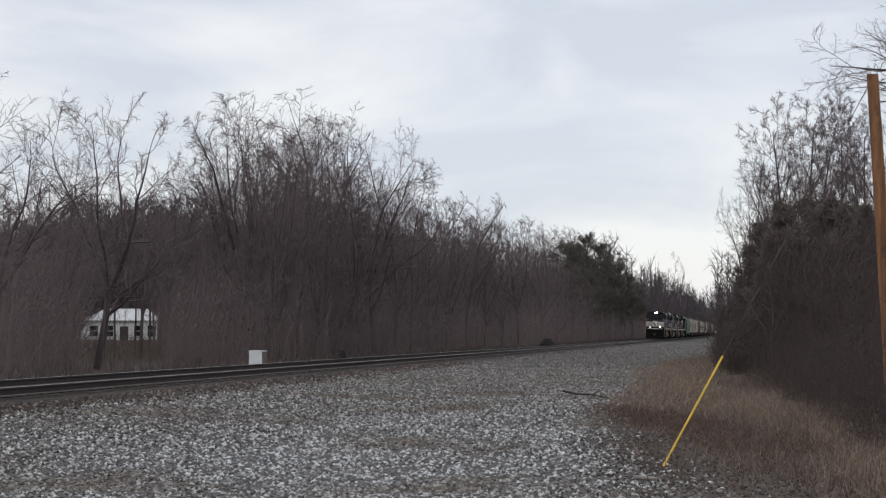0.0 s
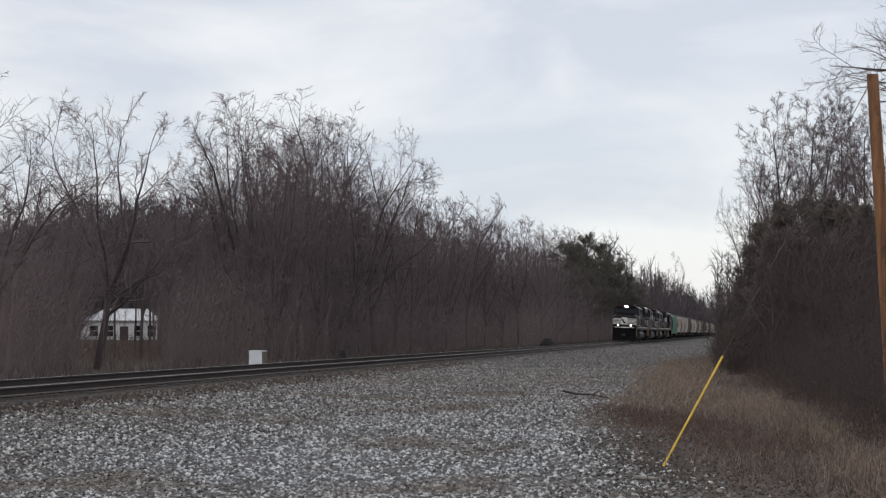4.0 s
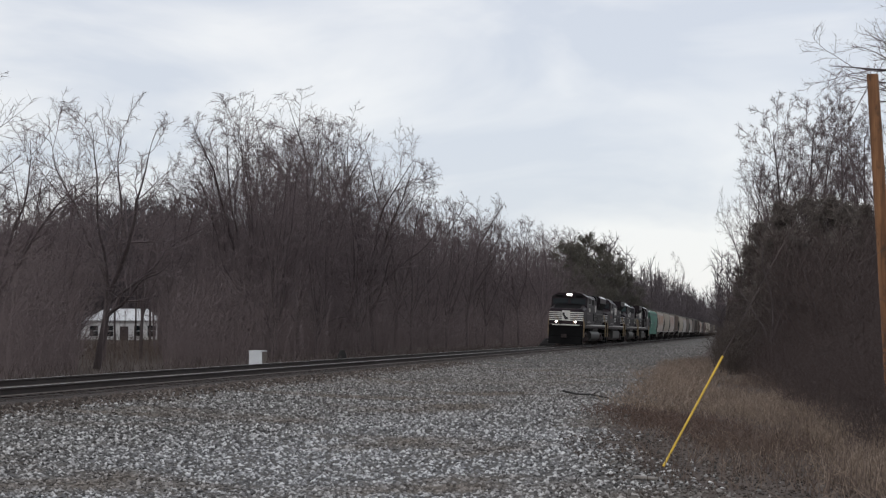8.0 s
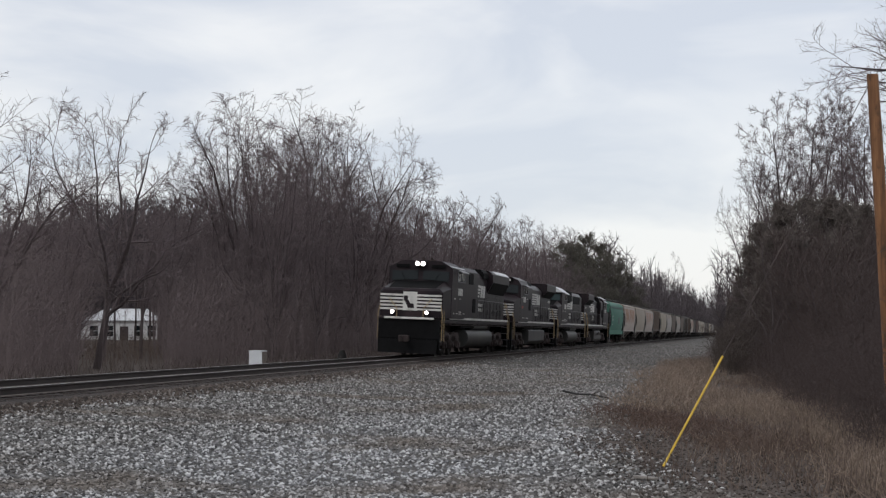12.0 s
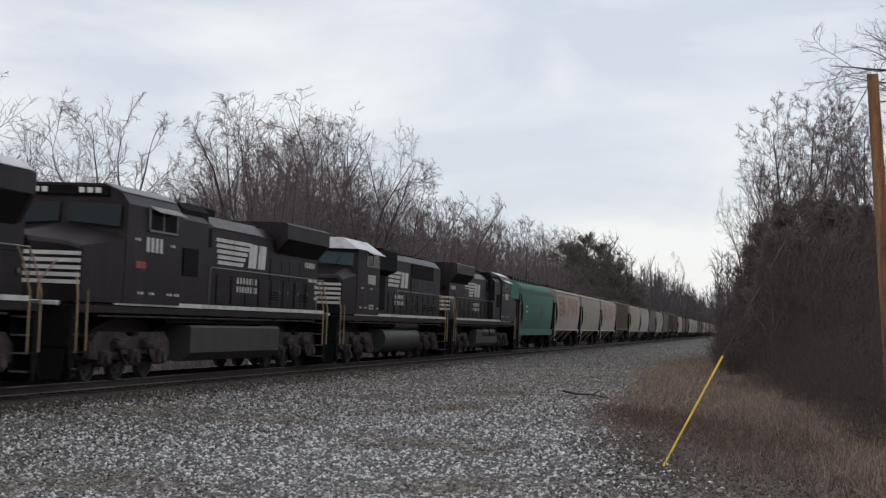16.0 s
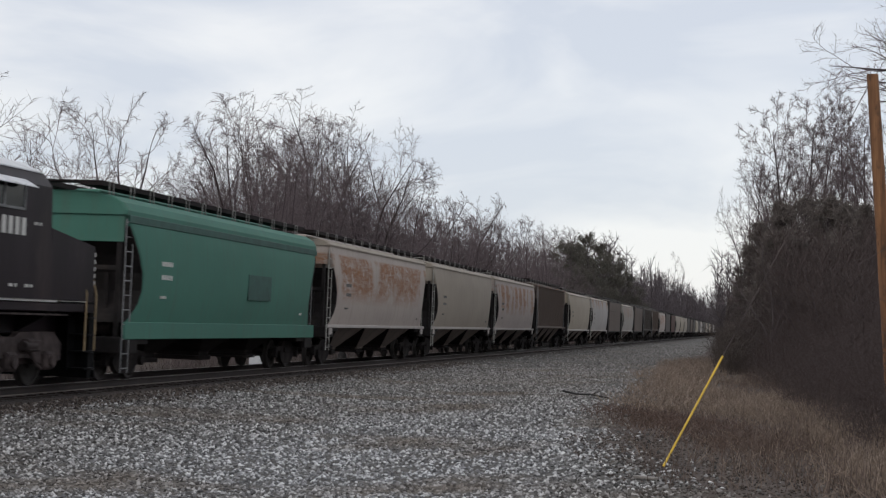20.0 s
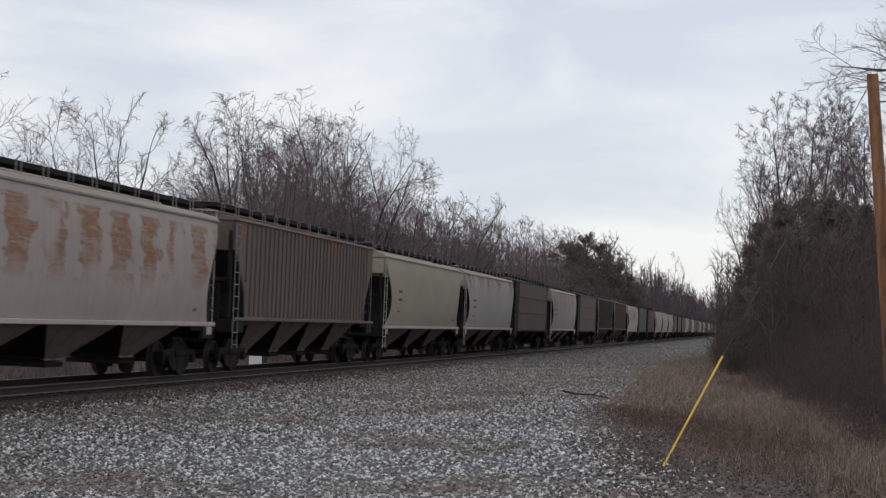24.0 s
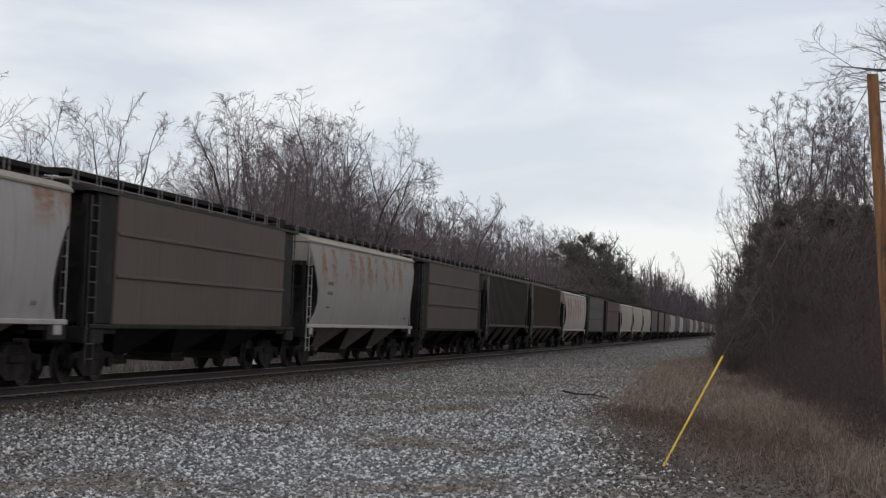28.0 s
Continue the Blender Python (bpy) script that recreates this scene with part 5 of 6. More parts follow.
                for i in range(n):
                    part("stencil_bar", shared(("stencil_bar", width, h), lambda: MB().box(0, 0.02, 0, width, 0, h)), mk, car, "faded stencil bar", at=pose(1.512 if z < 1.8 else 1.572 if z < 2.2 else 1.597, y + i * w / n, z))
    return car


# ---------------------------------------------------------------- locomotives
def lettering(parent, x, y0, z0, w, h, rows, fill=0.46):
    """Plain white bars in place of words."""
    for k, n in enumerate(rows):
        z = z0 - k * h * 1.45
        width = round(w / n * fill, 3)
        for i in range(n):
            part("letter_bar", shared(("letter_bar", width, h), lambda: MB().box(0, 0.012, 0, width, 0, h)), M_WHITE, parent, "white lettering bar", at=pose(x, y0 + w * i / n, z))


def small_stencils(parent, s, x, spots):
    """Pairs of tiny white stencil bars, too small to read."""
    for y, z in spots:
        for k in (0.0, 0.16, 0.26):
            part("stencil_bar", shared("small_stencil", lambda: MB().box(0, 0.010, 0, 0.07, 0, 0.06)), M_WHITE, parent, at=pose(x if s > 0 else -x - 0.010, y + k, z))


def slanted(mb, x, y0, y1, z0, z1, slant):
    mb.loft([[(x, y0, z0), (x, y1, z0), (x, y1 + slant, z1), (x, y0 + slant, z1)], [(x + 0.012, y0, z0), (x + 0.012, y1, z0), (x + 0.012, y1 + slant, z1), (x + 0.012, y0 + slant, z1)]])


def emblem(parent, x, y0, w, z0, h, stripes=4):
    """Speed stripes and two slanted blocks, as plain shapes; they read the same way on both sides."""
    far = x < 0

    def place(a, b, z, dz, slant):
        mb = MB()
        slanted(mb, x, y0 + w - b if far else y0 + a, y0 + w - a if far else y0 + b, z, z + dz, -slant if far else slant)
        return mb
    for i in range(stripes):
        mb = place(-0.05 * i, w * (0.50 + 0.04 * i), z0 + h * (i / stripes), h / stripes * 0.66, 0.05)
        part("emblem_stripe", mb, M_WHITE, parent, "white painted stripe")
    for a, b in ((0.61, 0.77), (0.81, 0.97)):
        part("emblem_block", place(w * a, w * b, z0, h * 0.90, 0.12), M_WHITE, parent, "white slanted block")


def nose_stripes(parent, y, w, z0, z1, n, wrap, emblem_plate):
    step = (z1 - z0) / n
    for i in range(n):
        z = z0 + step * i
        mb = MB().box(-w, w, y - 0.012, y, z, z + step * 0.55)
        for s in (1, -1):
            mb.box(s * w if s > 0 else -w - 0.012, w + 0.012 if s > 0 else -w, y, y + wrap, z, z + step * 0.55)
        part("nose_stripe", mb, M_WHITE, parent, "white stripe round the nose")
    if emblem_plate:
        plate = part("nose_emblem", MB().box(-0.36, 0.30, y - 0.022, y - 0.013, z0 - 0.02, z1 + 0.04), M_WHITE, parent, "white emblem panel with a dark shape")
        mb = MB()
        slanted(mb, 0, 0, 0.20, 0, 0.34, 0.16)
        slanted(mb, 0, -0.10, 0.06, 0.0, 0.20, 0.05)
        slanted(mb, 0, 0.20, 0.40, 0.32, 0.56, 0.02)
        ob = part("emblem_shape", mb, M_BLACK, plate, at=pose(-0.12, y - 0.030, z0 + 0.12, 0, 0, 90))
        ob.matrix_basis = pose(0.08, y - 0.024, z0 + 0.1, 0, 0, 90)


def flat_pane(s, y, slope, x0, x1, z):
    """One flat windscreen pane on the slope of the cab front."""
    quad = [(s * x0, y + (z[0] - 3.52) * slope, z[0]), (s * x1, y + (z[1] - 3.52) * slope, z[1]), (s * x1, y + (z[2] - 3.52) * slope, z[2]), (s * x0, y + (z[3] - 3.52) * slope, z[3])]
    return MB().loft([[(a, b + 0.03, c) for a, b, c in quad], quad])


def hood_profile(w, z0, z1, c=0.22):
    return [(-w, z0), (w, z0), (w, z1 - c), (w - c, z1), (-w + c, z1), (-w, z1 - c)]


def hood_details(parent, x, y0, y1, seed):
    """Louvres, latches and seams along the upper hood."""
    r = random.Random(seed)
    for s in (1, -1):
        y = y0
        while y < y1 - 0.8:
            w = r.choice((0.62, 0.9, 1.15))
            part("hood_panel", shared(("hood_panel", w), lambda: MB().box(-0.012, 0.012, 0.02, w - 0.02, 0, 0.62, 0.004)), M_BLACK, parent, at=pose(s * (x - 0.002), y, 3.68 - 0.95))
            if r.random() < 0.45:
                part("louvre", shared(("louvre", w), lambda: [mb := MB(), [mb.box(-0.02, 0.02, 0.08, w - 0.08, k * 0.07, k * 0.07 + 0.035) for k in range(4)]][0]), M_BLACK2, parent, at=pose(s * x, y, 2.1))
            part("latch", shared("hood_latch", lambda: MB().box(-0.02, 0.02, -0.03, 0.03, -0.05, 0.05, 0.008)), M_GREYRAIL, parent, at=pose(s * (x + 0.01), y + w - 0.1, 2.35))
            y += w


def handrail(parent, x, y0, y1, z_deck, z_rail, mat, step=1.32):
    n = max(1, round((y1 - y0) / step))
    for s in (1, -1):
        part("handrail", MB().path([(s * x, y0, z_deck), (s * x, y0 + 0.05, z_rail - 0.08), (s * x, y0 + 0.16, z_rail), (s * x, y1, z_rail)], 0.015), mat, parent)
        for i in range(n + 1):
            y = y0 + (y1 - y0) * i / n
            part("stanchion", shared(("stanchion", round(z_rail - z_deck, 2)), lambda: MB().tube((0, 0, 0), (0, 0, z_rail - z_deck), 0.013, n=5)), M_STANCHION, parent, at=pose(s * x, y, z_deck))


def end_steps(parent, y, facing):
    """Corner steps and the bent yellow end handrails at one end; facing -1 towards y = 0."""
    for s in (1, -1):
        mb = MB()
        for i in range(4):
            mb.box(s * 1.5 if s < 0 else 1.12, s * 1.12 if s < 0 else 1.5, -0.22, 0.22, 0.35 + i * 0.36, 0.38 + i * 0.36)
        mb.box(s * 1.10 - 0.01, s * 1.10 + 0.01, -0.24, 0.24, 0.32, 1.72)
        part("step_well", mb, M_BLACK2, parent, at=pose(0, y, 0))
        for i in range(4):
            part("step_edge", shared("step_edge", lambda: MB().box(-0.195, 0.195, -0.235, -0.215, -0.02, 0.02, 0.004)), M_ROOFGREY, parent, "worn grey step edge", at=pose(s * 1.315, y, 0.365 + i * 0.36))
        for k in (-0.26, 0.26):
            part("grab_rail", MB().path([(s * 1.50, y + k, 0.75), (s * 1.50, y + k, 1.95), (s * 1.38, y + k - facing * 0.1, 2.55), (s * 1.30, y + k - facing * 0.25, 2.85)], 0.022), M_YELLOWRAIL, parent, "yellow bent grab rail")
        part("grab_rail", MB().path([(s * 0.62, y + facing * 0.30, 1.3), (s * 0.62, y + facing * 0.30, 2.2), (s * 1.0, y + facing * 0.28, 2.65)], 0.02), M_YELLOWRAIL, parent, "yellow bent grab rail")


def lamp_pair(parent, name, x, y, z, mat, r=0.09):
    ob = part(name, MB().tube((x, y, z), (x, y - 0.10, z), r + 0.04, n=14), M_BLACK2, parent, "round lamp housing")
    part("lens", MB().tube((x, y - 0.10, z), (x, y - 0.115, z), r, n=16), mat, ob, "lit white lens")
    return ob


def truck_pair(ob, front, rear, spin=True):
    for y in (front, rear):
        truck(ob, y, 3, 0.533, loco_side_frame, 2.2, spin)


def underbody(ob, L, sill0=0.9):
    part("frame", MB().box(-1.48, 1.48, sill0, L - sill0, 1.56, 1.74, 0.02).box(-0.75, 0.75, sill0 + 0.3, L - sill0 - 0.3, 1.08, 1.56, 0.03), M_BLACK, ob)
    for s in (1, -1):        # cable trunking and piping hung below the deck
        part("cable_trunk", MB().box(s * 1.2 - 0.14, s * 1.2 + 0.14, 6.6, L - 6.6, 1.36, 1.54, 0.02), M_BLACK2, ob)
        part("air_pipe", MB().path([(s * 1.42, 2.2, 1.50), (s * 1.42, L - 2.2, 1.50)], 0.025), M_TRUCK, ob)
        for i in range(5):
            part("deck_bracket", shared("deck_bracket", lambda: MB().prism_y([(0, 1.56), (0.68, 1.56), (0.66, 1.48), (0.0, 1.12)], -0.03, 0.03)), M_BLACK2, ob, at=pose(s * 0.75, 3.2 + i * (L - 6.4) / 4, 0, 0, 0, 0 if s > 0 else 180))
    for s in (1, -1):
        n = 9
        for i in range(n):       # painted frame edge in short lengths between the steps
            y0, y1 = 2.9 + (L - 4.2) * i / n, 2.9 + (L - 4.2) * (i + 1) / n - 0.04
            part("frame_stripe", MB().box(1.482 if s > 0 else -1.50, 1.50 if s > 0 else -1.482, y0, y1, 1.755, 1.86), M_WHITE, ob, "white frame edge stripe")
        part("walkway", MB().box(s * 1.0 if s < 0 else 1.0, -1.0 if s < 0 else 1.48, 0.9, L - 0.9, 1.745, 1.775) if s > 0 else MB().box(-1.48, -1.0, 0.9, L - 0.9, 1.745, 1.775), M_BLACK2, ob)


def pilot(ob, y, facing):
    at = pose(0, y, 0, 0, 0, 0 if facing < 0 else 180)
    part("pilot", SHARED.setdefault("pilot", MB().prism_x([(0, 1.7), (-0.1, 0.85), (0.05, 0.16), (0.22, 0.16), (0.25, 1.7)], -1.42, 1.42).mesh("pilot")), M_BLACK2, ob, at=at)
    part("snow_plow", SHARED.setdefault("plow", MB().prism_x([(-0.14, 0.78), (-0.34, 0.16), (-0.28, 0.16), (-0.08, 0.78)], -1.36, 1.36).mesh("snow_plow")), M_BLACK2, ob, at=at)
    part("anticlimber", SHARED.setdefault("anticlimber", MB().box(-1.15, 1.15, -0.16, 0.0, 1.70, 1.80, 0.015).mesh("anticlimber")), M_WHITE, ob, "white edged anticlimber", at=at)


def emd(lead):
    """Six-axle diesel with a wide nose; lead: the leading one with flared radiators and a lit front, else the white-roofed one."""
    L = 22.67 if lead else 21.9
    name = "black freight locomotive leading the train, headlight and ditch lights lit" if lead else "black freight locomotive with a white cab roof"
    ob = thing("locomotive", name, "locomotive", group="locomotives of the train")
    underbody(ob, L)
    truck_pair(ob, 5.0 if lead else 4.9, 18.9 if lead else 17.9)
    for y, s in ((0.0, -1), (L, 1)):
        coupler(ob, y, s)
    pilot(ob, 0.78, -1)
    pilot(ob, L - 0.78, 1)
    end_steps(ob, 1.15, -1)
    end_steps(ob, L - 1.15, 1)
    # nose: a tapering wedge with chamfered sides
    ring = lambda y, w, z1, c: [(-w, y, 1.8), (w, y, 1.8), (w, y, z1 - c), (w - c, y, z1), (-w + c, y, z1), (-w, y, z1 - c)]
    part("nose", MB().loft([ring(0.95, 1.42, 3.02, 0.12), ring(1.05, 1.47, 3.12, 0.15), ring(2.2, 1.50, 3.36, 0.25), ring(2.9, 1.52, 3.48, 0.3)]), M_BLACK, ob)
    part("nose_top", MB().loft([[(-1.1, 1.15, 3.13), (1.1, 1.15, 3.13), (1.15, 2.85, 3.50), (-1.15, 2.85, 3.50)], [(-1.1, 1.15, 3.145), (1.1, 1.15, 3.145), (1.15, 2.85, 3.515), (-1.15, 2.85, 3.515)]]), M_BLACK2, ob)
    nose_stripes(ob, 0.945, 1.43, 2.12, 2.92, 5, 0.35, lead)
    # cab
    w = 1.53
    y0, y1 = 2.9, 6.5
    prof = [(-w, 1.8), (w, 1.8), (w, 4.15), (0.95, 4.48), (-0.95, 4.48), (-w, 4.15)]
    cab = part("cab", MB().loft([[(x, y0 + (0.0 if z < 3.5 else 0.16), z) for x, z in prof], [(x, y1, z) for x, z in prof]]), M_BLACK, ob, "full-width cab")
    if not lead:
        part("cab_roof", MB().loft([[(x, y0 - 0.1, z) for x, z in ((-1.56, 4.13), (1.56, 4.13), (0.98, 4.52), (-0.98, 4.52))], [(x, y1 + 0.1, z) for x, z in ((-1.56, 4.13), (1.56, 4.13), (0.98, 4.52), (-0.98, 4.52))]]), M_ROOFWHITE, ob, "white painted cab roof")
    else:
        part("cab_roof", MB().loft([[(x, y0 + 0.3, z) for x, z in ((0.6, 4.45), (1.50, 4.19), (1.50, 4.22), (0.6, 4.49))], [(x, y1, z) for x, z in ((0.6, 4.45), (1.50, 4.19), (1.50, 4.22), (0.6, 4.49))]]), M_ROOFWHITE, ob, "pale roof edge")
    for s in (1, -1):
        pane = part("windshield", flat_pane(s, 2.95, 0.12, 0.12, 1.36, (3.60, 3.52, 3.98, 4.02)), M_GLASS if lead else M_GLASS_T, ob, "tinted windshield")
        part("wiper", MB().path([(s * 0.7, 2.92, 3.55), (s * 0.9, 2.95, 3.9)], 0.01, 4), M_BLACK2, pane)
        win = part("side_window", MB().box(s * 1.535 - 0.012, s * 1.535 + 0.012, 4.35, 6.25, 3.60, 4.05), M_GLASS, ob, "dark side window")
        fr = MB()
        for a, b, c, d in ((4.30, 4.36, 3.55, 4.10), (6.24, 6.30, 3.55, 4.10), (5.25, 5.31, 3.55, 4.10), (4.30, 6.30, 3.55, 3.60), (4.30, 6.30, 4.05, 4.10)):
            fr.box(s * 1.55 - 0.015, s * 1.55 + 0.015, a, b, c, d)
        part("window_frame", fr, M_GREYRAIL, win, "grey window frame")
        part("sunshade", MB().prism_y([(s * 1.54, 4.14), (s * 1.78, 4.02), (s * 1.78, 4.00), (s * 1.54, 4.11)], 4.3, 6.3), M_ROOFWHITE if not lead else M_GREYRAIL, ob)
        lettering(ob, 1.532 if s > 0 else -1.544, 4.62, 2.92, 1.25, 0.34, (5,), 0.6)
        small_stencils(ob, s, 1.532, ((3.6, 2.72), (5.0, 2.72), (3.4, 2.02), (4.2, 2.02), (6.1, 2.02)))
        lettering(ob, 1.532 if s > 0 else -1.544, 4.9, 2.1, 0.8, 0.07, (3, 3))
        part("number_board", MB().box(s * 0.85 - 0.32, s * 0.85 + 0.32, 2.93, 3.02, 4.14, 4.30, 0.01), M_WHITE if not lead else M_BLACK2, ob, "number board")
    head = part("headlight_housing", MB().box(-0.28, 0.28, 2.80, 3.1, 4.18, 4.48, 0.04), M_BLACK, ob)
    if lead:
        for x in (-0.13, 0.13):
            part("light_hood", MB().tube((x, 2.80, 4.33), (x, 2.66, 4.33), 0.125, n=16, caps=False), M_BLACK2, head)
            part("headlight", MB().tube((x, 2.81, 4.33), (x, 2.78, 4.33), 0.095, n=16), M_HEAD, head, "lit headlight")
        for x in (-0.80, 0.80):
            lamp_pair(ob, "ditch_light", x, 0.80, 2.02, M_DITCH, 0.085)
    if lead:
        # tall electrical cabinet, hood and flared radiators
        part("cabinet", MB().prism_y(hood_profile(1.46, 1.78, 4.36, 0.2), 6.52, 10.7), M_BLACK, ob, "tall electrical cabinet")
        for s in (1, -1):
            part("cabinet_grille", MB().box(s * 1.47 - 0.015, s * 1.47 + 0.015, 7.9, 9.15, 3.55, 4.1), M_BLACK2, ob, "dark recessed grille")
            part("cabinet_panel", MB().box(s * 1.47 - 0.015, s * 1.47 + 0.015, 9.2, 10.0, 2.15, 2.85), M_BLACK2, ob)
            part("cabinet_door", MB().box(s * 1.47 - 0.01, s * 1.47 + 0.01, 6.6, 7.7, 1.95, 4.05, 0.004), M_BLACK, ob)
        part("hood", MB().prism_y(hood_profile(1.18, 1.78, 4.30, 0.25), 10.72, L - 1.1), M_BLACK, ob, "long engine hood")
        part("radiator_flare", MB().loft([[(x, y, z) for x, z in ((-1.19, 3.25), (1.19, 3.25), (1.5, 3.85), (1.5, 4.28), (1.25, 4.48), (-1.25, 4.48), (-1.5, 4.28), (-1.5, 3.85))] for y in (15.3, L - 1.35)]), M_BLACK, ob, "flared radiator section")
        for s in (1, -1):
            part("radiator_grille", MB().prism_y([(s * 1.21, 3.27), (s * 1.515, 3.86), (s * 1.53, 3.84), (s * 1.225, 3.24)], 15.5, L - 1.6), M_BLACK2, ob, "black radiator grille")
            part("roof_edge", MB().prism_y([(s * 1.27, 4.485), (s * 1.50, 4.30), (s * 1.51, 4.32), (s * 1.27, 4.51)], 16.4, L - 1.5), M_ROOFWHITE, ob, "pale roof edge")
        part("dynamic_brake", MB().prism_y(hood_profile(1.25, 4.0, 4.50, 0.2), 13.6, 15.3), M_BLACK2, ob)
        for y in (17.0, 18.6, 20.2):
            part("roof_fan", MB().tube((0, y, 4.45), (0, y, 4.58), 0.62, n=20), M_BLACK2, ob)
        hood_x = 1.195
    else:
        part("hood", MB().prism_y(hood_profile(1.12, 1.78, 4.32, 0.28), 6.52, L - 1.1), M_BLACK, ob, "long engine hood")
        for s in (1, -1):
            part("blower_duct", MB().loft([[(s * 1.1, y, 3.35), (s * 1.5, y, 3.55), (s * 1.5, y, 4.30), (s * 1.1, y, 4.36)] for y in (6.55, 9.6)]), M_BLACK2, ob, "black blower duct")
            part("radiator_grille", MB().box(s * 1.13 - 0.02, s * 1.13 + 0.02, 14.2, 19.0, 3.45, 4.05), M_BLACK2, ob, "black radiator grille")
            part("roof_edge", MB().prism_y([(s * 0.86, 4.325), (s * 1.12, 4.06), (s * 1.135, 4.07), (s * 0.87, 4.345)], 9.7, L - 1.5), M_ROOFGREY, ob, "grey roof edge")
        for y in (15.2, 17.0, 18.8):
            part("roof_fan", MB().tube((0, y, 4.3), (0, y, 4.46), 0.62, n=20), M_BLACK2, ob)
        part("dynamic_brake", MB().prism_y(hood_profile(0.9, 4.2, 4.5, 0.12), 10.0, 13.6), M_BLACK2, ob)
        for s in (1, -1):
            part("dark_panel", MB().box(s * 1.13 - 0.02, s * 1.13 + 0.02, 6.9, 9.2, 2.0, 3.34), M_BLACK2, ob, "blue-black recessed panel")
        hood_x = 1.135
    for s in (1, -1):
        n = 9
        for i in range(n):
            a = (11.0 if lead else 9.9) + i * (L - 12.6 if lead else L - 11.4) / n
            part("hood_door", MB().box(s * hood_x - 0.014, s * hood_x + 0.010, a, a + 0.95, 1.9, 2.72, 0.004), M_BLACK, ob)
        x = hood_x + 0.002 if s > 0 else -hood_x - 0.016
        emblem(ob, x, 10.8 if lead else 9.75, 3.8, 2.98, 0.70)
        lettering(ob, x + (0.014 if s > 0 else -0.014), 12.0 if lead else 11.0, 2.50, 1.9, 0.17, (7, 8))
    hood_details(ob, hood_x, 14.6 if lead else 14.2, L - 1.3, 3)
    handrail(ob, 1.46, 10.8 if lead else 9.9, L - 1.4, 1.78, 2.82, M_GREYRAIL)
    half = [(0.9, 0.34), (1.10, 0.38), (1.26, 0.46), (1.38, 0.58), (1.45, 0.74), (1.46, 0.94), (1.42, 1.10), (1.33, 1.22), (1.2, 1.28)]
    tank = half + [(-a, b) for a, b in reversed(half)]
    part("fuel_tank", MB().loft([[(x, y, z) for x, z in tank] for y in (8.2, 16.0 if lead else 14.9)], smooth=True), M_TANK, ob, "dusty grey fuel tank")
    for s in (1, -1):
        part("air_reservoir", MB().tube((s * 1.25, 10.2, 1.45), (s * 1.25, 14.6, 1.45), 0.16, n=12), M_TANK, ob)
    part("horn", MB().box(-0.3, 0.3, 5.0, 5.2, 4.48, 4.6, 0.02).tube((0.2, 5.0, 4.62), (0.2, 4.6, 4.62), 0.03, 0.08, 8).tube((-0.2, 5.0, 4.62), (-0.2, 4.6, 4.62), 0.03, 0.08, 8), M_TRUCK, ob)
    # tail end of the hood
    for i in range(4):
        part("tail_stripe", MB().box(-1.05, 1.05, L - 1.1, L - 1.088, 2.2 + i * 0.17, 2.29 + i * 0.17), M_WHITE, ob, "white stripe on the hood end")
    return ob, L


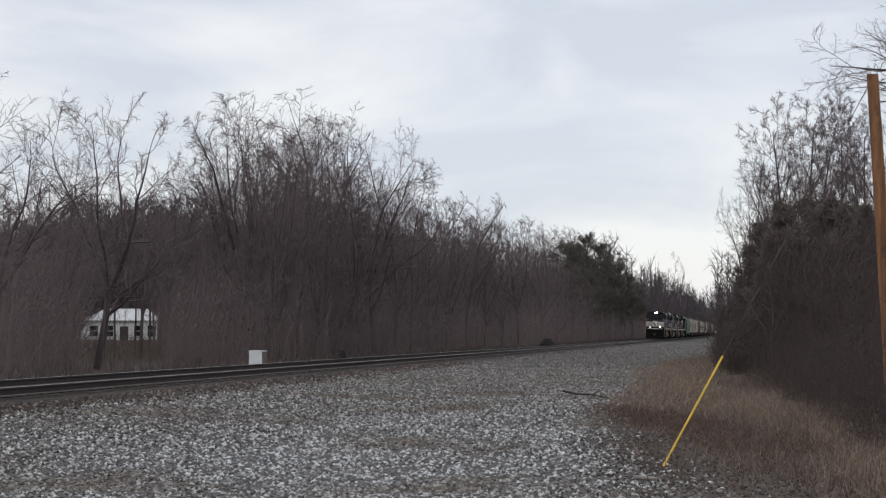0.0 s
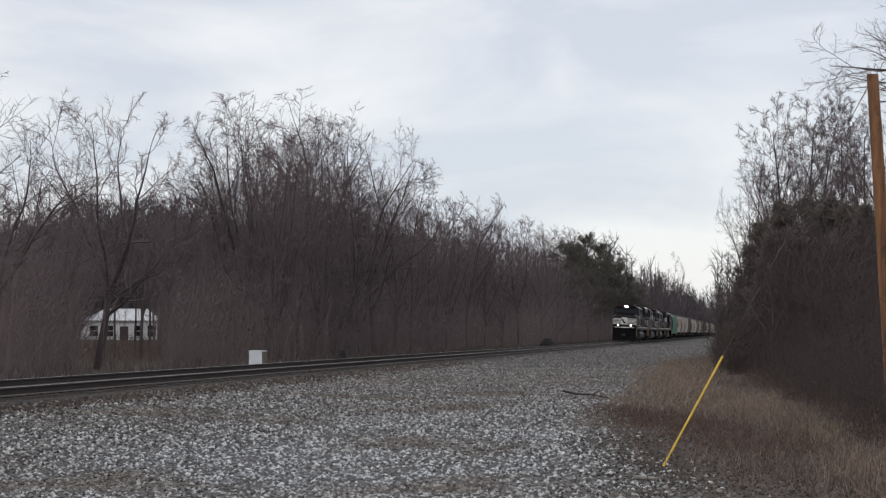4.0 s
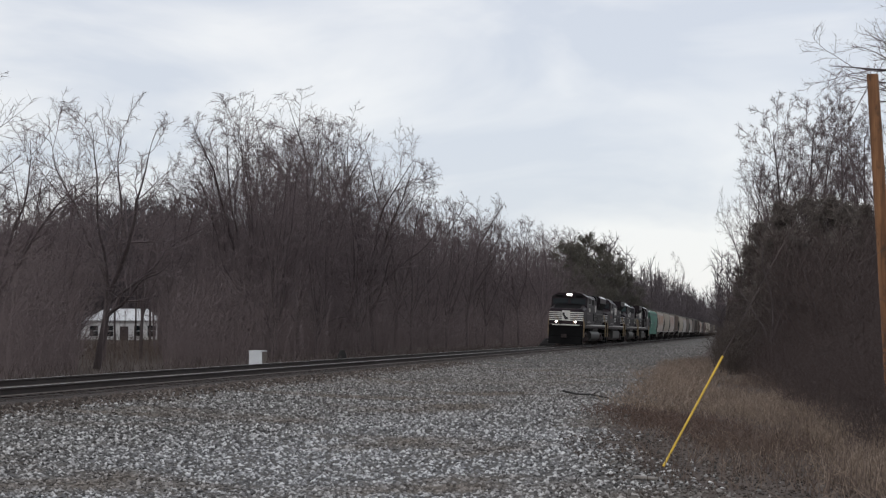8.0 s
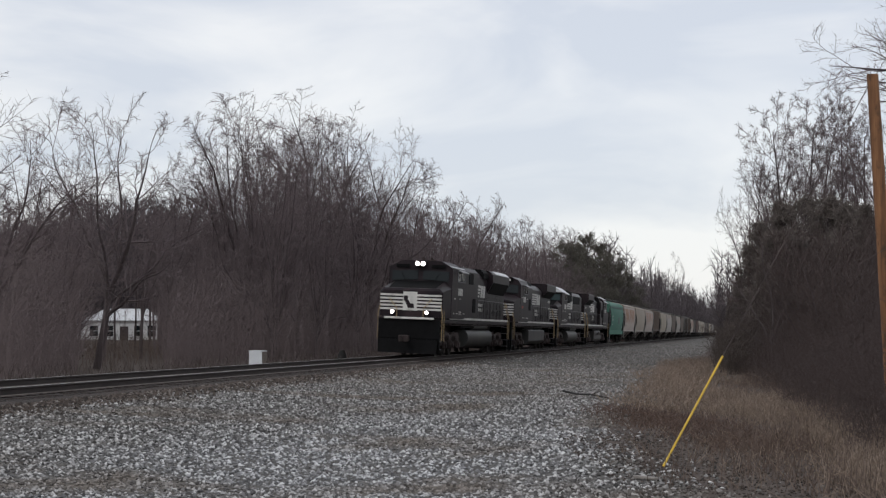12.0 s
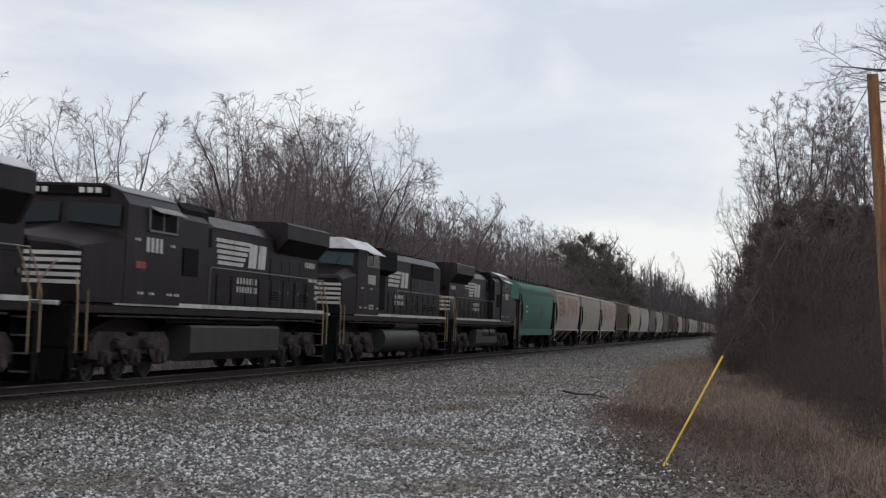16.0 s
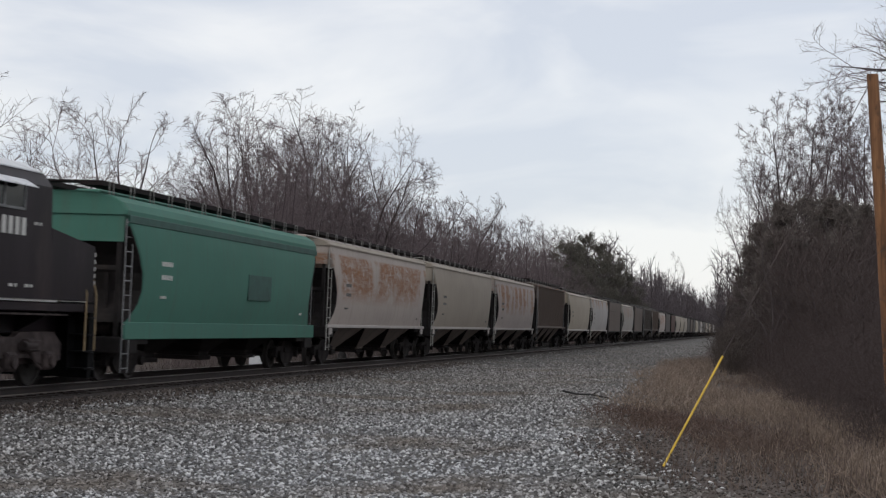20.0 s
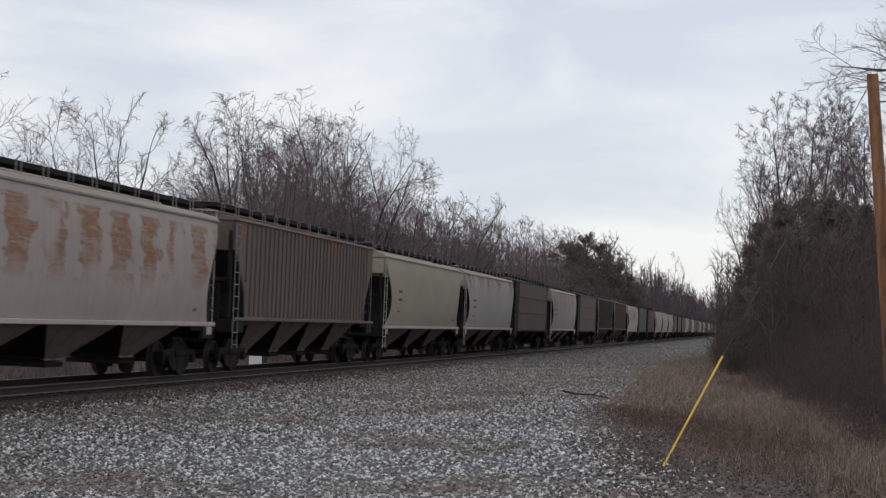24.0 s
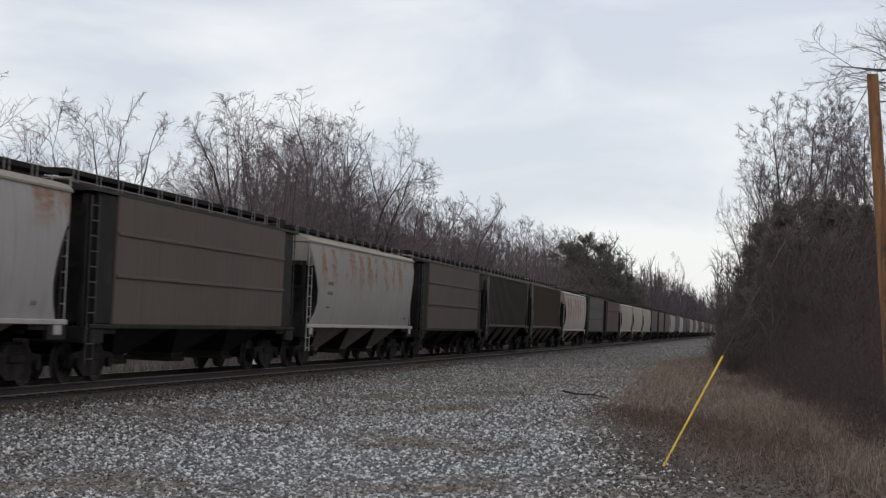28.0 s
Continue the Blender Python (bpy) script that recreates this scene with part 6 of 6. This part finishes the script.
def ge(label, white_visor, tanks):
    """Six-axle wide-cab diesel with a winged radiator at its tail."""
    L = 22.35
    ob = thing("locomotive", label, "locomotive", group="locomotives of the train")
    underbody(ob, L)
    truck_pair(ob, *((4.3, L - 4.3) if tanks else (5.0, 18.9)))
    for y, s in ((0.0, -1), (L, 1)):
        coupler(ob, y, s)
    pilot(ob, 0.78, -1)
    pilot(ob, L - 0.78, 1)
    end_steps(ob, 1.15, -1)
    end_steps(ob, L - 1.15, 1)
    ring = lambda y, w, z1, c, k: [(-w, y, 1.8), (w, y, 1.8), (w, y, z1 - c), (w - 0.35, y, z1 - c * 0.3), (0, y, z1 + k), (-w + 0.35, y, z1 - c * 0.3), (-w, y, z1 - c)]
    part("nose", MB().loft([ring(0.95, 1.45, 3.02, 0.1, 0.06), ring(1.05, 1.49, 3.10, 0.12, 0.1), ring(3.35, 1.52, 3.46, 0.22, 0.12)]), M_BLACK, ob)
    nose_stripes(ob, 0.945, 1.46, 2.16, 2.92, 5, 1.1, False)
    w, y0, y1 = 1.53, 3.3, 7.0
    prof = [(-w, 1.8), (w, 1.8), (w, 4.05), (1.35, 4.30), (0.9, 4.50), (-0.9, 4.50), (-1.35, 4.30), (-w, 4.05)]
    part("cab", MB().loft([[(x, y0 + (0.0 if z < 3.5 else 0.15), z) for x, z in prof], [(x, y1, z) for x, z in prof]]), M_BLACK, ob, "full-width cab")
    part("number_board", MB().box(-1.05, 1.05, y0 + 0.05, y0 + 0.16, 4.22, 4.44, 0.01), M_BLACK2, ob, "dark number board with pale figures")
    for x in (-0.95, -0.75, -0.55, 0.35, 0.55, 0.75):
        part("number_bar", shared("number_bar", lambda: MB().box(0, 0.13, 0, 0.015, 0, 0.12)), M_WHITE, ob, at=pose(x, y0 + 0.035, 4.27))
    for s in (1, -1):
        part("windshield", flat_pane(s, y0, 0.16, 0.10, 1.38, (3.62, 3.52, 4.02, 4.06)), M_GLASS, ob, "tinted windshield")
        win = part("side_window", MB().box(s * 1.535 - 0.012, s * 1.535 + 0.012, 4.75, 6.55, 3.55, 4.02), M_GLASS, ob, "dark side window")
        fr = MB()
        for a, b, c, d in ((4.70, 4.76, 3.50, 4.07), (6.54, 6.60, 3.50, 4.07), (5.6, 5.66, 3.50, 4.07), (4.70, 6.60, 3.50, 3.55), (4.70, 6.60, 4.02, 4.07)):
            fr.box(s * 1.55 - 0.015, s * 1.55 + 0.015, a, b, c, d)
        part("window_frame", fr, M_GREYRAIL, win, "grey window frame")
        part("sunshade", MB().prism_y([(s * 1.54, 4.10), (s * 1.80, 3.96), (s * 1.80, 3.94), (s * 1.54, 4.07)], 4.7, 6.6), M_ROOFWHITE if white_visor else M_GREYRAIL, ob)
        lettering(ob, 1.532 if s > 0 else -1.544, 4.62, 3.02, 1.15, 0.34, (4,), 0.6)
        small_stencils(ob, s, 1.532, ((3.9, 3.25), (6.2, 3.2), (4.2, 2.02), (4.9, 2.02), (6.1, 2.02), (6.6, 2.02)))
        part("cab_roof_edge", MB().loft([[(s * 0.88, y, 4.51), (s * 1.36, y, 4.31), (s * 1.36, y, 4.335), (s * 0.88, y, 4.535)] for y in (y0 + 0.2, y1)]), M_ROOFWHITE if white_visor else M_GREYRAIL, ob)
        part("cabinet_panel", MB().box(s * 1.47 - 0.02, s * 1.47 + 0.02, 7.3, 8.4, 2.55, 3.25), M_BLACK2, ob, "dark recessed panel")
    part("headlight_housing", MB().box(-0.28, 0.28, 0.87, 0.95, 2.98, 3.14, 0.02), M_BLACK2, ob)
    part("cabinet", MB().prism_y(hood_profile(1.46, 1.78, 4.20, 0.25), 7.02, 9.2), M_BLACK, ob, "electrical cabinet")
    part("hood", MB().prism_y(hood_profile(1.15, 1.78, 4.22, 0.3), 9.22, L - 1.1), M_BLACK, ob, "long engine hood")
    part("exhaust_box", MB().box(-0.7, 0.7, 9.6, 11.9, 4.1, 4.52, 0.05), M_BLACK2, ob)
    part("dynamic_brake", MB().prism_y(hood_profile(1.3, 3.75, 4.40, 0.15), 7.6, 9.6), M_BLACK2, ob)
    part("radiator_wing", MB().loft([[(x, y, z) for x, z in ((-1.16, 3.55), (1.16, 3.55), (1.52, 3.98), (1.52, 4.42), (1.42, 4.48), (-1.42, 4.48), (-1.52, 4.42), (-1.52, 3.98))] for y in (16.3, L - 1.05)]), M_BLACK, ob, "overhanging radiator wing")
    for s in (1, -1):
        part("radiator_grille", MB().prism_y([(s * 1.17, 3.56), (s * 1.525, 3.985), (s * 1.54, 3.965), (s * 1.18, 3.53)], 16.5, L - 1.3), M_BLACK2, ob, "black radiator grille")
        part("roof_edge", MB().prism_y([(s * 0.86, 4.235), (s * 1.15, 3.94), (s * 1.165, 3.95), (s * 0.87, 4.255)], 10.4, 15.0), M_ROOFGREY, ob, "grey roof edge")
        part("hood_intake", MB().box(s * 1.16 - 0.02, s * 1.16 + 0.02, 9.5, 10.3, 3.4, 3.9), M_BLACK2, ob)
        for i in range(9):
            a = 9.6 + i * 1.28
            part("hood_door", MB().box(s * 1.165 - 0.014, s * 1.165 + 0.010, a, a + 1.05, 1.9, 2.70, 0.004), M_BLACK, ob)
        x = 1.177 if s > 0 else -1.191
        emblem(ob, 1.153 if s > 0 else -1.167, 12.3 if tanks else 10.9, 4.5, 2.98, 0.76, 5)
        lettering(ob, x, 12.6, 2.50, 2.0, 0.17, (7, 8))
    for s in (1, -1):
        lettering(ob, 1.165 if s > 0 else -1.177, L - 2.7, 3.22, 1.25, 0.17, (6,), 0.6)
    hood_details(ob, 1.16, 15.8, L - 2.4, 5)
    handrail(ob, 1.46, 9.4, L - 1.4, 1.78, 2.85, M_GREYRAIL)
    if tanks:
        part("fuel_tank", MB().prism_y([(-1.3, 0.42), (1.3, 0.42), (1.42, 0.6), (1.42, 0.95), (-1.42, 0.95), (-1.42, 0.6)], 7.6, 14.6), M_TANK, ob, "dusty grey fuel tank")
        for s in (1, -1):
            for a, b in ((7.9, 9.6), (10.0, 12.0)):
                part("air_reservoir", MB().tube((s * 1.15, a, 1.16), (s * 1.15, b, 1.16), 0.22, n=14), M_TANK, ob, "grey air reservoir")
            part("battery_box", MB().box(s * 1.2 - 0.22, s * 1.2 + 0.22, 12.5, 14.4, 0.8, 1.3, 0.03), M_TANK, ob)
    else:
        part("fuel_tank", MB().prism_y([(-1.2, 0.40), (1.2, 0.40), (1.44, 0.62), (1.44, 1.26), (1.38, 1.32), (-1.38, 1.32), (-1.44, 1.26), (-1.44, 0.62)], 8.2, 16.1), M_TANK, ob, "tall grey fuel tank")
        part("red_stencil", MB().box(1.533, 1.545, 4.0, 4.6, 2.62, 2.78), M_RED, ob, "small faded red stencil")
    for s in (1, -1):
        part("tail_light_box", MB().box(s * 0.9 - 0.1, s * 0.9 + 0.1, L - 1.1, L - 0.98, 3.2, 3.4, 0.02), M_BLACK2, ob)
    for i in range(4):
        mb = MB().box(-1.12, 1.12, L - 1.1, L - 1.086, 2.2 + i * 0.19, 2.30 + i * 0.19)
        for s in (1, -1):
            mb.box(s * 1.157 - 0.007, s * 1.157 + 0.007, L - 2.3, L - 1.1, 2.2 + i * 0.19, 2.30 + i * 0.19)
        part("tail_stripe", mb, M_WHITE, ob, "white stripe round the hood end")
    return ob, L


# the train in order: object, length of its coupling pitch, turned round
TRAIN = []
TRAIN.append((*emd(True), 22.68, False))
TRAIN.append((*ge("black wide-cab freight locomotive with white nose stripes", False, False), 22.42, False))
TRAIN.append((*emd(False), 21.89, False))
TRAIN.append((*ge("black wide-cab freight locomotive running tail first", True, True), 22.29, True))

CARS = [("deep", P_GREEN, 17.75, "green covered hopper car with smooth curved sides"),
        ("round", P_WHITE1, 18.32, "off-white covered hopper car with rust-red streaks"),
        ("round", P_GREY, 17.93, "pale grey covered hopper car with curved sides"),
        ("round", P_WHITE3, 17.62, "white covered hopper car with rust-coloured bars"),
        ("rib", P_TAN, 18.52, "weathered tan covered hopper car with vertical ribs"),
        ("round", P_CREAM, 18.30, "cream-grey covered hopper car with curved sides"),
        ("round", P_LIGHT, 17.41, "light grey covered hopper car rusty below the roof"),
        ("flat", P_OLIVE, 17.12, "dirty olive flat-sided covered hopper car with black ends"),
        ("round", P_RUSTY, 18.2, "grey-white covered hopper car with rust streaks"),
        ("flat", P_OLIVE, 17.9, "dirty olive flat-sided covered hopper car with black ends"),
        ("rib", P_DARK, 17.9, "dark grey covered hopper car"),
        ("rib", P_OLIVE, 17.9, "brown-grey covered hopper car"),
        ("round", P_WHITE3, 17.9, "white covered hopper car with rust-coloured bars"),
        ("flat", P_DARK, 17.9, "dark grey flat-sided covered hopper car"),
        ("flat", P_RED, 17.9, "faded red covered hopper car"),
        ("round", P_GREY, 17.9, "pale grey covered hopper car with curved sides"),
        ("round", P_CREAM, 17.9, "cream-grey covered hopper car with curved sides"),
        ("round", P_GREY, 17.9, "pale grey covered hopper car with curved sides"),
        ("flat", P_DARK, 17.9, "dark grey flat-sided covered hopper car"),
        ("flat", P_OLIVE, 17.9, "dirty olive flat-sided covered hopper car with black ends"),
        ("flat", P_DARK, 17.9, "dark grey flat-sided covered hopper car"),
        ("round", P_CREAM, 17.9, "cream-grey covered hopper car with curved sides"),
        ("rib", P_DARK, 17.9, "dark grey covered hopper car"),
        ("round", P_LIGHT, 17.9, "light grey covered hopper car rusty below the roof")]
tail = [("flat", P_OLIVE), ("rib", P_DARK), ("round", P_GREY), ("flat", P_DARK), ("round", P_CREAM), ("rib", P_TAN), ("flat", P_BROWN), ("round", P_LIGHT)]
WORDS = {P_OLIVE: "dirty olive covered hopper car", P_DARK: "dark grey covered hopper car", P_GREY: "pale grey covered hopper car", P_CREAM: "cream-grey covered hopper car",
         P_TAN: "weathered tan covered hopper car", P_BROWN: "brown covered hopper car", P_LIGHT: "light grey covered hopper car rusty below the roof"}
for i in range(18):
    k, p = tail[i % 8] if i % 5 else tail[(i + 3) % 8]
    CARS.append((k, p, 17.9, WORDS[p]))
for i, (k, p, pitch, label) in enumerate(CARS):
    body = {"deep": 17.4, "round": 17.5, "flat": 17.2, "rib": 17.8}[k]
    ob = hopper(k, body, p, label, i < 12, 2 if i < 12 else 1 if i < 20 else 0, i, p if k == "rib" else P_BAY if k == "round" else None)
    TRAIN.append((ob, body, pitch, False))


# ---------------------------------------------------------------- lineside things
def pole_material():
    k = Nodes("weathered_brown_pole_timber")
    n1 = k.noise(k.coords((9, 9, 0.5)), 2.0, 5, 0.6)
    n2 = k.noise(k.coords((3, 3, 1.4)), 1.9, 5, 0.65)
    col = k.ramp(n1, [(0.3, (0.110, 0.050, 0.023)), (0.7, (0.290, 0.138, 0.062))])
    col = k.mix(k.ramp(n2, [(0.55, (0, 0, 0)), (0.68, (0.8, 0.8, 0.8))]), col, (0.055, 0.032, 0.02))
    k.bump(n1, 0.5, 0.02)
    return k.done(col, 0.85)


def at_pixel(px, y):
    return -y * math.tan(ray_angle(px))


def utility_pole():
    y = 26.0
    x0, x1 = at_pixel(1566, y) + 0.02, at_pixel(1549, y)
    z0, z1 = float(ground_z(x0, y)) - 0.3, top_at(130, x1, y)
    pole = thing("utility_pole", "leaning brown wooden utility pole with a guy wire", "utility pole")
    mb = MB()
    a, b = Vector((x0 + 0.12, y, z0)), Vector((x1, y, z1))
    ring = lambda t, r: [a.lerp(b, t) + Vector((math.cos(2 * math.pi * i / 14) * r, math.sin(2 * math.pi * i / 14) * r, 0)) for i in range(14)]
    mb.loft([ring(t, 0.118 - 0.030 * t) for t in (0, 0.25, 0.5, 0.75, 1)], smooth=True)
    part("shaft", mb, pole_material(), pole)
    # guy wire down to its anchor, with a yellow marker on its lower length
    ya = 20.0
    xa = at_pixel(1168, ya)
    anchor = Vector((xa, ya, float(ground_z(xa, ya))))
    head = b + Vector((-0.05, 0, -0.15))
    part("guy_wire", MB().tube(anchor - (head - anchor).normalized() * 0.1, head, 0.006, n=6), M_TRUCK, pole, "thin steel guy wire")
    yellow = simple("sun_bleached_yellow_plastic", (0.62, 0.40, 0.035), 0.5, vary=0.12, scale=4, dirt=(0.35, 0.24, 0.06), dirt_amount=0.3)
    d = (head - anchor).normalized()
    part("guy_marker", MB().tube(anchor + d * 0.06, anchor + d * 2.12, 0.0145, n=10), yellow, pole, "bright yellow plastic guy marker")


utility_pole()


def relay_box():
    x = -TRACK - 3.4
    y = across(453, x)
    z = float(ground_z(x, y))
    white = simple("chalky_white_enamel", (0.62, 0.64, 0.66), 0.5, vary=0.08, scale=3, dirt=(0.4, 0.38, 0.34), dirt_amount=0.3)
    ob = thing("relay_box", "small white metal relay box beside the track", "relay box", at=pose(x, y, z, 0, 0, 0))
    h = top_at(621.5, x, y) - z
    part("case", MB().box(-0.27, 0.25, 0.0, 0.68, 0.12, h, 0.012), white, ob)
    part("lid", MB().box(-0.28, 0.26, -0.01, 0.69, h, h + 0.02, 0.006), white, ob)
    part("door_panel", MB().box(0.25, 0.262, 0.03, 0.65, 0.14, h - 0.03, 0.004), simple("rust_stained_panel", (0.15, 0.125, 0.105), 0.7, scale=4), ob)
    part("latch", MB().box(0.262, 0.28, 0.54, 0.58, h * 0.55, h * 0.55 + 0.08), M_TRUCK, ob)
    part("plinth", MB().box(-0.33, 0.31, -0.05, 0.73, -0.15, 0.12, 0.02), M_TIE, ob)


relay_box()


M_CHAR = simple("charred_dark_wood", (0.010, 0.009, 0.009), 0.9, vary=0.4, scale=6, bump=0.5)


def stump(px, x, py, w, name, label):
    """A dark heap beyond the track."""
    y = across(px, x)
    z = float(ground_z(x, y))
    g = np.random.default_rng(int(px))
    h = top_at(py, x, y) - z
    mb = MB()
    n, k = 12, 6
    rings = [[(w * math.cos(2 * math.pi * i / n) * (1 - 0.72 * (j / (k - 1)) ** 2) * g.uniform(0.8, 1.15), w * math.sin(2 * math.pi * i / n) * (1 - 0.72 * (j / (k - 1)) ** 2) * g.uniform(0.8, 1.15), -0.1 + (h + 0.1) * j / (k - 1)) for i in range(n)] for j in range(k)]
    mb.loft(rings)
    ob = tagged(new(name, mb.mesh(name)), label, name.replace("_", " "))
    ob.data.materials.append(M_CHAR)
    ob.matrix_basis = pose(x, y, z)


stump(606, -TRACK - 4.0, 620, 0.36, "tree_stump", "dark weathered stump beyond the track")
stump(969, -TRACK - 4.5, 599, 1.0, "brush_pile", "low dark heap of brush beyond the track")


def dead_branch():
    y0, y1 = 45.0, 41.5
    a = Vector((at_pixel(996, y0), y0, 0))
    b = Vector((at_pixel(1076, y1), y1, 0))
    mb = MB()
    pts = [a.lerp(b, t) for t in (0, 0.3, 0.65, 1)]
    pts = [Vector((p.x, p.y, float(ground_z(p.x, p.y)) + 0.05 + o)) for p, o in zip(pts, (0.05, 0.0, 0.03, 0.0))]
    for i in range(3):
        mb.tube(pts[i], pts[i + 1], 0.030 - 0.005 * i, 0.025 - 0.005 * i, 7)
    mb.tube(pts[2], pts[2] + Vector((0.3, -0.1, 0.12)), 0.015, 0.006, 5)
    ob = tagged(new("fallen_branch", mb.mesh("fallen_branch")), "dark fallen branch lying on the gravel", "branch")
    ob.data.materials.append(M_CHAR)
    y = 18.6
    x = at_pixel(1140, y)
    ob = tagged(new("wood_scrap", MB().box(-0.16, 0.16, -0.04, 0.04, 0, 0.035, 0.008).mesh("wood_scrap")), "grey scrap of wood on the gravel", "wood scrap")
    ob.data.materials.append(simple("weathered_grey_board", (0.24, 0.22, 0.20), 0.85, scale=8))
    ob.matrix_basis = pose(x, y, float(ground_z(x, y)) + 0.01, 0, 0, -38)


dead_branch()


def clearing_bank():
    """Pale mown bank beside the house."""
    y = 190.0
    xa, xb = at_pixel(-20, y), at_pixel(92, y)
    g = np.random.default_rng(77)
    n = 2600
    x, yy = g.uniform(xa, xb, n), y + g.normal(0, 2.5, n)
    blades("bank_grass", "pale dry grass bank near the house", M_PALE, x, yy, g.uniform(0.5, 1.25, n), 78, 0.4, 0.03)


clearing_bank()


def house():
    """White farmhouse with a pale metal roof, behind the woods."""
    y = 215.0
    x = at_pixel(219, y)
    z = float(ground_z(x, y))
    base = z - 0.4
    ob = thing("house", "white clapboard house with a pale metal roof behind the trees", "house", at=pose(x, y, base, 0, 0, 20) @ Matrix.Scale(1.12, 4))
    white = simple("white_clapboard_paint", (0.78, 0.78, 0.78), 0.6, vary=0.1, scale=1.0, dirt=(0.5, 0.49, 0.47), dirt_amount=0.2)
    tin = simple("pale_metal_roofing", (0.66, 0.67, 0.69), 0.45, 0.1, vary=0.1, scale=0.8, streak=0.3)
    dark = M_GLASS
    W, D, H = 4.4, 3.4, 2.75
    part("wall", MB().box(-W, W, -D, D, -0.8, H), white, ob)
    eave = [(-W - 0.35, -D - 0.4), (W + 0.35, -D - 0.4), (W + 0.35, D + 0.4), (-W - 0.35, D + 0.4)]
    ridge = [(-2.2, -0.15), (2.9, -0.15), (2.9, 0.15), (-2.2, 0.15)]
    part("roof", MB().loft([[(x, y, H - 0.1) for x, y in eave], [(x, y, H) for x, y in eave], [(x, y, H + 1.45) for x, y in ridge]]), tin, ob, "pale metal hip roof")
    for i in range(12):
        part("roof_seam", MB().tube((-3.9 + i * 0.70, -D - 0.38, H + 0.02), (-2.1 + i * 0.44, -0.18, H + 1.44), 0.03, n=5), tin, ob)
    for i in range(9):
        part("clapboard", MB().box(-W - 0.01, W + 0.01, -D - 0.03, -D, -0.6 + i * 0.36, -0.6 + i * 0.36 + 0.33), white, ob)
    part("wing", MB().box(-W - 2.3, -W, -D + 0.8, D - 0.6, -0.8, 1.9), white, ob, "low white side wing")
    part("wing_roof", MB().prism_y([(-W - 2.5, 1.75), (-W, 2.55), (-W, 2.63), (-W - 2.5, 1.85)], -D + 0.5, D - 0.4), tin, ob, "pale sloping wing roof")
    for wx in (-3.4, -1.6, 1.9, 3.5):
        win = part("window", MB().box(-0.5, 0.5, -0.05, 0.02, 0.8, 2.1), dark, ob, "dark sash window", at=pose(wx, -D - 0.03, 0))
        part("window_frame", MB().box(-0.6, -0.5, -0.08, 0, 0.7, 2.2).box(0.5, 0.6, -0.08, 0, 0.7, 2.2).box(-0.6, 0.6, -0.08, 0, 2.1, 2.2).box(-0.6, 0.6, -0.08, 0, 0.7, 0.8).box(-0.6, 0.6, -0.07, 0, 1.42, 1.48), white, win)
    part("door", MB().box(-0.5, 0.5, -0.06, 0.02, -0.2, 2.0), M_TRUCK, ob, "dark front door", at=pose(0.2, -D - 0.03, 0))
    part("chimney", MB().box(-0.3, 0.3, -0.3, 0.3, H, H + 2.6, 0.02), M_TRUCK, ob, at=pose(2.0, 0.6, 0))


house()


# ---------------------------------------------------------------- everything that moves
def motions():
    tilt = math.degrees(math.atan(CANT))
    y = NOSE
    for ob, length, pitch, turned in TRAIN:
        start = y + (pitch - length) / 2
        rows = []
        for t in (0.0, 7.0, 14.0, 21.0, 28.0):
            yy = start - SPEED * t
            rows.append((t, pose(-TRACK, yy + length if turned else yy, 0.03, 0, -tilt if turned else tilt, 180 if turned else 0)))
        walk(ob, rows)
        y += pitch
    steps = 28 * FPS
    for ws, m, r in WHEELSETS:
        turn = SPEED / r / FPS
        walk(ws, [(i / FPS, m @ Matrix.Rotation(turn * i, 4, "X")) for i in range(steps + 1)])


motions()
